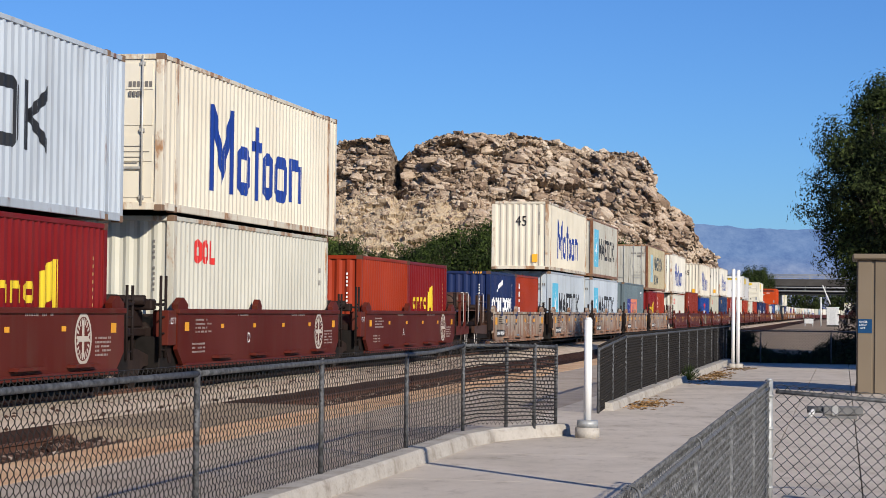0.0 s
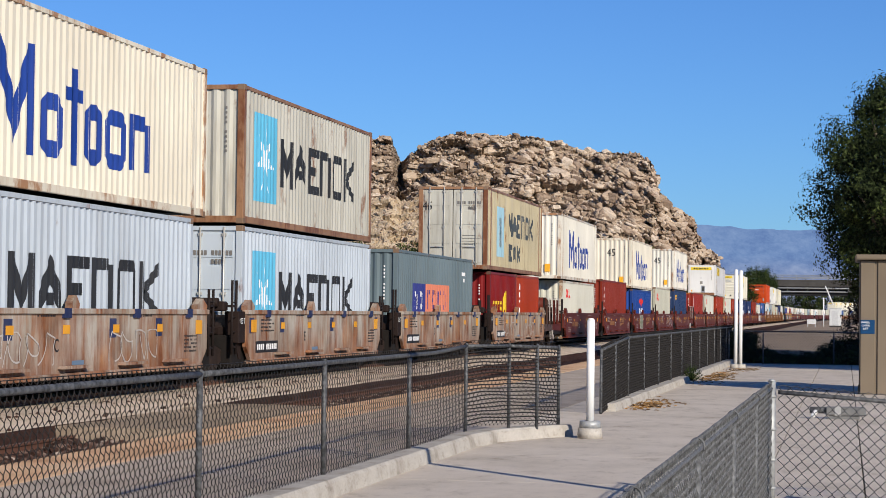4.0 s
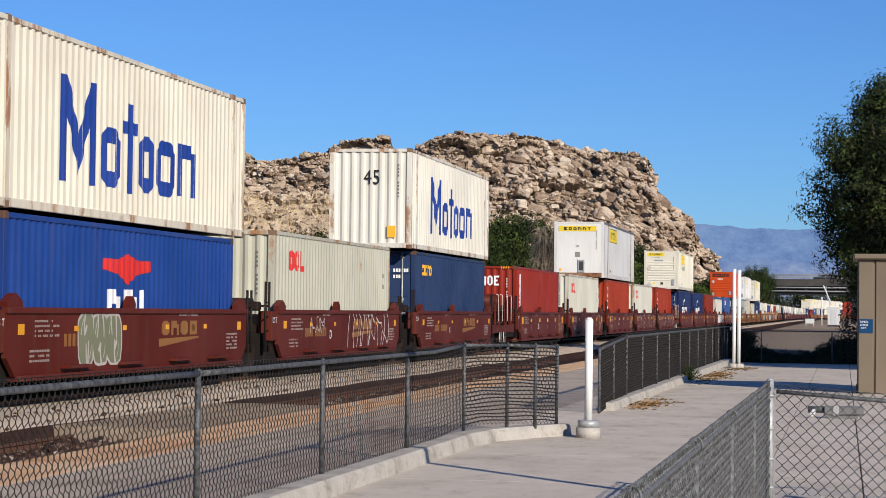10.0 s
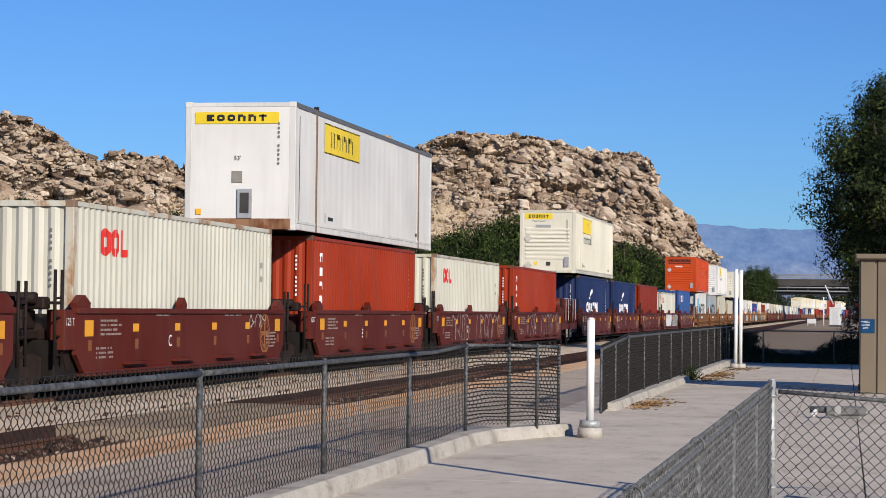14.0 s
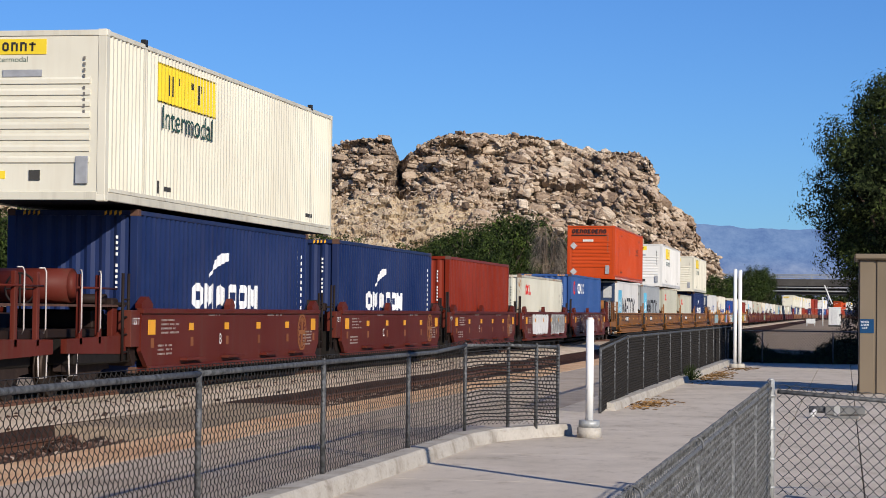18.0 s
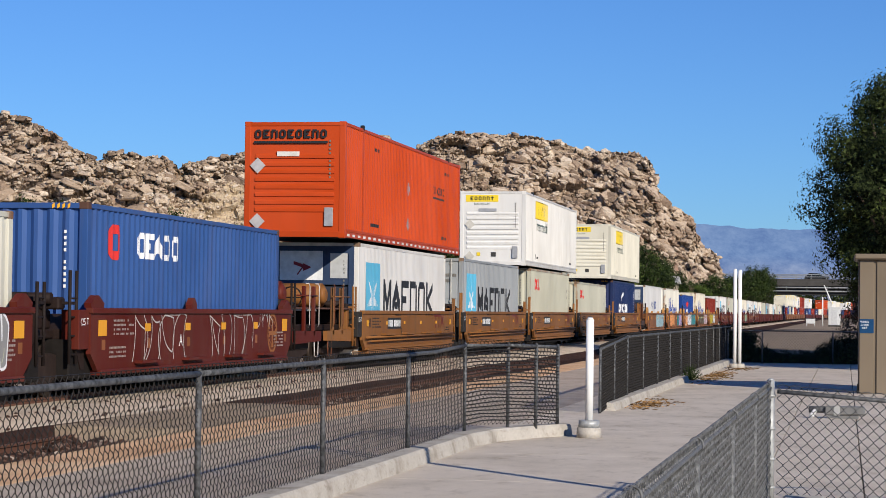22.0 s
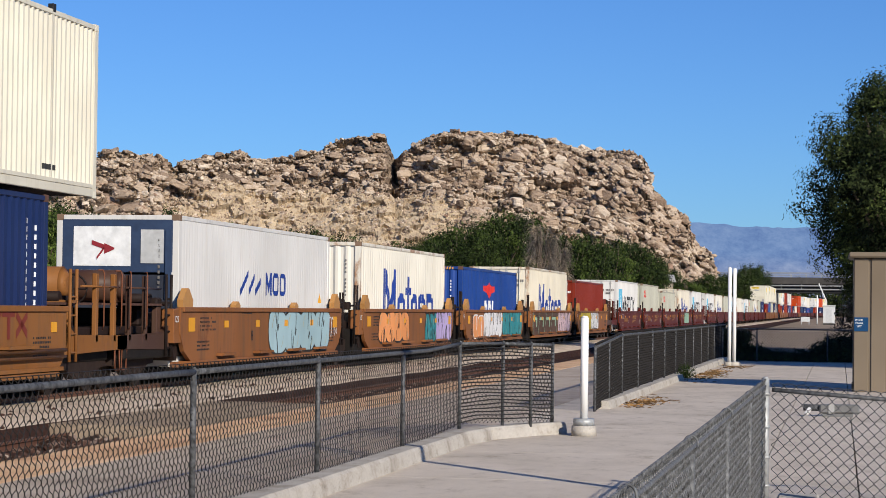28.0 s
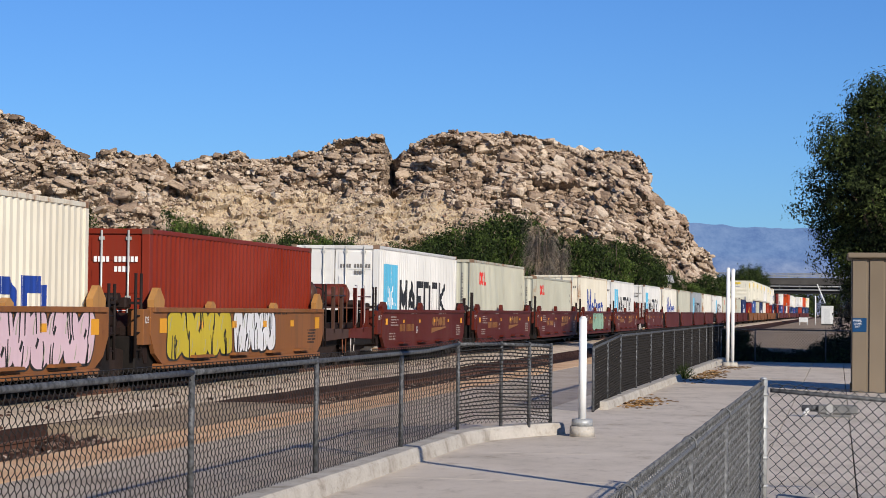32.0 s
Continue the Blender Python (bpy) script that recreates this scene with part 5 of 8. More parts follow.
def marks_for(brand, L, H):
    """Lists of (material, quads) in metres from the near end and above the base."""
    h = H
    if brand == "blue_word":
        s = 0.27
        q = vee(3.1, 1.65, h * 0.19, h * 0.78, 0.3) + ring(4.98, 1.0, h * 0.2, h * 0.55, s) + tee(6.05, 0.8, h * 0.18, h * 0.72, s) + ring(6.95, 0.9, h * 0.2, h * 0.55, s) + ring(7.95, 1.1, h * 0.2, h * 0.55, s) + arch(9.25, 1.1, h * 0.22, h * 0.56, s)
        return [(flat_mat("blue", (0.011, 0.045, 0.26)), q)]
    if brand == "star_word":
        u0 = 0.9
        q = row_of("vaenok", 3.07, h * 0.32, h * 0.69, 1.02, 0.19, 0.2)
        star = []
        cx, cz = u0 + 0.85, h * 0.50
        for k in range(7):
            a = math.pi / 2 + k * math.tau / 7
            dx, dz = math.cos(a), math.sin(a)
            x1 = cx + dx * 0.68
            z1 = cz + dz * 0.78
            lo, hi = sorted(((cx, cz), (x1, z1)))
            tip = 0.02
            wid = 0.17
            if lo == (cx, cz):
                star.append((lo[0], max(hi[0], lo[0] + 0.06), cz - wid, cz + wid, z1 - tip, z1 + tip))
            else:
                star.append((lo[0], max(hi[0], lo[0] + 0.06), z1 - tip, z1 + tip, cz - wid, cz + wid))
        return [(flat_mat("black", (0.02, 0.022, 0.026)), q), (flat_mat("sky_blue", (0.10, 0.42, 0.62)), bar(u0, 1.75, h * 0.18, h * 0.83)), (flat_mat("white", (0.8, 0.8, 0.8)), star)]
    if brand == "star_old":
        q = row_of("vaenok", 4.9, h * 0.46, h * 0.77, 0.9, 0.16, 0.2) + row_of("eak", 5.1, h * 0.14, h * 0.36, 0.7, 0.3, 0.2)
        return [(flat_mat("faded_black", (0.05, 0.065, 0.075)), q), (flat_mat("faded_blue", (0.30, 0.50, 0.60)), bar(2.2, 1.6, h * 0.18, h * 0.80)), (flat_mat("white", (0.8, 0.8, 0.8)), bar(2.75, 0.5, h * 0.3, h * 0.66))]
    if brand == "red_word":
        z0, z1 = h * 0.70, h * 0.86
        q = ring(1.35, 0.5, z0, z1, 0.15) + ring(1.9, 0.4, z0, z1, 0.14) + bar(2.34, 0.15, z0, z1) + bar(2.49, 0.2, z0, z0 + 0.13)
        return [(flat_mat("red", (0.62, 0.03, 0.025)), q), (flat_mat("dim", (0.3, 0.29, 0.26)), bar(L - 0.9, 0.2, h * 0.70, h * 0.74) + bar(L - 0.9, 0.2, h * 0.60, h * 0.64))]
    if brand == "white_column":
        q = []
        for k, kind in enumerate("tenoto"):
            zz = h * (0.86 - 0.115 * k)
            q += {"t": tee, "e": comb, "n": arch, "o": ring}[kind](0.75, 0.42, zz - 0.2, zz, 0.1)
        return [(flat_mat("white", (0.8, 0.8, 0.8)), q + [b for k in range(14) for b in bar(L - 0.8, 0.035, h * (0.2 + 0.045 * k), h * (0.2 + 0.045 * k) + 0.07)] + [b for k in range(9) for b in bar(L - 0.55, 0.035, h * (0.3 + 0.05 * k), h * (0.3 + 0.05 * k) + 0.06)])]
    if brand == "white_band":
        z0, z1 = h * 0.40, h * 0.57
        q = row_of("ova", 3.35, z0, z1, 0.66, 0.1, 0.16) + row_of("oov", 5.75, z0, z1, 0.66, 0.1, 0.16)
        flag = [(4.4, 4.8, h * 0.60, h * 0.62, h * 0.67, h * 0.71), (4.8, 5.2, h * 0.67, h * 0.73, h * 0.70, h * 0.78), (5.2, 5.85, h * 0.70, h * 0.78, h * 0.74, h * 0.79)]
        return [(flat_mat("white", (0.8, 0.8, 0.8)), q + flag + [b for k in range(16) for b in bar(L - 0.85, 0.05, h * (0.16 + 0.045 * k), h * (0.16 + 0.045 * k) + 0.08)] + [b for k in range(11) for b in bar(L - 0.5, 0.05, h * (0.3 + 0.05 * k), h * (0.3 + 0.05 * k) + 0.08)])]
    if brand == "white_band_short":
        z0, z1 = h * 0.44, h * 0.64
        q = row_of("onv", 0.6, z0, z1, 0.62, 0.08, 0.16) + row_of("oov", 2.95, z0, z1, 0.62, 0.08, 0.16)
        flag = [(1.6, 2.0, h * 0.69, h * 0.71, h * 0.76, h * 0.82), (2.0, 2.9, h * 0.76, h * 0.82, h * 0.82, h * 0.89)]
        return [(flat_mat("white", (0.8, 0.8, 0.8)), q + flag + [b for k in range(14) for b in bar(L - 0.95, 0.06, h * (0.16 + 0.05 * k), h * (0.16 + 0.05 * k) + 0.09)] + [b for k in range(8) for b in bar(L - 0.55, 0.06, h * (0.5 + 0.05 * k), h * (0.5 + 0.05 * k) + 0.09)])]
    if brand == "yellow_word":
        q = row_of("onno", 0.7, h * 0.47, h * 0.60, 0.46, 0.08, 0.12) + [(2.95, 3.2, h * 0.42, h * 0.66, h * 0.42, h * 0.67), (3.2, 3.6, h * 0.46, h * 0.70, h * 0.5, h * 0.74), (3.6, 3.75, h * 0.42, h * 0.74, h * 0.42, h * 0.74)]
        return [(flat_mat("yellow", (0.75, 0.55, 0.03)), q), (flat_mat("ochre", (0.5, 0.3, 0.12)), [b for k in range(10) for b in bar(L - 0.7, 0.035, h * (0.3 + 0.05 * k), h * (0.3 + 0.05 * k) + 0.06)])]
    if brand == "eagle":
        q = [(4.4, 5.2, h * 0.70, h * 0.77, h * 0.67, h * 0.77), (5.2, 5.7, h * 0.67, h * 0.77, h * 0.60, h * 0.81), (5.7, 6.2, h * 0.60, h * 0.81, h * 0.67, h * 0.77), (6.2, 7.0, h * 0.67, h * 0.77, h * 0.70, h * 0.77)]
        return [(flat_mat("red", (0.62, 0.03, 0.025)), q), (flat_mat("white", (0.8, 0.8, 0.8)), row_of("nni", 4.6, h * 0.38, h * 0.57, 0.75, 0.1, 0.25) + bar(L - 0.9, 0.07, h * 0.2, h * 0.75))]
    if brand == "yellow_small":
        q = row_of("oeno", 1.0, h * 0.76, h * 0.87, 0.36, 0.05, 0.1)
        return [(flat_mat("amber", (0.85, 0.42, 0.03)), q), (flat_mat("white", (0.8, 0.8, 0.8)), bar(L - 1.2, 0.07, h * 0.15, h * 0.6))]
    if brand == "white_small":
        q = row_of("oeaoo", 2.6, h * 0.70, h * 0.86, 0.42, 0.07, 0.11)
        return [(flat_mat("white", (0.8, 0.8, 0.8)), q), (flat_mat("red", (0.62, 0.03, 0.025)), ring(1.1, 0.6, h * 0.68, h * 0.89, 0.16))]
    if brand == "two_tone":
        return [(flat_mat("deep_blue", (0.03, 0.04, 0.20)), bar(2.2, 2.0, h * 0.38, h * 0.68)), (flat_mat("coral", (0.62, 0.2, 0.12)), bar(4.2, 3.9, h * 0.38, h * 0.68)),
                (flat_mat("white", (0.8, 0.8, 0.8)), row_of("no", 2.35, h * 0.42, h * 0.60, 0.6, 0.2, 0.16) + bar(10.3, 0.6, h * 0.80, h * 0.84) + bar(10.5, 0.3, h * 0.73, h * 0.77)),
                (flat_mat("deep_blue2", (0.04, 0.04, 0.20)), row_of("neioo", 4.4, h * 0.42, h * 0.62, 0.6, 0.12, 0.13))]
    if brand == "side_panel_red":
        return [(flat_mat("white", (0.8, 0.8, 0.8)), bar(0.7, 0.42, h * 0.38, h * 0.90)), (flat_mat("deep_blue", (0.03, 0.04, 0.20)), row_of("n", 0.74, h * 0.66, h * 0.75, 0.3, 0, 0.1) + row_of("o", 0.74, h * 0.54, h * 0.63, 0.3, 0, 0.1) + row_of("o", 0.74, h * 0.42, h * 0.51, 0.3, 0, 0.1)),
                (flat_mat("patch_red", (0.2, 0.02, 0.016)), bar(6.0, 0.7, h * 0.60, h * 0.82) + bar(7.8, 0.6, h * 0.40, h * 0.58))]
    if brand == "plate_yellow":
        out = [(flat_mat("yellow", (0.78, 0.52, 0.03)), bar(2.75, 3.75, h * 0.67, h * 0.92)), (flat_mat("black", (0.02, 0.022, 0.026)), row_of("iinnn", 3.4, h * 0.73, h * 0.86, 0.5, 0.14, 0.13)),
               (flat_mat("black2", (0.03, 0.03, 0.03)), bar(2.75, 3.75, h * 0.67, h * 0.682) + bar(2.75, 3.75, h * 0.908, h * 0.92) + bar(0.4, 0.05, 0.2, h * 0.9) + bar(2.9, 0.04, h * 0.1, h * 0.18) + bar(3.2, 0.5, h * 0.12, h * 0.15) + bar(L - 2.4, 0.5, h * 0.12, h * 0.15))]
        return out
    if brand == "dark_word":
        q = row_of("onaoeoe", L - 4.45, h * 0.60, h * 0.68, 0.2, 0.05, 0.055) + bar(L - 4.45, 1.8, h * 0.55, h * 0.57)
        return [(flat_mat("black", (0.02, 0.022, 0.026)), q + bar(3.4, 0.7, h * 0.83, h * 0.86) + bar(3.1, 0.9, h * 0.14, h * 0.17) + bar(L - 2.6, 0.7, h * 0.83, h * 0.86) + bar(L - 3.0, 0.7, h * 0.14, h * 0.17)),
                (flat_mat("pale", (0.7, 0.7, 0.68)), [b for k in range(26) for b in bar(0.25 + k * 0.61, 0.3, 0.055, 0.115)]),
                (flat_mat("grey_patch", (0.25, 0.23, 0.25)), [(7.75, 7.95, h * 0.55, h * 0.6, h * 0.51, h * 0.64), (7.95, 8.15, h * 0.51, h * 0.64, h * 0.55, h * 0.6), (7.75, 7.95, h * 0.2, h * 0.25, h * 0.17, h * 0.29), (7.95, 8.15, h * 0.17, h * 0.29, h * 0.2, h * 0.25)])]
    if brand == "blue_mark":
        q = row_of("voo", 6.3, h * 0.49, h * 0.66, 0.5, 0.1, 0.1)
        ch = [(4.3, 4.9, h * 0.48, h * 0.53, h * 0.62, h * 0.67), (4.95, 5.4, h * 0.48, h * 0.53, h * 0.60, h * 0.65), (5.45, 5.9, h * 0.48, h * 0.53, h * 0.57, h * 0.62)]
        return [(flat_mat("blue", (0.011, 0.045, 0.26)), q + ch), (flat_mat("amber", (0.85, 0.42, 0.03)), [(L - 1.1, L - 0.95, h * 0.44, h * 0.45, h * 0.44, h * 0.52), (L - 0.95, L - 0.8, h * 0.44, h * 0.52, h * 0.44, h * 0.45)])]
    return []


def door_end(ct, w, z0, z1, y, col):
    """Two door leaves with lock rods, handles and hinges."""
    pm, fm = body_paint("grey_rust" if col == "old_cream" else col), frame_paint(col)
    for s in (-1, 1):
        def leaf():
            a, b = sorted((0.015 * s, w * s))
            bm = box(a, b, y + 0.02, y + 0.06, z0, z1)
            n = 4
            for k in range(n):
                zz = z0 + (z1 - z0) * (k + 0.5) / n
                hh = (z1 - z0) / n * 0.36
                add_box(bm, a + 0.1, b - 0.1, y + 0.004, y + 0.021, zz - hh, zz + hh, 0.0)
            return mesh_of("door_leaf", bm, pm)
        lf = part("door_leaf", cached(("leaf", w, z0, z1, y, col, s), leaf), pm, ct)
        for q in (0.28, 0.74):
            def rod():
                bm = tube((w * s * q, y - 0.025, z0 - 0.05), (w * s * q, y - 0.025, z1 + 0.05), 0.022, n=6)
                for zz in (z0 + 0.1, (z0 + z1) / 2, z1 - 0.1):
                    add_box(bm, w * s * q - 0.05, w * s * q + 0.05, y - 0.035, y + 0.005, zz - 0.03, zz + 0.03)
                return mesh_of("lock_rod", bm, door_bar)
            part("lock_rod", cached(("rod", w, z0, z1, y, s, q), rod), door_bar, lf)
        part("door_handle", cached(("handle", w, y, s, z0), lambda: mesh_of("door_handle", box(min(w * s * 0.3, w * s * 0.72), max(w * s * 0.3, w * s * 0.72), y - 0.05, y - 0.03, z0 + 0.62, z0 + 0.66), door_bar)), door_bar, lf)


def container(kind, col, L, H, W=2.44, end="corr", brand="", words=(), castings="steel", group="containers on the train"):
    ct = empty("freight_container", label="", category="freight container", group=group)
    size = {6.06: "twenty-foot", 12.19: "forty-foot", 13.72: "forty-five-foot", 16.15: "fifty-three-foot"}[L]
    state = {"corr": "corrugated", "door": "corrugated", "ribs": "rib-ended", "flat": "smooth-sided", "reefer": "refrigerated"}[end]
    hint = {"blue_word": "with large blue lettering", "star_word": "with blue square, black lettering", "star_old": "with faded dark lettering", "red_word": "with small red lettering",
            "white_column": "with a column of white lettering", "white_band": "with white lettering and flag mark", "white_band_short": "with white lettering and flag mark",
            "yellow_word": "with yellow lettering", "eagle": "with a red mark over white bars", "yellow_small": "with small amber lettering", "white_small": "with small white lettering",
            "two_tone": "with a blue and coral square", "side_panel_red": "with a white and blue strip", "plate_yellow": "with a yellow name plate", "dark_word": "with small black lettering",
            "blue_mark": "with a small blue mark", "": "without lettering"}[brand]
    tagged(ct, f"{COLOR_WORDS[col]} {state} {size} container {hint}")
    pm, fm = body_paint(col), frame_paint(col)
    hy, hw = L / 2, W / 2
    smooth = end == "flat"
    dep = 0.004 if smooth else (0.006 if end in ("reefer",) else (0.034 if L > 16 else DEPTH))
    pit = 0.6 if smooth else (0.17 if end == "reefer" else (0.2 if L > 16 else PITCH))
    z0, z1 = 0.15, H - 0.09
    ins = 0.14
    n = max(1, round((2 * hy - 2 * ins) / pit))
    rp = (2 * hy - 2 * ins) / n
    side = cached(("side", L, H, W, col, end), lambda: mesh_of("side_panel", corr_sheet(-hy + ins, hy - ins, z0, z1, hw - 0.012, pit, dep), pm))
    part("side_panel", side, pm, ct)
    part("side_panel", side, pm, ct).matrix_basis = pose(0, 0, 0, 0, 0, 180)
    part("roof", cached(("roof", L, H, W, col), lambda: mesh_of("roof", box(-hw + 0.05, hw - 0.05, -hy + 0.06, hy - 0.06, H - 0.035, H - 0.012), pm)), pm, ct)
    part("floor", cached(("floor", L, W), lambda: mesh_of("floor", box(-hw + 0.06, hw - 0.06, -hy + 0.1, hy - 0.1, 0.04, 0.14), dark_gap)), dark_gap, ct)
    far = cached(("far", L, H, W, col), lambda: mesh_of("end_panel", end_sheet(hw - 0.12, z0, z1, -hy + 0.02), pm))
    part("end_panel", far, pm, ct).matrix_basis = pose(0, 0, 0, 0, 0, 180)
    if end == "corr":
        part("end_panel", far, pm, ct)
    elif end == "door":
        door_end(ct, hw - 0.11, z0, z1, -hy + 0.02, col)
    elif end == "ribs":
        wall = part("end_panel", cached(("ribwall", L, H, W, col), lambda: mesh_of("end_panel", box(-hw + 0.12, hw - 0.12, -hy + 0.02, -hy + 0.07, z0, z1), pm)), pm, ct)
        rib = cached(("rib", L, H, W, col), lambda: mesh_of("rib", ribbed_end(hw - 0.12, z0, z1, -hy + 0.02), pm))
        for k in range(8):
            part("rib", rib, pm, wall).matrix_basis = pose(0, 0, z0 + 0.52 + (z1 - z0) * 0.50 * k / 7)
    elif end == "flat":
        part("end_panel", cached(("flat", L, H, W, col), lambda: mesh_of("end_panel", box(-hw + 0.1, hw - 0.1, -hy + 0.01, -hy + 0.05, z0, z1), pm)), pm, ct)
    else:
        mc = part("cooling_unit", box(-hw + 0.12, hw - 0.12, -hy + 0.0, -hy + 0.3, H * 0.62, z1, 0.01), plain("reefer_navy", (0.03, 0.05, 0.1), 0.5), ct, "navy-framed refrigeration unit with white panels")
        part("machine_base", box(-hw + 0.12, hw - 0.12, -hy + 0.02, -hy + 0.3, z0, H * 0.605, 0.01), plain("reefer_dark", (0.03, 0.035, 0.05), 0.5), ct)
        part("grille", box(hw - 0.75, hw - 0.3, -hy - 0.012, -hy + 0.0, H * 0.68, H * 0.9), plain("reefer_pale", (0.45, 0.46, 0.46), 0.5), mc)
        part("access_door", box(-hw + 0.35, hw - 0.95, -hy - 0.012, -hy + 0.0, H * 0.66, H * 0.92, 0.004), plain("reefer_door", (0.7, 0.71, 0.71), 0.45), mc)
        part("control_box", box(hw - 0.26, hw - 0.14, -hy - 0.03, -hy + 0.0, H * 0.45, H * 0.9), plain("reefer_navy", (0.03, 0.05, 0.1), 0.5), mc)
        mk = decal([(-0.50, -0.25, H * 0.80, H * 0.83, H * 0.77, H * 0.80), (-0.25, -0.05, H * 0.74, H * 0.81, H * 0.77, H * 0.78), (-0.40, -0.25, H * 0.70, H * 0.72, H * 0.77, H * 0.79)], 0, 0, 1, 0, flat_mat("wine_red", (0.25, 0.02, 0.03)))
        part("marking", mk, None, mc).matrix_basis = Matrix(((0, 1, 0, 0), (-1, 0, 0, -hy - 0.018), (0, 0, 1, 0), (0, 0, 0, 1)))
        part("fan_guard", tube((0.2, -hy + 0.03, H * 0.36), (0.2, -hy - 0.01, H * 0.36), 0.34, n=20), plain("reefer_grille", (0.2, 0.21, 0.21), 0.6), ct)
        part("compressor", tube((-0.75, -hy + 0.0, H * 0.16), (-0.2, -hy + 0.0, H * 0.16), 0.16, n=14), plain("reefer_navy", (0.03, 0.05, 0.1), 0.5), ct)
    # rails, posts, castings
    br = cached(("brail", L, W, col), lambda: mesh_of("bottom_rail", box(hw - 0.07, hw, -hy + 0.15, hy - 0.15, 0.02, 0.16, 0.008), fm))
    tr = cached(("trail", L, H, W, col), lambda: mesh_of("top_rail", box(hw - 0.06, hw - 0.002, -hy + 0.15, hy - 0.15, H - 0.10, H - 0.02, 0.006), fm))
    for r in (br, tr):
        part(r.name.split(".")[0], r, fm, ct)
        part(r.name.split(".")[0], r, fm, ct).matrix_basis = pose(0, 0, 0, 0, 0, 180)
    er = cached(("erail", L, H, W, col), lambda: mesh_of("end_rail", box(-hw + 0.14, hw - 0.14, -hy, -hy + 0.07, H - 0.11, H - 0.015, 0.006), fm))
    es = cached(("esill", L, W, col), lambda: mesh_of("end_sill", box(-hw + 0.14, hw - 0.14, -hy, -hy + 0.07, 0.02, 0.16, 0.006), fm))
    for r in (er, es):
        part(r.name.split(".")[0], r, fm, ct)
    po = cached(("post", H, col), lambda: mesh_of("corner_post", box(-0.075, 0.075, -0.085, 0.085, 0.11, H - 0.11, 0.01), fm))
    cmat = pm if L > 16 else casting_mat if castings == "steel" else casting_red

    def casting():
        bm = box(-0.083, 0.083, -0.09, 0.09, -0.062, 0.062, 0.012)
        add_box(bm, 0.07, 0.0845, -0.03, 0.03, -0.03, 0.03)
        return mesh_of("corner_casting", bm, cmat)
    ca = cached(("cast", cmat.name), casting)
    spots = [(-hy + 0.09), (hy - 0.09)]
    mids = [-6.095 + 0.09, 6.095 - 0.09] if L > 13 else []
    for sx in (-1, 1):
        for y in spots:
            part("corner_post", po, fm, ct).matrix_basis = pose(sx * (hw - 0.078), y, 0)
        for y in spots + ([] if not mids or sx < 0 else mids):
            if L < 13 or y in spots or sx > 0:
                for z in (0.062, H - 0.062):
                    if y in spots or L < 16:
                        part("corner_casting", ca, cmat, ct).matrix_basis = pose(sx * (hw - 0.082), y, z, 0, 0, 0 if sx > 0 else 180)
        if sx > 0:
            for y in mids:
                lp = cached(("lift", H, col, L), lambda: mesh_of("lift_post", box(-0.04, 0.012 if L < 16 else 0.004, -0.08 if L < 16 else -0.03, 0.08 if L < 16 else 0.03, 0.11, H - 0.02), fm))
                part("lift_post", lp, fm, ct).matrix_basis = pose(hw - 0.012, y, 0)
    if L > 16:
        for y in mids:
            part("stacking_lug", cached(("lug", W, H), lambda: mesh_of("stacking_lug", box(hw - 0.09, hw + 0.008, -0.06, 0.06, H - 0.06, H + 0.07, 0.008), black_flat)), None, ct).matrix_basis = pose(0, y, 0)
        part("base_rail", cached(("base53", W, col), lambda: mesh_of("base_rail", box(hw - 0.02, hw + 0.006, -hy + 0.2, hy - 0.2, 0.165, 0.23, 0.004), fm)), fm, ct)
    # markings
    for mat, quads in marks_for(brand, L, H):
        key = ("marks", brand, mat.name, L, H, W, end)
        pieces = islands(quads)
        if len(pieces) > 9:
            on_rail = mat.name == "mark_pale"
            me = cached(key, lambda: decal([(a - hy, b - hy, c, d, e, f) for a, b, c, d, e, f in quads], hw if on_rail else hw - 0.012, -hy + ins, rp, 0.0 if on_rail else dep, mat))
            tagged(part("markings", me, mat, ct), kind="stuff")
        else:
            for n_, piece in enumerate(pieces):
                me = cached((*key, n_), lambda: decal([(a - hy, b - hy, c, d, e, f) for a, b, c, d, e, f in piece], hw - 0.012, -hy + ins, rp, dep, mat))
                part("marking", me, mat, ct)
    ye = -hy - 0.006
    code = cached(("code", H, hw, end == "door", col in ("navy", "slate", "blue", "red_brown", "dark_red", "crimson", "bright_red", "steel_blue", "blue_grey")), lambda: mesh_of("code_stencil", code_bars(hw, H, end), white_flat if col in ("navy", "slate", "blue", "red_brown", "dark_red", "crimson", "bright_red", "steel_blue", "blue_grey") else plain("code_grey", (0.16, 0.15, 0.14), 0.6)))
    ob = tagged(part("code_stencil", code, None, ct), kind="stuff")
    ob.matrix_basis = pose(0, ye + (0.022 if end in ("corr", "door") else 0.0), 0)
    for w, sz, x, z, m in words:
        lettering(w, sz, m, ct, x, ye + 0.022, z, ON_END, 0.85)
    if end == "corr" and col in ("cream", "white"):
        part("warning_label", cached(("warn", L, H), lambda: mesh_of("warning_label", box(hw - 0.70, hw - 0.46, ye - 0.012, ye, 0.32, 0.66), flat_mat("amber", (0.85, 0.42, 0.03)))), None, ct, "small amber warning label")
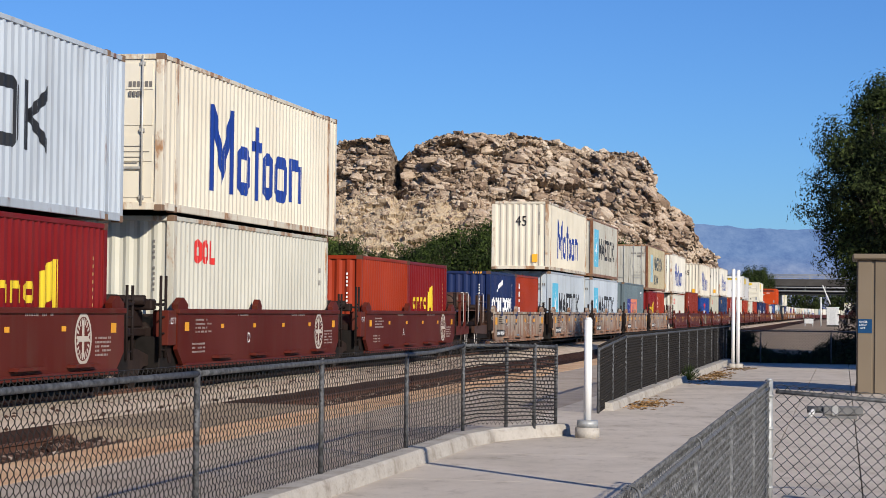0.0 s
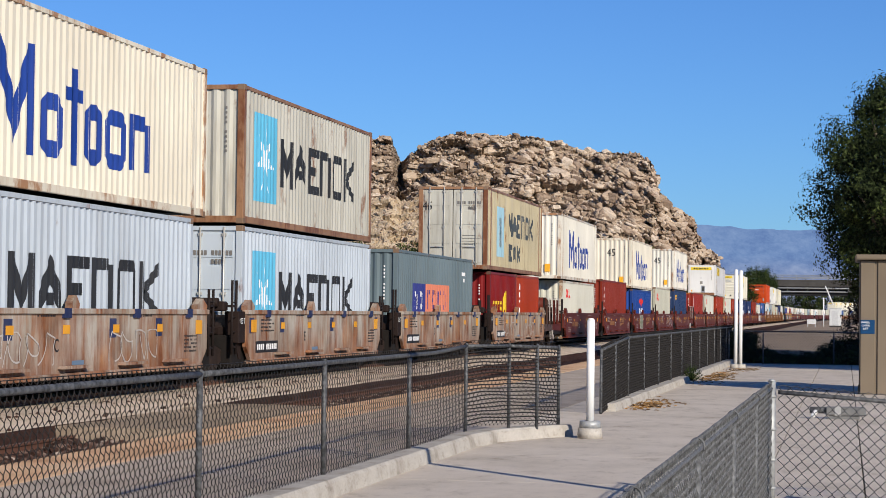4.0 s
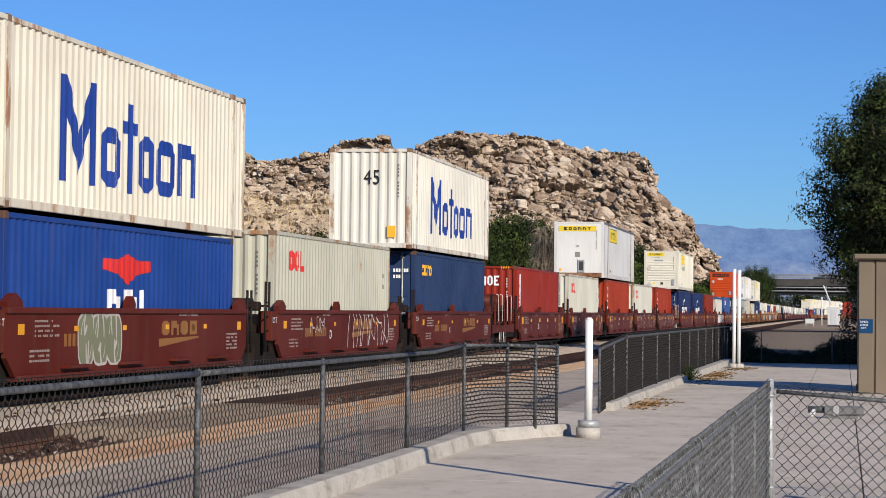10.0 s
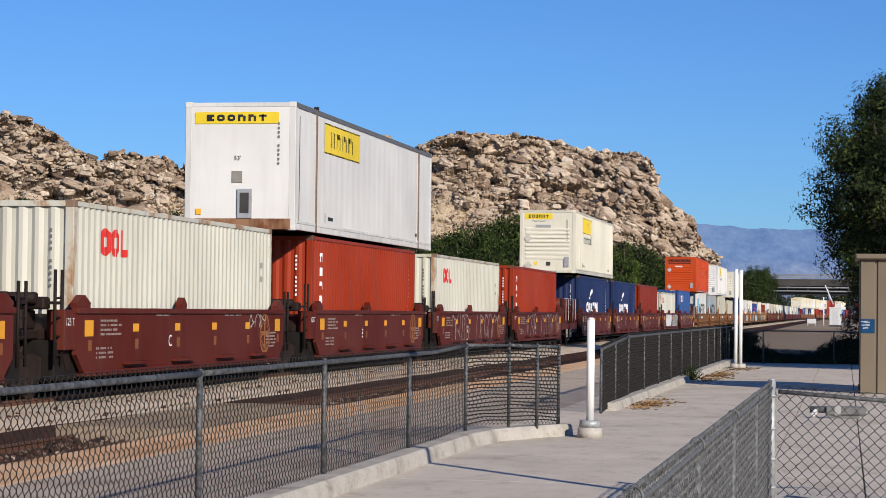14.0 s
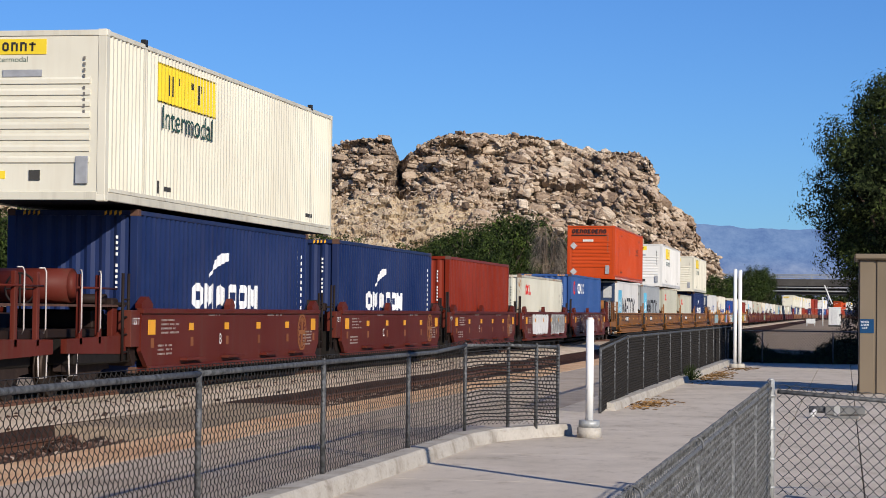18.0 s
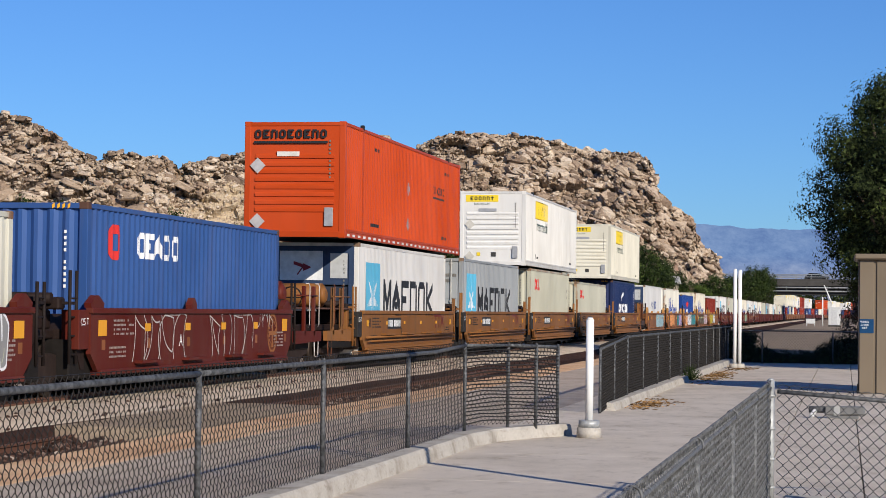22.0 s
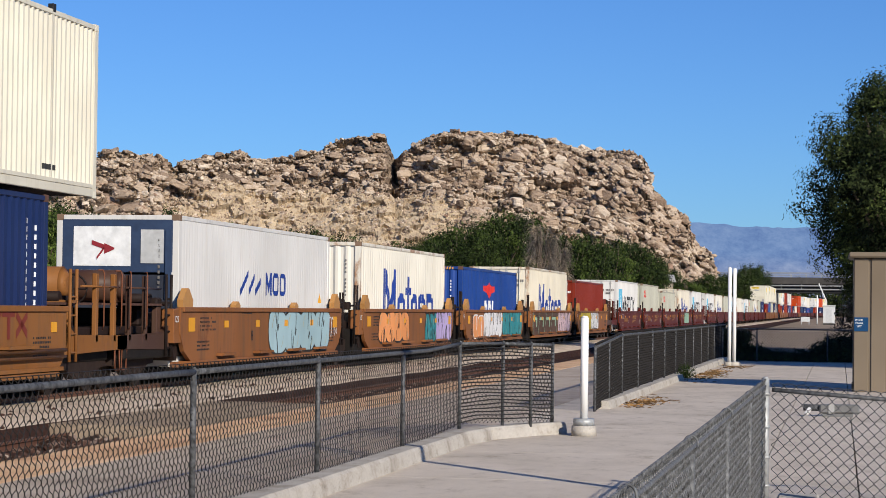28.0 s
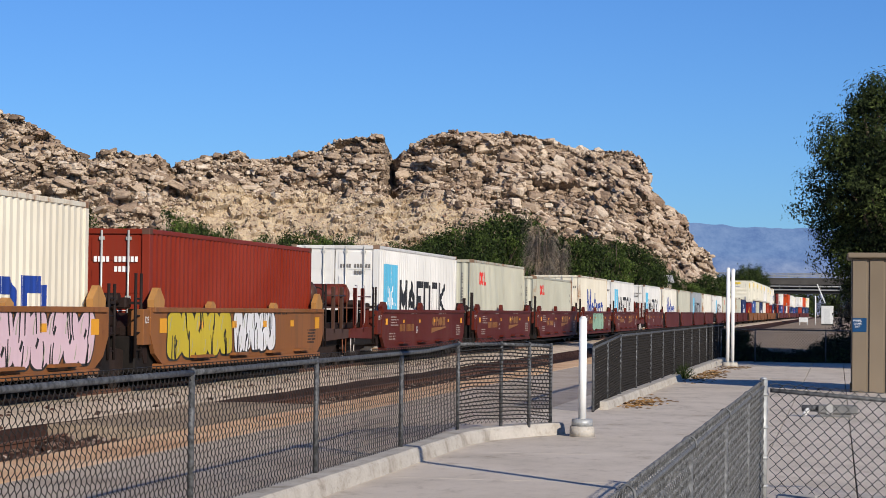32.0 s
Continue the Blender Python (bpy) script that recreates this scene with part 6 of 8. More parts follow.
    if end in ("corr", "door") and col in ("bright_red", "blue", "navy", "steel_blue"):
        q = [b for k in range(4) for b in [(-hw + 0.3 + k * 0.09, -hw + 0.345 + k * 0.09, H - 0.1, H - 0.03, H - 0.07, H - 0.0)]] + [b for k in range(4) for b in [(hw - 0.62 + k * 0.09, hw - 0.575 + k * 0.09, H - 0.1, H - 0.03, H - 0.07, H - 0.0)]]
        ob = tagged(part("hazard_stripes", cached(("hazard", hw, H), lambda: decal(q, 0.004, 0, 1, 0, flat_mat("amber", (0.85, 0.42, 0.03)))), None, ct), kind="stuff")
        ob.matrix_basis = Matrix(((0, 1, 0, 0), (-1, 0, 0, -hy - 0.002), (0, 0, 1, -0.014), (0, 0, 0, 1)))
    if brand == "side_panel_red":
        q = row_of("oeonoe", -hw + 0.3, H * 0.74, H * 0.87, 0.2, 0.05, 0.07)
        ob = tagged(part("marking", decal(q, 0.0, 0, 1, 0, flat_mat("white", (0.8, 0.8, 0.8))), None, ct), kind="stuff")
        ob.matrix_basis = Matrix(((0, 1, 0, 0), (-1, 0, 0, ye + 0.012), (0, 0, 1, 0), (0, 0, 0, 1)))
    if end == "ribs":
        for q in ([(-hw + 0.14, -hw + 0.36, H * 0.62), (-hw + 0.14, -hw + 0.36, H * 0.14)] if col == "orange" else [(-hw + 0.2, -hw + 0.4, H * 0.55), (-hw + 0.2, -hw + 0.4, H * 0.12)]):
            bm = bmesh.new()
            c = (q[0] + q[1]) / 2 + 0.1
            vs = [bm.verts.new(p) for p in ((c - 0.2, ye - 0.022, q[2]), (c, ye - 0.022, q[2] - 0.2), (c + 0.2, ye - 0.022, q[2]), (c, ye - 0.022, q[2] + 0.2))]
            ext = bmesh.ops.extrude_face_region(bm, geom=[bm.faces.new(vs)])
            bmesh.ops.translate(bm, verts=[v for v in ext["geom"] if isinstance(v, bmesh.types.BMVert)], vec=(0, 0.012, 0))
            part("placard", bm, plain("placard_grey", (0.42, 0.40, 0.40), 0.6) if col == "orange" else plain("placard_faded", (0.50, 0.475, 0.42), 0.7), ct)
        part("vent_box", box(hw - 0.52, hw - 0.3, ye - 0.03, ye + 0.01, H * 0.1, H * 0.26, 0.01), plain("vent_grey", (0.3, 0.31, 0.33), 0.5), ct)
        if col == "orange":
            q = row_of("oenoeoeno", -1.02, H * 0.855, H * 0.93, 0.165, 0.045, 0.05) + bar(-1.05, 1.9, H * 0.81, H * 0.83)
            ob = part("marking", decal(q, 0, 0, 1, 0, flat_mat("black", (0.02, 0.022, 0.026))), None, ct)
            ob.matrix_basis = Matrix(((0, 1, 0, 0), (-1, 0, 0, ye - 0.018), (0, 0, 1, 0), (0, 0, 0, 1)))
            part("light_bar", box(-0.45, 0.12, ye - 0.02, ye + 0.01, H * 0.70, H * 0.74), plain("placard_pale", (0.62, 0.6, 0.55), 0.6), ct)
    if brand == "plate_yellow":
        wide = end == "flat"
        pw, pz = (0.98, H * 0.875) if wide else (0.64, H * 0.90)
        px = -0.08 if wide else -0.42
        front = ye - 0.004 if wide else ye + 0.012
        pl = part("name_plate", box(px - pw, px + pw, front, front + 0.014, pz - 0.13, pz + 0.13), flat_mat("yellow", (0.78, 0.52, 0.03)), ct, "yellow name plate")
        q = row_of("eoonnt", px - pw * 0.72, pz - 0.075, pz + 0.075, pw * 0.18, pw * 0.07, pw * 0.055)
        ob = part("marking", decal(q, 0, 0, 1, 0, flat_mat("black", (0.02, 0.022, 0.026))), None, pl)
        ob.matrix_basis = Matrix(((0, 1, 0, 0), (-1, 0, 0, front - 0.003), (0, 0, 1, 0), (0, 0, 0, 1)))
        if not wide:
            lettering("Intermodal", 0.13, flat_mat("dark_green", (0.02, 0.07, 0.05)), ct, px, ye + 0.021, H * 0.825, ON_END, 1.1)
            part("sticker", box(-0.62, -0.48, ye + 0.014, ye + 0.024, H * 0.13, H * 0.175), flat_mat("yellow", (0.78, 0.52, 0.03)), ct, "small yellow sticker")
            part("vent", box(-0.05, 0.14, ye + 0.006, ye + 0.024, H * 0.12, H * 0.18), plain("vent_dark", (0.05, 0.048, 0.045), 0.7), ct, "dark square vent")
            part("lock_plate", box(-0.55, 0.15, ye + 0.004, ye + 0.022, H * 0.725, H * 0.765), plain("vent_grey", (0.3, 0.31, 0.33), 0.5), ct, "grey lock plate")
            bm = bmesh.new()
            for k in range(11):
                if k != 4:
                    add_box(bm, -0.75 + k * 0.085, -0.695 + k * 0.085, ye + 0.018, ye + 0.024, H * 0.685, H * 0.71)
            tagged(part("code_stencil", bm, plain("code_grey", (0.16, 0.15, 0.14), 0.6), ct), kind="stuff")
            lettering("Intermodal", 0.62, flat_mat("dark_green", (0.02, 0.07, 0.05)), ct, hw + 0.008, -hy + 4.58, H * 0.575, ON_SIDE, 1.18)
        else:
            part("hatch", box(-0.05, 0.3, ye - 0.03, ye, H * 0.09, H * 0.32, 0.01), plain("vent_grey", (0.3, 0.31, 0.33), 0.5), ct)
            part("hatch_window", box(0.02, 0.23, ye - 0.034, ye - 0.03, H * 0.13, H * 0.29), plain("vent_dark", (0.05, 0.048, 0.045), 0.7), ct)
            part("notice", box(-0.18, 0.06, ye - 0.004, ye + 0.016, H * 0.37, H * 0.46), plain("notice_grey", (0.24, 0.225, 0.20), 0.7), ct, "grey notice plate")
            part("sticker", box(-1.02, -0.9, ye - 0.004, ye + 0.016, H * 0.12, H * 0.165), flat_mat("amber", (0.85, 0.42, 0.03)), ct, "small amber sticker")
            lettering("53'", 0.14, black_flat, ct, -0.05, ye - 0.004, H * 0.56, ON_END)
            part("base_rail", box(-hw + 0.1, hw - 0.1, ye - 0.004, ye + 0.03, 0.02, 0.26), frame_paint("grey_rust"), ct, "rusty lower end beam")
            part("roof_edge", box(hw - 0.02, hw + 0.006, -hy + 0.05, hy - 0.05, H - 0.12, H - 0.01), plain("roof_grey", (0.12, 0.12, 0.125), 0.5), ct)
            for y in (-6.1, 6.1):
                part("rub_strip", box(hw - 0.01, hw + 0.012, y - 0.05, y + 0.05, 0.02, H - 0.02), casting_mat, ct)
    return ct


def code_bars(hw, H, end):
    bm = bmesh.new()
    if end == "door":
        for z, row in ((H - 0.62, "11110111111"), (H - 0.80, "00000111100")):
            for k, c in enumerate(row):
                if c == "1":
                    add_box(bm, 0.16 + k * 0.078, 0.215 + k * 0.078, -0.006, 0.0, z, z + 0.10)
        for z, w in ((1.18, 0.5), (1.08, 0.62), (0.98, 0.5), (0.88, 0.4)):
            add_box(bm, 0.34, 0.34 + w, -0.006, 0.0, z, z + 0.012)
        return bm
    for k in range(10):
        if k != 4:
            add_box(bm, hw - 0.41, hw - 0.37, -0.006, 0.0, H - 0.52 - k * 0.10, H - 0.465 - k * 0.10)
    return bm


# ---------------------------------------------------------------- well cars
CAR_COLORS = {"brown": ((0.092, 0.0095, 0.0034), 0.12, 0.4), "grey_well": ((0.34, 0.275, 0.215), 0.62, 0.75), "tan_well": ((0.225, 0.09, 0.022), 0.42, 0.7), "rust_well": ((0.225, 0.085, 0.025), 0.5, 0.75)}
CAR_WORDS = {"brown": "red-brown steel", "grey_well": "rust-streaked grey steel", "tan_well": "tan-yellow steel", "rust_well": "orange-brown steel"}


def car_paint(col):
    c, r, d = CAR_COLORS[col]
    if col == "grey_well":
        return rusty_paint()
    return paint("well_" + col, c, r, d, 0.55, rustcol=(0.14, 0.05, 0.022))


def rusty_paint():
    """Peeling pale grey paint with long runs of orange-brown rust."""
    if "well_grey_well" in MATS:
        return MATS["well_grey_well"]
    m, nt, b = nodes_of("well_grey_well")
    tc = nt.nodes.new("ShaderNodeTexCoord")
    oi = nt.nodes.new("ShaderNodeObjectInfo")
    cmb = nt.nodes.new("ShaderNodeCombineXYZ")
    mul = node(nt, "ShaderNodeMath")
    mul.operation = "MULTIPLY"
    mul.inputs[1].default_value = 53.0
    nt.links.new(oi.outputs["Random"], mul.inputs[0])
    nt.links.new(mul.outputs[0], cmb.inputs["Y"])
    add = nt.nodes.new("ShaderNodeVectorMath")
    nt.links.new(tc.outputs["Object"], add.inputs[0])
    nt.links.new(cmb.outputs[0], add.inputs[1])
    v = add.outputs[0]
    tone = noise_node(nt, v, 0.7, 5)
    base = ramp(nt, tone.outputs["Fac"], [(0.32, (0.25, 0.205, 0.155)), (0.5, (0.37, 0.33, 0.275)), (0.7, (0.47, 0.445, 0.40))])
    runs = noise_node(nt, v, 2.6, 7, (1.0, 1.0, 0.16), 0.72)
    rf = ramp(nt, runs.outputs["Fac"], [(0.43, 0.0), (0.54, 0.5), (0.66, 1.0)])
    hue = noise_node(nt, v, 1.7, 4)
    rust = ramp(nt, hue.outputs["Fac"], [(0.35, (0.12, 0.038, 0.014)), (0.6, (0.26, 0.092, 0.030)), (0.75, (0.37, 0.16, 0.055))])
    c = mixed(nt, rf.outputs["Color"], base.outputs["Color"], rust.outputs["Color"])
    broad = noise_node(nt, v, 0.45, 4, (1, 1, 0.5), 0.6)
    bf = ramp(nt, broad.outputs["Fac"], [(0.56, 0.0), (0.72, 0.7)])
    sep = nt.nodes.new("ShaderNodeSeparateXYZ")
    nt.links.new(tc.outputs["Object"], sep.inputs[0])
    low = nt.nodes.new("ShaderNodeMapRange")
    low.inputs["From Min"].default_value = 0.45
    low.inputs["From Max"].default_value = 1.15
    low.inputs["To Min"].default_value = 0.75
    low.inputs["To Max"].default_value = 0.0
    nt.links.new(sep.outputs["Z"], low.inputs["Value"])
    runs2 = noise_node(nt, v, 1.5, 6, (1, 1, 0.35), 0.7)
    r2 = ramp(nt, runs2.outputs["Fac"], [(0.36, 0.0), (0.58, 1.0)])
    pooled = node(nt, "ShaderNodeMath")
    pooled.operation = "MULTIPLY"
    nt.links.new(r2.outputs["Color"], pooled.inputs[0])
    nt.links.new(low.outputs["Result"], pooled.inputs[1])
    c = mixed(nt, bf.outputs["Color"], c, rust.outputs["Color"])
    c = mixed(nt, pooled.outputs[0], c, rust.outputs["Color"])
    nt.links.new(c, b.inputs["Base Color"])
    b.inputs["Roughness"].default_value = 0.7
    b.inputs["Specular IOR Level"].default_value = 0.15
    bumped(nt, b, runs.outputs["Fac"], 0.3, 0.01)
    MATS["well_grey_well"] = m
    return m


def truck(parent, y, detail):
    """A two-axle bogie under a car end."""
    bg = part("truck_frame", cached(("tframe",), truck_frame), None, parent, "dark cast-steel truck")
    bg.matrix_basis = pose(0, y, 0)
    wh = cached(("wheel",), wheel_mesh)
    for dy in (-0.89, 0.89):
        for sx in (-1, 1):
            part("wheel", wh, None, bg).matrix_basis = pose(sx * 0.75, dy, 0.46)
        if detail:
            part("axle", cached(("axle",), lambda: mesh_of("axle", tube((-0.7, 0, 0.46), (0.7, 0, 0.46), 0.07), wheel_steel)), None, bg).matrix_basis = pose(0, dy, 0)


def truck_frame():
    bm = bmesh.new()
    for sx in (-1, 1):
        pts = [(-1.15, 0.42), (-1.1, 0.6), (-0.45, 0.72), (0.45, 0.72), (1.1, 0.6), (1.15, 0.42), (0.8, 0.4), (0.4, 0.24), (-0.4, 0.24), (-0.8, 0.4)]
        a = [bm.verts.new((sx * 0.92, y, z)) for y, z in pts]
        b = [bm.verts.new((sx * 1.06, y, z)) for y, z in pts]
        bm.faces.new(a)
        bm.faces.new(b[::-1])
        for k in range(len(pts)):
            bm.faces.new((a[k], b[k], b[(k + 1) % len(pts)], a[(k + 1) % len(pts)]))
    add_box(bm, -1.0, 1.0, -0.2, 0.2, 0.35, 0.75)
    bmesh.ops.recalc_face_normals(bm, faces=bm.faces)
    return mesh_of("truck_frame", bm, plain("truck_steel", (0.024, 0.015, 0.012), 0.75, var=0.35))


def wheel_mesh():
    bm = bmesh.new()
    add_tube(bm, (-0.06, 0, 0), (0.06, 0, 0), 0.46, n=28)
    add_tube(bm, (-0.09, 0, 0), (-0.06, 0, 0), 0.485, n=28)
    add_tube(bm, (0.05, 0, 0), (0.09, 0, 0), 0.16, n=16)
    return mesh_of("wheel", bm, wheel_steel)


def well_car(col, first, last, detail, seed, letter="", style=0):
    """One articulated unit of a well car; y = 0 is its middle."""
    car = empty("well_car", label=f"{CAR_WORDS[col]} well car unit rolling on the track, carrying containers", category="rail car", group="well cars of the train")
    pm = car_paint(col)
    rnd = random.Random(seed)
    e = 6.42
    rounded = col == "rust_well"

    def side():
        if rounded:
            pts = [(-e - 0.15, 1.44), (e + 0.15, 1.44), (e + 0.15, 0.95), (e - 0.1, 0.62), (e - 0.55, 0.42), (-e + 0.55, 0.42), (-e + 0.1, 0.62), (-e - 0.15, 0.95)]
        else:
            pts = [(-e, 1.44), (e, 1.44), (e, 0.7), (e - 0.35, 0.42), (-e + 0.35, 0.42), (-e, 0.7)]
        bm = prism(pts, 1.34, 1.42)
        return mesh_of("side_plate", bm, pm)
    sp = cached(("wside", col), side)
    part("side_plate", sp, pm, car)
    part("side_plate", sp, pm, car).matrix_basis = pose(0, 0, 0, 0, 0, 180)
    ch = cached(("wchord", col), lambda: mesh_of("top_chord", box(1.33, 1.46, -e - 0.02, e + 0.02, 1.36, 1.452, 0.01), pm))
    part("top_chord", ch, pm, car)
    part("top_chord", ch, pm, car).matrix_basis = pose(0, 0, 0, 0, 0, 180)
    part("bottom_sill", cached(("wsill", col), lambda: mesh_of("bottom_sill", box(1.2, 1.47, -e + 0.4, e - 0.4, 0.34, 0.43, 0.01), pm)), pm, car)
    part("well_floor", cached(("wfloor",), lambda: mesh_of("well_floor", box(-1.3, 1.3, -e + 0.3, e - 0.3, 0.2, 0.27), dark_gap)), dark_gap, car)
    if detail:
        for y in (-3.6, -0.9, 1.9, 4.3):
            zl = 0.5 if col != "tan_well" else 0.80
            part("step_ledge", cached(("ledge", col), lambda: mesh_of("step_ledge", prism([(-0.62, 0.0), (0.62, 0.0), (0.55, 0.05), (-0.55, 0.05)], 1.42, 1.56), pm)), pm, car).matrix_basis = pose(0, y, zl)
        if col == "tan_well":
            part("air_pipe", cached(("airpipe",), lambda: mesh_of("air_pipe", tube((1.5, -e + 0.2, 0.76), (1.5, e - 0.2, 0.76), 0.03), pm)), pm, car)
            part("air_pipe", cached(("airpipe2",), lambda: mesh_of("air_pipe", tube((1.5, -e + 0.4, 0.66), (1.5, e - 0.2, 0.66), 0.022), pm)), pm, car)
            part("lower_flange", cached(("lflange",), lambda: mesh_of("lower_flange", box(1.4, 1.5, -e + 0.3, e - 0.3, 0.44, 0.5), pm)), pm, car)
            part("marking", cached(("ttmark",), lambda: decal(bar(3.2, 0.5, 1.28, 1.36) + bar(3.4, 0.12, 0.95, 1.28) + bar(3.75, 0.5, 1.28, 1.36) + bar(3.95, 0.12, 0.95, 1.28) + [(4.3, 4.75, 0.95, 1.08, 1.26, 1.38), (4.3, 4.75, 1.26, 1.38, 0.95, 1.08)], 1.42, 0, 1, 0, flat_mat("brick_red", (0.16, 0.025, 0.015)))), None, car)
            lettering("40", 0.34, black_flat, car, 1.428, -e + 0.75, 1.12)
        yl = flat_mat("reflector", (0.72, 0.33, 0.025))
        refl = cached(("refl",), lambda: mesh_of("reflector", box(1.424, 1.432, -0.17, 0.17, -0.095, 0.095), yl))
        for k in range(6):
            y = -e + 0.55 + k * (2 * e - 1.1) / 5
            sc = (1.15 if k in (0, 5) else 0.85) * (0.62 if style in (0, 1, 3) and col == "brown" else 0.6 if col == "tan_well" else 1.0)
            ob = part("reflector", refl, None, car)
            ob.matrix_basis = pose(0, y, 1.12) @ Matrix.Diagonal((1, sc, sc * (1.2 if k in (0, 5) else 0.85), 1))
            if col == "grey_well" and (k * 7 + seed) % 5 > 1:
                part("primer_patch", cached(("patch",), lambda: mesh_of("primer_patch", box(1.42, 1.4225, -0.16, 0.18, -0.17, 0.15), flat_mat("patch_navy", (0.02, 0.03, 0.09)))), None, car, "navy primer patch").matrix_basis = pose(0, y - 0.16 + 0.1 * (k % 3), 1.14)
        tagged(part("stencil", cached(("stencil", seed % 3, col), lambda: stencil(seed % 3, black_flat if col != "brown" else plain("stencil_white", (0.27, 0.22, 0.20), 0.6))), None, car), kind="stuff")
        if col == "grey_well":
            for u in (-4.8, -1.2, 2.2, 5.2):
                part("primer_patch", cached(("patch2",), lambda: mesh_of("primer_patch", box(1.42, 1.4625, -0.16, 0.16, 1.30, 1.456), flat_mat("patch_navy", (0.02, 0.03, 0.09)))), None, car, "navy primer patch").matrix_basis = pose(0, u, 0)
            part("primer_patch", box(1.42, 1.4225, -0.9, -0.35, 0.5, 0.62), flat_mat("patch_sky", (0.13, 0.2, 0.29)), car, "pale blue primer patch")
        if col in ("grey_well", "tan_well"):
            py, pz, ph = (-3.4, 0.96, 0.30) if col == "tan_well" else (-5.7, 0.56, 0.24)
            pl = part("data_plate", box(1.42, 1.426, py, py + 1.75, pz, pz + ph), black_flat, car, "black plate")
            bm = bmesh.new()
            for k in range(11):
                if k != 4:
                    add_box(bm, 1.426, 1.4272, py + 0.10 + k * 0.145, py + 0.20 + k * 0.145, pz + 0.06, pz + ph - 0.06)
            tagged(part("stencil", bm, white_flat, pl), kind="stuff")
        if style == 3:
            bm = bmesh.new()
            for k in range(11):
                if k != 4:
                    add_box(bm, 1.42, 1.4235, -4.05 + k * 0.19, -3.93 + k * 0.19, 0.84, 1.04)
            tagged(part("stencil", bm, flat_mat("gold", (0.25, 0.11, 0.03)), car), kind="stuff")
        if style == 1:
            ob = part("round_emblem", cached(("emblem", "pale"), lambda: emblem(flat_mat("emblem_pale", (0.52, 0.47, 0.40)))), None, car, "pale round emblem")
            ob.matrix_basis = pose(0, e - 2.0, 0.95)
        elif style == 2:
            ob = part("round_emblem", cached(("emblem", "ochre"), lambda: emblem(flat_mat("emblem_ochre", (0.27, 0.10, 0.03)))), None, car, "ochre round emblem")
            ob.matrix_basis = pose(0, e - 1.55, 0.95)
        elif style == 3:
            part("marking", cached(("swoosh",), lambda: decal(row_of("onoe", 0.85, 0.97, 1.23, 0.46, 0.1, 0.13) + [(0.7, 3.1, 0.76, 0.91, 0.905, 0.94)], 1.42, 0, 1, 0, flat_mat("gold", (0.25, 0.11, 0.03)))), None, car)
        if letter:
            lettering(letter, 0.30, white_flat if col == "brown" else black_flat, car, 1.428, -1.6, 0.86)
        plate = part("end_plate", box(1.1, 1.40, -e - 0.5, -e - 0.02, 0.78, 1.42, 0.01), plain("black_plate", (0.025, 0.022, 0.02), 0.6) if col == "tan_well" else plain("gear_dark", (0.018, 0.010, 0.008), 0.7) if col == "grey_well" else pm, car)
        lettering("125 T", 0.17, white_flat, plate, 1.408, -e - 0.26, 1.22)
        for y in (-e + 0.32, e - 0.32):
            gd = cached(("guide", col), lambda: mesh_of("container_guide", prism([(-0.3, 0.0), (0.3, 0.0), (0.32, 0.16), (0.05, 0.42), (-0.05, 0.42), (-0.32, 0.16)], 1.3, 1.42), paint("guide_tan", (0.40, 0.20, 0.06), 0.3, 0.5) if rounded else pm))
            if col in ("rust_well", "brown", "grey_well"):
                part("container_guide", gd, pm, car).matrix_basis = pose(0, y, 1.45) @ Matrix.Diagonal((1, 1, 0.85 if rounded else 0.5, 1))
        for y in ((-2.6, 2.2) if rounded else (-0.7,)):
            if col != "tan_well":
                part("container_guide", cached(("guide", col), lambda: None), pm, car).matrix_basis = pose(-0.02, y, 1.45) @ Matrix.Diagonal((1, 0.55, 0.3 if rounded else 0.5, 1))
        if style == 2:
            faded = cached(("faded",), lambda: mesh_of("faded_patch", box(1.42, 1.4225, -0.085, 0.085, -0.085, 0.085), flat_mat("faded_tan", (0.22, 0.075, 0.025))))
            for k in range(6):
                part("faded_patch", faded, None, car).matrix_basis = pose(0, -e + 0.62 + k * (2 * e - 1.1) / 5, 0.84)
    # end decks, ladders and grab irons at both ends
    for s in (-1, 1):
        outer = (s < 0 and first) or (s > 0 and last)
        reach = 9.85 if outer else 7.75
        # Deck and end wall near-black: shade between the cars is put in their colour.
        dk = part("end_deck", cached(("deck", col, outer), lambda: mesh_of("end_deck", box(-0.95, 1.18, e - 0.1, reach - 0.15, 0.95, 1.1, 0.02), plain("gear_dark", (0.018, 0.010, 0.008), 0.7))), None, car)
        wl = part("end_wall", cached(("ewall", col), lambda: mesh_of("end_wall", prism([(e - 0.02, 0.45), (e + 0.12, 0.45), (e + 0.45, 0.95), (e + 0.45, 1.1), (e - 0.02, 1.35)], -1.3, 1.3), plain("gear_dark", (0.018, 0.010, 0.008), 0.7))), None, car)
        if s < 0:
            dk.matrix_basis = pose(0, 0, 0, 0, 0, 180)
            wl.matrix_basis = pose(0, 0, 0, 0, 0, 180)
        # Block filling out the dark underframe; the gap's shade is in its colour.
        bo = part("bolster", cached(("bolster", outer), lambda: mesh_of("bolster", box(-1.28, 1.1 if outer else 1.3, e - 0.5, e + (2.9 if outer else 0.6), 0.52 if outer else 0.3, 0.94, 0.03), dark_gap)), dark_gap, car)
        if s < 0:
            bo.matrix_basis = pose(0, 0, 0, 0, 0, 180)
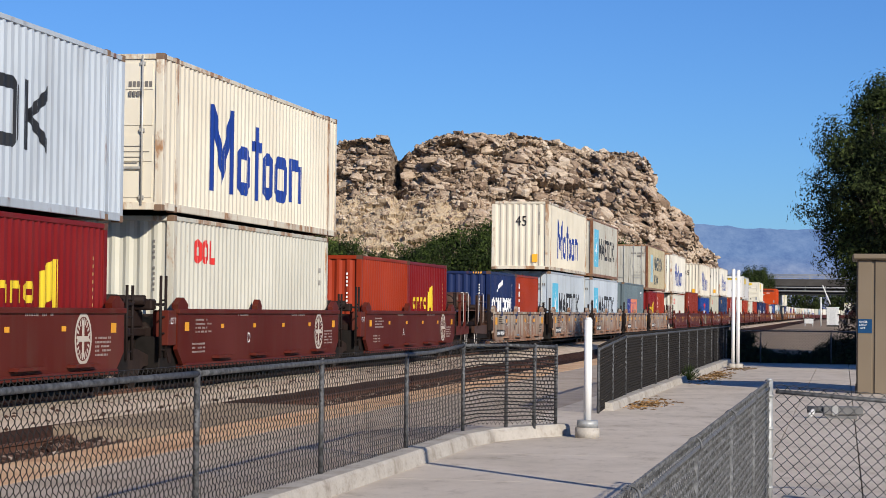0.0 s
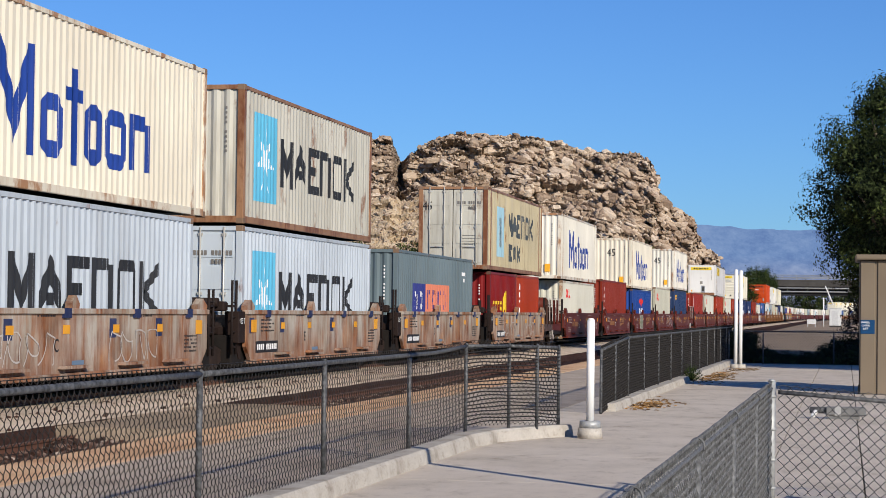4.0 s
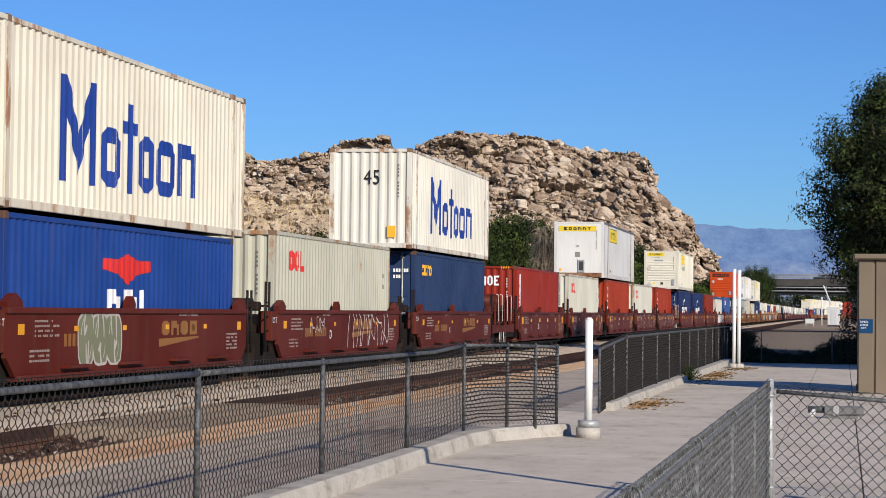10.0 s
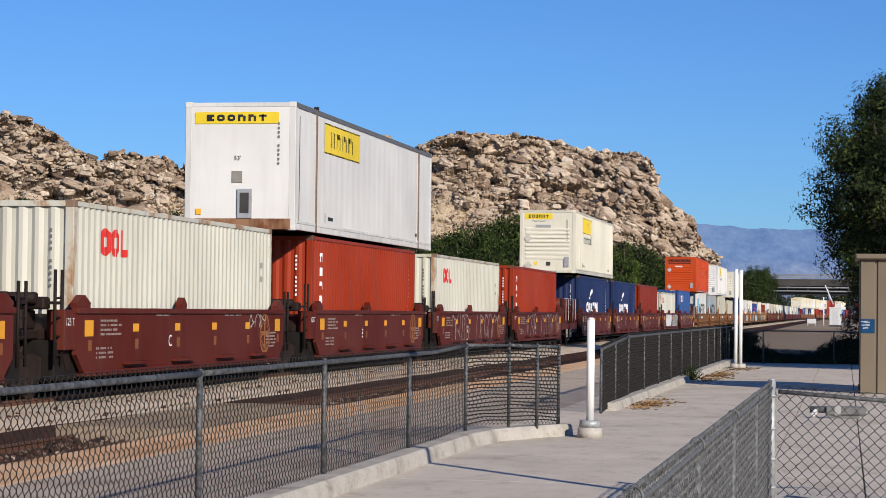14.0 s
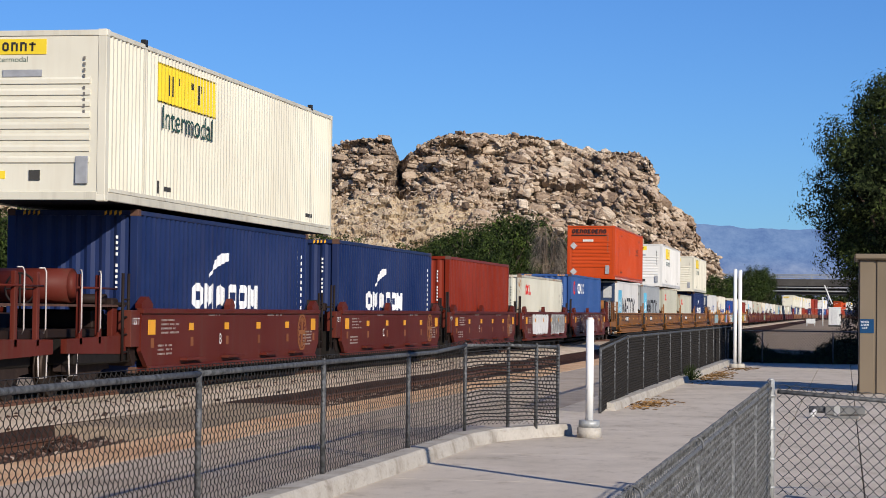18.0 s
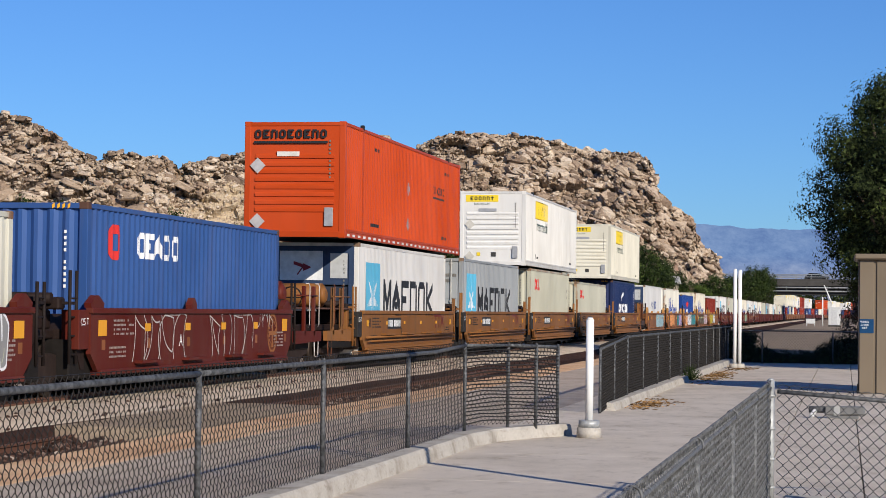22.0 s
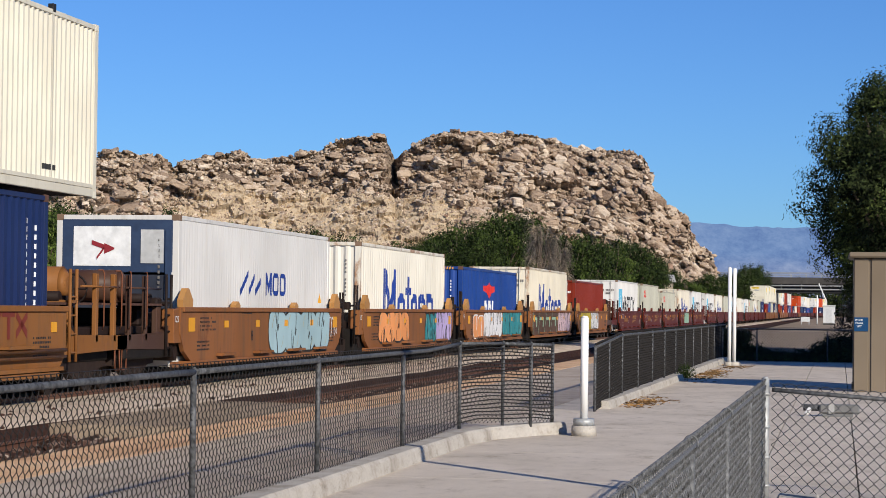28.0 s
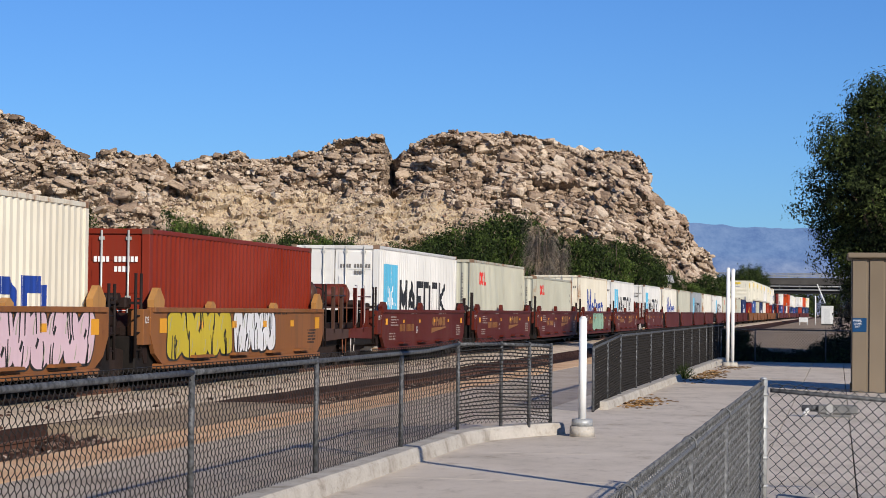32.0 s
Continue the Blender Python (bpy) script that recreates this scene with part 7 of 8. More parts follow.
        if detail:
            dark = plain("rail_dark", (0.014, 0.009, 0.008), 0.7) if col != "tan_well" else pm
            for k, y in enumerate((e + 0.42, e + 0.72)):
                part("ladder_post", tube((1.32, s * y, 0.55), (1.32, s * y, 2.05 if outer or s < 0 else 1.85), 0.03, n=6), dark, car)
            for z in (0.7, 1.0, 1.3, 1.6):
                part("rung", cached(("rung", s, col), lambda: mesh_of("rung", tube((1.32, s * (e + 0.42), 0), (1.32, s * (e + 0.72), 0), 0.017, n=5), dark)), dark, car).matrix_basis = pose(0, 0, z)
            part("cross_step", box(-1.3, 1.34, s * (e + 0.62) - 0.12, s * (e + 0.62) + 0.12, 1.5, 1.55), dark, car)
            bx = part("brake_gear", cached(("gear", col), lambda: mesh_of("brake_gear", gear_box(), plain("gear_dark", (0.018, 0.010, 0.008), 0.7))), None, car)
            bx.matrix_basis = pose(0, s * (e + 0.75), 0)
            if outer:
                # Rust and grey cars: darker paint here puts the end's shade into the colour.
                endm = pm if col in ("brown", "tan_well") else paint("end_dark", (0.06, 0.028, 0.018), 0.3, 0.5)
                iron = plain("grab_steel", (0.50, 0.46, 0.44), 0.5, 0.1) if col in ("brown", "grey_well") else paint("grab_rust", (0.16, 0.055, 0.025), 0.3, 0.4)
                for y in (8.2, 9.1):
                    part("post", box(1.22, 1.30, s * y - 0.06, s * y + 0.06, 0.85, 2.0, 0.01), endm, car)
                    bm = bmesh.new()
                    g = y + 0.16
                    sweep(bm, [(1.33, s * g, 1.05), (1.36, s * g, 1.12), (1.36, s * g, 2.0), (1.34, s * (g - 0.03), 2.06), (1.28, s * (g - 0.1), 2.06)], 0.013, 6)
                    part("grab_iron", bm, iron, car)
                part("walkway", box(-1.2, 1.24, min(s * 6.75, s * 9.6), max(s * 6.75, s * 9.6), 1.47, 1.51), plain("walkway_steel", (0.085, 0.045, 0.035), 0.7, var=0.4), car)
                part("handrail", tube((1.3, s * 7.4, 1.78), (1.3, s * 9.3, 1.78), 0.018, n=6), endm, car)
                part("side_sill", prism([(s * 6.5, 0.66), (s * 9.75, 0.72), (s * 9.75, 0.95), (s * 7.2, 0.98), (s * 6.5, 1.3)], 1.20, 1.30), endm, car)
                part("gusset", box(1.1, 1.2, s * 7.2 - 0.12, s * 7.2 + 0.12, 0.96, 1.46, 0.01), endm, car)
                bm = bmesh.new()
                sweep(bm, [(1.27, s * 9.2, 0.72), (1.27, s * 9.2, 0.36), (1.27, s * 9.56, 0.36), (1.27, s * 9.56, 0.72)], 0.016, 6)
                part("stirrup", bm, iron, car)
                bm = bmesh.new()
                sweep(bm, [(0.2 + 0.26 * math.cos(q * math.tau / 16), s * 9.0, 1.75 + 0.26 * math.sin(q * math.tau / 16)) for q in range(17)], 0.02, 6)
                add_tube(bm, (-0.05, s * 9.0, 1.75), (0.45, s * 9.0, 1.75), 0.015, n=5)
                add_tube(bm, (0.2, s * 9.0, 1.2), (0.2, s * 9.0, 2.0), 0.02, n=5)
                part("brake_wheel", bm, plain("rail_dark", (0.035, 0.024, 0.02), 0.7), car)
                bm = tube((-0.55, s * 8.05, 1.82), (0.75, s * 8.05, 1.82), 0.29, n=18)
                add_tube(bm, (0.75, s * 8.05, 1.82), (0.85, s * 8.05, 1.82), 0.29, 0.14, 18)
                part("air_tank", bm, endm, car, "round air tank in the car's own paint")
                part("coupler", box(-0.16, 0.16, min(s * 9.6, s * 10.3), max(s * 9.6, s * 10.3), 0.68, 0.98, 0.04), wheel_steel, car)
    if first:
        truck(car, -8.2, detail)
    truck(car, 8.2 if last else 7.75, detail)
    return car


def gear_box():
    bm = box(-0.5, 0.9, -0.3, 0.3, 1.1, 1.42, 0.03)
    add_box(bm, 0.4, 1.2, -0.14, 0.16, 1.42, 1.62, 0.03)
    add_tube(bm, (0.2, -0.2, 1.6), (1.1, -0.2, 1.6), 0.09, n=8)
    return bm


def stencil(k, material):
    bm = bmesh.new()
    rnd = random.Random(40 + k)

    def line(y, z, w, h):
        n = int(w / 0.07)
        for i in range(n):
            if rnd.random() < 0.86:
                add_box(bm, 1.42, 1.4235, y + i * 0.07, y + i * 0.07 + 0.045, z, z + h)
    for i in range(4):
        line(-5.3, 1.0 + 0.075 * i, 1.1 - 0.2 * (i % 2), 0.035)
    for i in range(3):
        line(-5.5, 0.62 + 0.075 * i, 0.9, 0.035)
    line(-2.4, 1.32, 0.8, 0.03)
    line(1.9, 1.32, 1.2, 0.04)
    for i in range(5):
        line(5.0, 0.66 + 0.07 * i, 0.8, 0.035)
    return mesh_of("stencil", bm, material)


def emblem(material):
    bm = bmesh.new()
    for k in range(40):
        a, b = k * math.tau / 40, (k + 1) * math.tau / 40
        for r0, r1 in ((0.36, 0.43), (0.24, 0.34)) if k % 2 else ((0.36, 0.43),):
            bm.faces.new([bm.verts.new((1.4235, math.cos(t) * r * 0.92, math.sin(t) * r)) for t, r in ((a, r0), (b, r0), (b, r1), (a, r1))])
    add_box(bm, 1.42, 1.424, -0.045, 0.045, -0.3, 0.3)
    add_box(bm, 1.42, 1.4245, -0.26, 0.26, -0.045, 0.045)
    bmesh.ops.recalc_face_normals(bm, faces=bm.faces)
    return mesh_of("round_emblem", bm, material)


def graffiti(car, y0, y1, z0, z1, fill, line, seed, letters=5, solid=True, backed=False):
    """Spray-painted tangle on a side plate: slanted strokes, outlines, highlights."""
    rnd = random.Random(seed)
    layers = {"fill": bmesh.new(), "line": bmesh.new(), "light": bmesh.new()}
    w = (y1 - y0) / letters

    def clip(y, z):
        return max(y0 - 0.1, min(y1 + 0.1, y)), max(z0, min(z1, z))

    def stroke(kind, pts, t0, t1, x):
        bm = layers[kind]
        prev = None
        for k, (y, z) in enumerate(pts):
            a, b = pts[max(0, k - 1)], pts[min(len(pts) - 1, k + 1)]
            d = Vector((b[0] - a[0], b[1] - a[1]))
            q = Vector((-d.y, d.x)).normalized() * (t0 + (t1 - t0) * k / (len(pts) - 1))
            cur = [bm.verts.new((x, *clip(y + q.x, z + q.y))), bm.verts.new((x, *clip(y - q.x, z - q.y)))]
            if prev:
                bm.faces.new((prev[0], cur[0], cur[1], prev[1]))
            prev = cur

    def bend(a, b, by):
        m = ((a[0] + b[0]) / 2 + by * (b[1] - a[1]), (a[1] + b[1]) / 2 - by * (b[0] - a[0]))
        return [(a[0] * (1 - t) ** 2 + 2 * m[0] * t * (1 - t) + b[0] * t * t, a[1] * (1 - t) ** 2 + 2 * m[1] * t * (1 - t) + b[1] * t * t) for t in [i / 7 for i in range(8)]]

    if backed:
        bm = bmesh.new()
        prev = None
        n = int((y1 - y0) / 0.12)
        for k in range(n + 1):
            y = y0 + (y1 - y0) * k / n
            edge = min(1.0, 4.0 * min(k, n - k) / n + 0.25)
            m, h = (z0 + z1) / 2, (z1 - z0) / 2 * edge
            lo, hi = m - h * (0.92 + 0.08 * noise.noise((y * 3, seed, 1))), m + h * (0.9 + 0.1 * noise.noise((y * 3, seed, 7)))
            cur = (bm.verts.new((1.4215, y, lo)), bm.verts.new((1.4215, y, hi)))
            if prev:
                bm.faces.new((prev[0], cur[0], cur[1], prev[1]))
            prev = cur
        part("graffiti_ground", bm, paint("spray_ground_" + fill[0], tuple(v * 0.8 for v in fill[1]), 0.15, 0.5, 0.6, grime=tuple(min(0.7, v * 1.7) for v in fill[1])), car)
    def bubble(kind, c, m, hw, hh, lean, seed2, x):
        """A fat letter-like blob, its outline bulging and pinched."""
        bm = layers[kind]
        pts = []
        for q in range(26):
            a = q * math.tau / 26
            ca, sa = math.cos(a), math.sin(a)
            y = math.copysign(abs(ca) ** 0.55, ca) * hw * (1 + 0.22 * noise.noise((ca * 1.3, sa * 1.3, seed2)))
            z = math.copysign(abs(sa) ** 0.6, sa) * hh * (1 + 0.10 * noise.noise((ca * 1.6, sa * 1.6, seed2 + 5)))
            pts.append(clip(c + y + lean * z, m + z))
        mid = bm.verts.new((x, c, m))
        vs = [bm.verts.new((x, *p)) for p in pts]
        for q in range(26):
            bm.faces.new((mid, vs[q], vs[(q + 1) % 26]))

    mid, hh = (z0 + z1) / 2, (z1 - z0) / 2
    for k in range(letters):
        c = y0 + (k + 0.5) * w
        lean = rnd.uniform(-0.22, 0.22)
        x = 1.4270 + 0.0008 * (k % 3)
        if solid:
            sd = seed * 3.1 + k * 1.7
            bubble("line", c, mid, w * 0.60, hh * 1.0, lean, sd, x)
            bubble("fill", c, mid, w * 0.60 - 0.045, hh - 0.05, lean, sd, x + 0.0025)
            for _ in range(3):
                up = rnd.random() < 0.5
                yy = c + rnd.uniform(-0.22, 0.22) * w
                a, b = (yy + lean * hh, z1 - 0.03), (yy + rnd.uniform(-0.1, 0.1) * w, mid + rnd.uniform(-0.1, 0.25) * hh)
                if not up:
                    a, b = (yy - lean * hh, z0 + 0.03), (yy + rnd.uniform(-0.1, 0.1) * w, mid - rnd.uniform(-0.1, 0.25) * hh)
                stroke("line", bend(a, b, rnd.uniform(-0.2, 0.2)), 0.035, 0.018, x + 0.004)
            yy, zz = c + rnd.uniform(-0.15, 0.15) * w, mid + rnd.uniform(-0.35, 0.35) * hh
            stroke("line", bend((yy - 0.05, zz - 0.07), (yy + 0.05, zz + 0.07), 0.1), 0.04, 0.04, x + 0.0045)
            stroke("light", bend((c - w * 0.36, mid + hh * 0.15), (c - w * 0.2, mid + hh * 0.72), -0.2), 0.022, 0.012, x + 0.005)
            stroke("light", bend((c + w * 0.22, mid - hh * 0.7), (c + w * 0.34, mid - hh * 0.2), 0.2), 0.016, 0.01, x + 0.005)
        else:
            ends = [(c + rnd.uniform(-0.5, 0.5) * w, z0 + (z1 - z0) * rnd.choice((0.04, 0.1, 0.45, 0.9, 0.97))) for _ in range(5)]
            ends[0] = (c - w * 0.4 + lean * w, z0 + 0.03)
            ends[1] = (c - w * 0.3 - lean * w, z1 - 0.03)
            ends[2] = (c + w * 0.42, z1 - rnd.uniform(0.02, 0.3))
            ends[3] = (c + w * 0.35, z0 + rnd.uniform(0.02, 0.2))
            for i in range(4):
                stroke("line", bend(ends[i], ends[i + 1], rnd.uniform(-0.6, 0.6)), 0.014, 0.014, x)
    if solid:
        tagged(part("graffiti_fill", layers["fill"], flat_mat("spray_" + fill[0], fill[1]), car, f"{fill[0].replace('_', ' ')} spray paint"), kind="stuff")
        tagged(part("graffiti_highlight", layers["light"], flat_mat("spray_light", tuple(min(0.8, v * 1.5 + 0.12) for v in fill[1])), car), kind="stuff")
    else:
        layers["fill"].free()
        layers["light"].free()
    tagged(part("graffiti_outline", layers["line"], flat_mat("spray_" + line[0], line[1]), car), kind="stuff")


def fret(car, y0, y1, z0, z1, color, ground):
    """A painted panel with square-cornered hooks in thick line."""
    part("graffiti_ground", box(1.42, 1.4215, y0, y1, z0, z1), flat_mat("spray_" + ground[0], ground[1]), car)
    bm = bmesh.new()
    w, h, t = (y1 - y0) / 4, z1 - z0, 0.055

    def slab(pts):
        bm.faces.new([bm.verts.new((1.4245, y, z)) for y, z in pts])
    for k in range(5):
        y = y0 + k * w + 0.06
        slab([(y - 0.5 * (k > 0), z0), (y - 0.5 * (k > 0) + t, z0), (y + t, z0 + h * 0.78), (y, z0 + h * 0.78)])
        slab([(y, z0 + h * 0.78), (y + t, z0 + h * 0.78), (y + t, z1), (y, z1)])
        if k < 4:
            slab([(y, z0 + h * 0.66), (y + w * 0.62, z0 + h * 0.66), (y + w * 0.62, z0 + h * 0.78), (y, z0 + h * 0.78)])
            slab([(y + w * 0.5, z0 + h * 0.34), (y + w * 0.62, z0 + h * 0.34), (y + w * 0.62, z0 + h * 0.66), (y + w * 0.5, z0 + h * 0.66)])
    part("graffiti_outline", bm, flat_mat("spray_" + color[0], color[1]), car, f"{color[0]} spray-painted square hooks")


CH = ("chalk", (0.46, 0.42, 0.39))
W_, K_, PU, TE, PK, SKY, YE, GN, OR_ = ("white", (0.75, 0.75, 0.76)), ("black", (0.02, 0.02, 0.02)), ("lilac", (0.45, 0.36, 0.62)), ("teal", (0.03, 0.25, 0.28)), ("pink", (0.62, 0.45, 0.5)), ("pale_blue", (0.33, 0.48, 0.52)), ("yellow", (0.52, 0.40, 0.03)), ("mint", (0.30, 0.48, 0.34)), ("orange", (0.75, 0.30, 0.10))

F20, F40, F45, F53 = 6.06, 12.19, 13.72, 16.15
STD, HC = 2.59, 2.90
N45 = (("45", 0.60, 0.05, 2.04, black_flat),)
N45L = (("45", 0.42, -0.9, 2.2, black_flat),)


def make(kind):
    """Kinds of containers seen on the train."""
    k = {
        "star_pale45": ("pale_blue", F45, HC, 2.44, "door", "star_word", ()), "star_pale": ("pale_blue", F40, HC, 2.44, "door", "star_word", ()),
        "star_rust": ("grey_rust", F40, HC, 2.44, "corr", "star_word", ()), "star_old45": ("old_cream", F45, HC, 2.44, "door", "star_old", N45L),
        "star_grey": ("mid_grey", F40, HC, 2.44, "door", "star_word", ()), "star_white": ("pure_white", F40, HC, 2.44, "reefer", "star_word", ()), "star_white_door": ("pure_white", F40, HC, 2.44, "door", "star_word", ()),
        "blue45": ("cream", F45, HC, 2.44, "corr", "blue_word", N45), "blue45_door": ("cream", F45, HC, 2.44, "door", "blue_word", ()), "blue45_white": ("white", F45, HC, 2.44, "corr", "blue_word", N45),
        "blue40": ("white", F40, HC, 2.44, "corr", "blue_word", ()), "blue40_cream": ("cream", F40, HC, 2.44, "door", "blue_word", ()),
        "red_pale": ("pale_grey", F40, STD, 2.44, "corr", "red_word", ()), "red_pale_hc": ("pale_grey", F40, HC, 2.44, "corr", "red_word", ()), "red_light": ("light_grey", F40, STD, 2.44, "corr", "red_word", ()), "red_light_hc": ("light_grey", F40, HC, 2.44, "corr", "red_word", ()),
        "brown_hc": ("red_brown", F40, HC, 2.44, "corr", "white_column", ()), "brown_plain": ("dark_red", F40, HC, 2.44, "corr", "", ()), "brown_std": ("dark_red", F40, STD, 2.44, "door", "", ()), "brown_old": ("dark_red", F40, HC, 2.44, "corr", "white_column", ()),
        "brown20": ("red_brown", F20, STD, 2.44, "corr", "", ()), "brown20_col": ("red_brown", F20, STD, 2.44, "corr", "white_column", ()), "crimson20": ("crimson", F20, STD, 2.44, "corr", "yellow_word", ()), "crimson40": ("crimson", F40, STD, 2.44, "corr", "yellow_word", ()),
        "navy20": ("navy", F20, STD, 2.44, "corr", "white_band_short", ()), "navy_hc": ("navy", F40, HC, 2.44, "corr", "white_band", ()), "red_strip": ("bright_red", F40, HC, 2.44, "corr", "side_panel_red", ()),
        "eagle": ("blue", F40, STD, 2.44, "corr", "eagle", ()), "slate": ("slate", F40, HC, 2.44, "door", "yellow_small", ()), "steel_blue": ("steel_blue", F40, HC, 2.44, "corr", "white_small", ()),
        "two_tone": ("blue_grey", F40, HC, 2.44, "corr", "two_tone", ()), "plate53": ("pure_white", F53, HC, 2.59, "flat", "plate_yellow", ()), "plate53_rib": ("ivory", F53, HC, 2.59, "ribs", "plate_yellow", ()), "plate53_white": ("pure_white", F53, HC, 2.59, "ribs", "plate_yellow", ()),
        "orange53": ("orange", F53, HC, 2.59, "ribs", "dark_word", ()), "mark_white": ("pure_white", F40, HC, 2.44, "reefer", "blue_mark", ()), "grey_plain": ("pale_grey", F40, HC, 2.44, "corr", "", ()), "white_plain": ("white", F40, HC, 2.44, "corr", "", ()),
    }[kind]
    col, L, H, W, end, brand, words = k
    return container(kind, col, L, H, W, end, brand, words, "dark" if col in ("navy", "slate", "red_brown", "dark_red", "crimson", "bright_red", "blue", "steel_blue", "orange") else "steel"), L, H


# one row per car unit: car colour, emblem style, its lower loads, its upper load
TRAIN = [
    ("brown", 1, ["brown_hc"], None), ("brown", 1, ["crimson20", "brown20"], None),
    ("brown", 1, ["brown20", "crimson20"], "star_pale45"), ("brown", 1, ["red_light_hc"], "blue45_door"), ("brown", 1, ["brown20", "crimson20"], None),
    ("grey_well", 0, ["navy20", "brown20_col"], None), ("grey_well", 0, ["star_pale"], "blue45"), ("grey_well", 0, ["star_pale"], "star_rust"), ("grey_well", 0, ["two_tone"], None), ("grey_well", 0, ["crimson20", "brown20_col"], "star_old45"),
    ("brown", 3, ["red_light"], "blue45_white"), ("brown", 3, ["brown_old"], None), ("brown", 3, ["eagle"], "blue45"), ("brown", 3, ["red_pale_hc"], None), ("brown", 3, ["slate"], "blue45_white"),
    ("brown", 2, ["red_strip"], None), ("brown", 2, ["red_light_hc"], None), ("brown", 2, ["brown_hc"], "plate53"), ("brown", 2, ["red_light_hc"], None), ("brown", 2, ["brown_hc"], None),
    ("brown", 2, ["navy_hc"], "plate53_rib"), ("brown", 2, ["navy_hc"], None), ("brown", 2, ["brown_plain"], None), ("brown", 2, ["red_light"], None), ("brown", 2, ["steel_blue"], None),
    ("tan_well", 0, ["star_white"], "orange53"), ("tan_well", 0, ["star_grey"], None), ("tan_well", 0, ["red_pale_hc"], "plate53_white"), ("tan_well", 0, ["red_pale"], None), ("tan_well", 0, ["navy_hc"], "plate53_rib"),
    ("rust_well", 0, ["mark_white"], None), ("rust_well", 0, ["blue40"], None), ("rust_well", 0, ["eagle"], None), ("rust_well", 0, ["blue40_cream"], None), ("rust_well", 0, ["brown_std"], None),
    ("brown", 3, ["star_white_door"], None), ("brown", 3, ["red_pale_hc"], None), ("brown", 3, ["red_pale"], None), ("brown", 3, ["blue40_cream"], None), ("brown", 3, ["star_white_door"], None),
    ("brown", 0, ["star_white_door"], None), ("brown", 0, ["blue40"], None), ("brown", 0, ["grey_plain"], None), ("brown", 0, ["star_grey"], None), ("brown", 0, ["white_plain"], None),
    ("brown", 0, ["star_white_door"], None), ("brown", 0, ["red_pale_hc"], None), ("brown", 0, ["blue40"], None), ("brown", 0, ["grey_plain"], None), ("brown", 0, ["navy_hc"], None),
    ("rust_well", 0, ["crimson40"], "plate53_rib"), ("rust_well", 0, ["steel_blue"], "plate53_rib"), ("rust_well", 0, ["grey_plain"], "plate53_rib"), ("rust_well", 0, ["navy_hc"], "plate53_rib"), ("rust_well", 0, ["white_plain"], "plate53_white"),
    ("rust_well", 0, ["brown_hc"], "plate53_rib"), ("rust_well", 0, ["crimson40"], "plate53_white"), ("rust_well", 0, ["navy_hc"], "blue45"), ("rust_well", 0, ["brown_hc"], "brown_hc"), ("rust_well", 0, ["brown_hc"], "brown_plain"),
    ("brown", 0, ["navy_hc"], None), ("brown", 0, ["steel_blue"], "plate53_white"), ("brown", 0, ["brown_hc"], None), ("brown", 0, ["navy_hc"], None), ("brown", 0, ["white_plain"], None),
    ("rust_well", 0, ["brown_hc"], "orange53"), ("brown", 0, ["slate"], None), ("brown", 0, ["navy_hc"], "plate53_white"), ("brown", 0, ["eagle"], "white_plain"), ("brown", 0, ["slate"], None),
    ("brown", 0, ["brown_hc"], "plate53_white"), ("brown", 0, ["navy_hc"], "orange53"), ("brown", 0, ["slate"], "plate53_rib")]
# middles of the units at the start of the clip, in metres along the track
START = [-2.6, 13.0, 28.65, 44.5, 60.4, 81.0, 96.9, 112.5, 128.2, 144.0, 163.6, 179.4, 195.1, 210.5, 226.3, 246.0, 261.5, 277.3, 292.7, 308.2, 328.3, 343.5, 358.7, 373.9, 389.3,
         409.4, 424.7, 440.0, 455.2, 470.9, 489.9, 505.5, 520.9, 536.4, 551.8, 571.5, 587.0, 602.5, 618.1, 633.7]
while len(START) < len(TRAIN):
    START.append(START[-1] + (19.8 if len(START) % 5 == 0 else 15.5))
SPEED = 15.888
BEND, RADIUS = 550.0, 2200.0


def along_track(s, z):
    """Pose on the main track, s metres on: straight, then a wide bend to the right."""
    g = max(0.0, s - BEND)
    return pose(g * g / (2 * RADIUS), s, z, 0, 0, -math.degrees(g / RADIUS))


MOVING = []


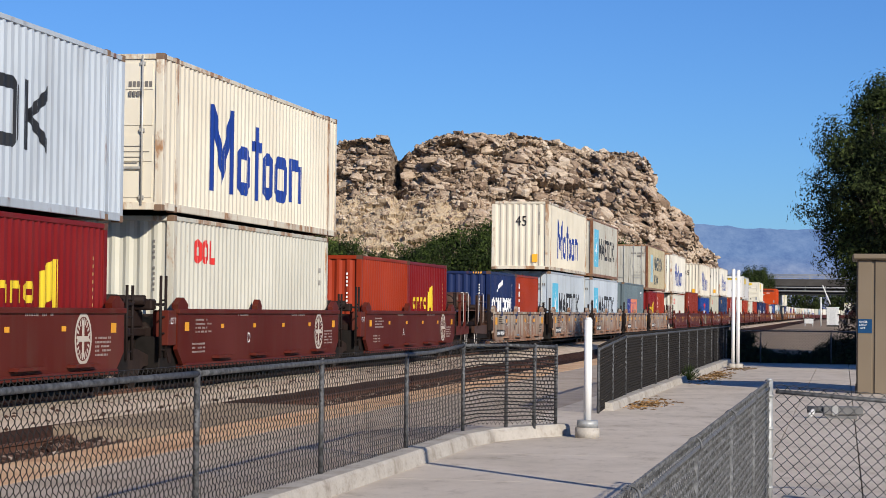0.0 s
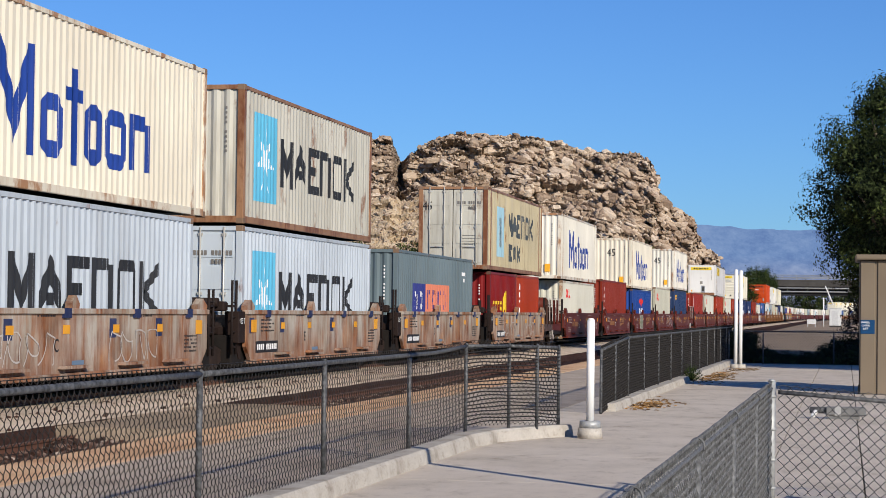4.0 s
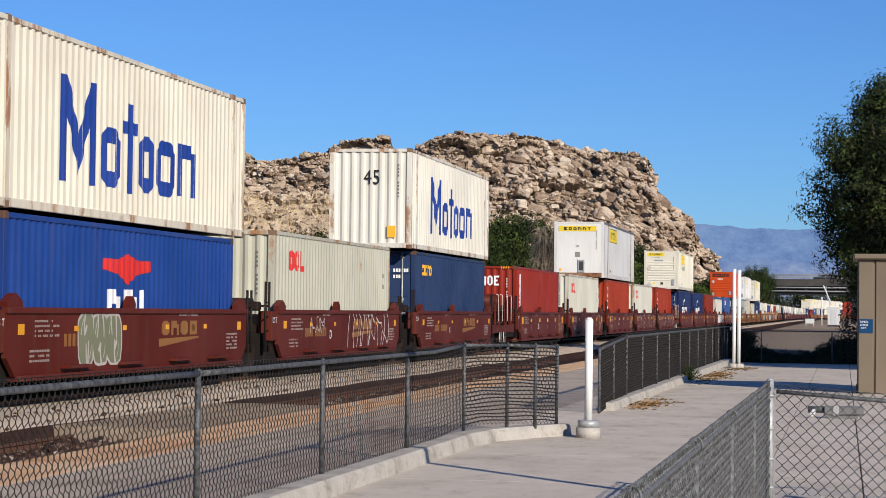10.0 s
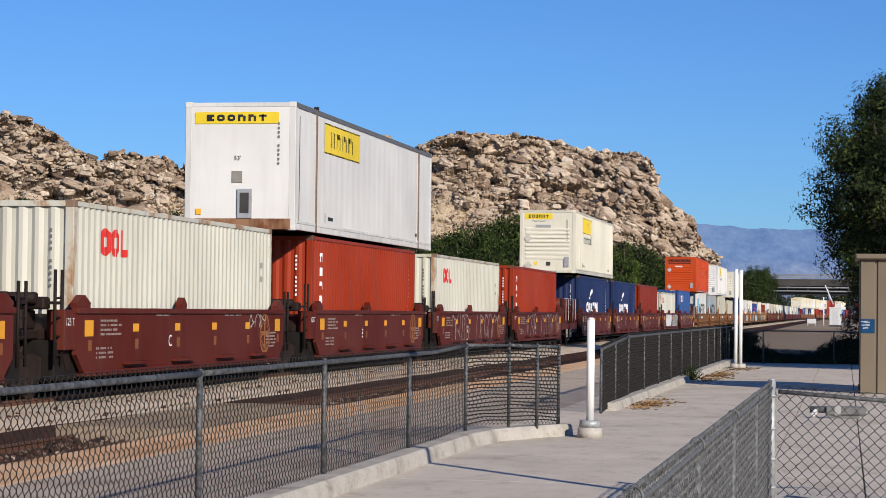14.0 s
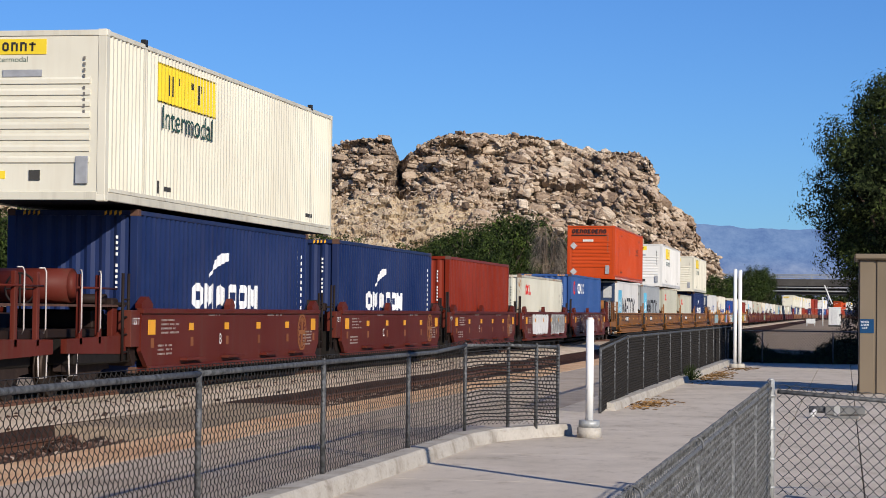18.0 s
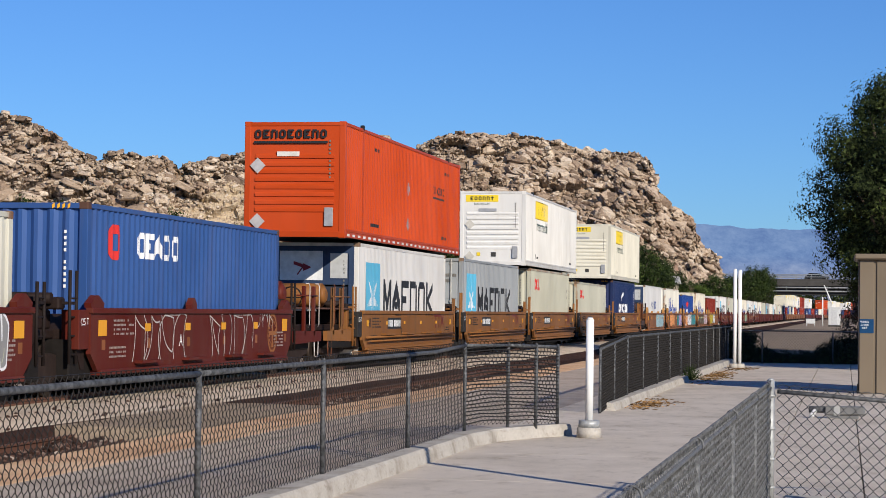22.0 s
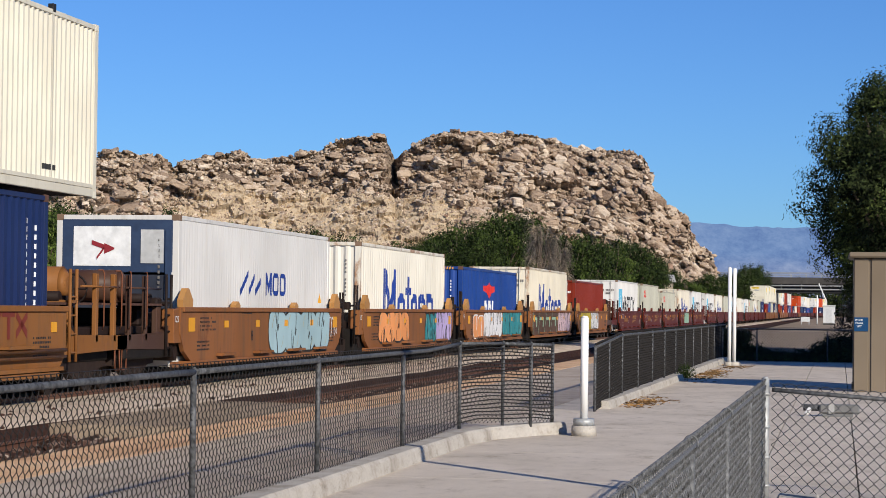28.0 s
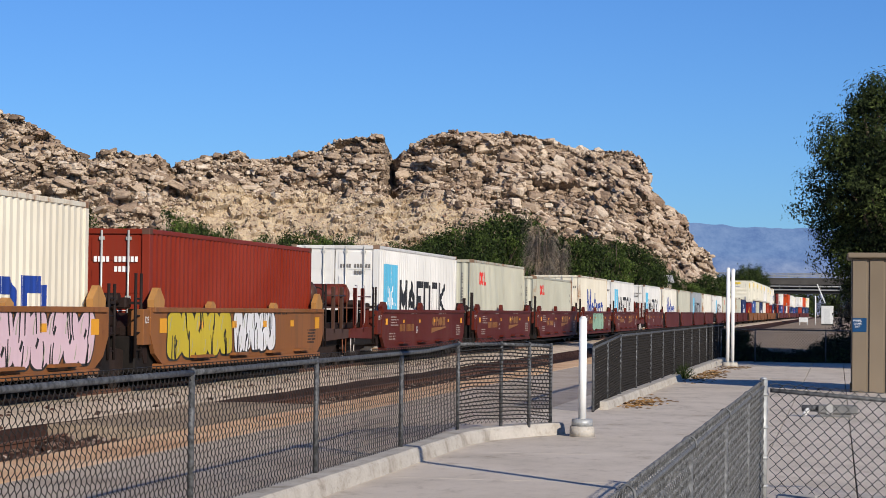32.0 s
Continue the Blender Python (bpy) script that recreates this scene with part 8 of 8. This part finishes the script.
def build_train():
    for i, (col, style, low, up) in enumerate(TRAIN):
        detail = i < 41
        car = well_car(col, i % 5 == 0 and i > 0, i % 5 == 4, detail, i, "BCEDA"[i % 5] if detail else "", style)
        MOVING.append((car, START[i], 0.0))
        z = 0.30
        top = 0.0
        if len(low) == 2:
            for s, kind in zip((-1, 1), low):
                c, L, H = make(kind)
                MOVING.append((c, START[i] + s * (L / 2 + 0.035), z))
                top = H
        else:
            c, L, H = make(low[0])
            MOVING.append((c, START[i], z))
            top = H
        if up:
            c, L, H = make(up)
            MOVING.append((c, START[i], z + top + 0.04))
        # spray paint on the plates
        if i == 30:
            graffiti(car, -0.2, 5.2, 0.44, 1.44, SKY, K_, 3, 4, backed=True)
            graffiti(car, 5.2, 6.1, 0.75, 1.25, W_, W_, 4, 3, False)
        if i == 31:
            graffiti(car, -4.6, -0.6, 0.5, 1.40, OR_, K_, 5, 4)
            graffiti(car, 1.9, 3.6, 0.46, 1.36, TE, K_, 6, 3)
            graffiti(car, 3.6, 6.2, 0.46, 1.43, PU, K_, 7, 4)
        if i == 32:
            graffiti(car, -2.8, 1.2, 0.46, 1.43, W_, K_, 8, 5)
            graffiti(car, -5.0, -3.0, 0.46, 1.3, OR_, W_, 90, 2)
            graffiti(car, 1.4, 6.0, 0.46, 1.43, TE, K_, 9, 4, backed=True)
        if i == 33:
            fret(car, -6.3, 1.4, 0.46, 1.36, GN, ("umber", (0.085, 0.042, 0.02)))
            graffiti(car, 1.6, 5.8, 0.46, 1.43, PK, K_, 11, 6)
        if i == 34:
            graffiti(car, -5.6, -1.4, 0.46, 1.43, YE, K_, 12, 5)
            graffiti(car, -1.2, 2.0, 0.5, 1.43, W_, K_, 13, 5)
        if i == 23:
            graffiti(car, -4.2, 0.2, 0.55, 1.4, W_, W_, 14, 6)
            graffiti(car, 1.2, 5.4, 0.5, 1.4, ("grey", (0.25, 0.25, 0.25)), W_, 15, 6)
        if i in (16, 18, 19, 24):
            if i != 16:
                graffiti(car, -4.4, -1.2, 0.5, 1.36, CH, CH, 16 + i, 4, False)
                graffiti(car, 0.2, 3.4, 0.5, 1.36, CH, CH, 46 + i, 4, False)
            graffiti(car, 3.7, 4.9, 1.05, 1.38, CH, CH, 76 + i, 3, False)
        if i == 13:
            graffiti(car, 0.2, 5.0, 0.5, 1.42, W_, W_, 60, 6, False)
            graffiti(car, -3.6, -2.2, 0.9, 1.3, CH, CH, 63, 3, False)
        if i == 12:
            graffiti(car, -3.4, -1.4, 0.5, 1.4, ("sage", (0.17, 0.18, 0.11)), CH, 61, 3)
        if i in (5, 6, 9):
            graffiti(car, -4.4, -1.6, 0.55, 1.1, CH, CH, 80 + i, 4, False)
            graffiti(car, 0.8, 3.4, 0.55, 1.1, CH, CH, 70 + i, 4, False)
        if i == 38:
            graffiti(car, -2.4, 2.4, 0.45, 1.43, GN, K_, 62, 3)


build_train()


def motions():
    for ob, s, z in MOVING:
        times = [0.0, 16.0, 32.0] if s < BEND else sorted({0.0, 32.0} | {2.0 * k for k in range(16) if s - SPEED * 2.0 * k > BEND - 40.0})
        walk(ob, [(t, along_track(s - SPEED * t, z)) for t in times])
    for ob, t, x, way, lane in CARS:
        rows = []
        for k in (0.0, 16.0, 32.0):
            rows.append((k, pose(x + way * 10.0 * (k - t), 425.0 + lane, 8.0, 0, 0, 0 if way > 0 else 180)))
        walk(ob, rows)


motions()
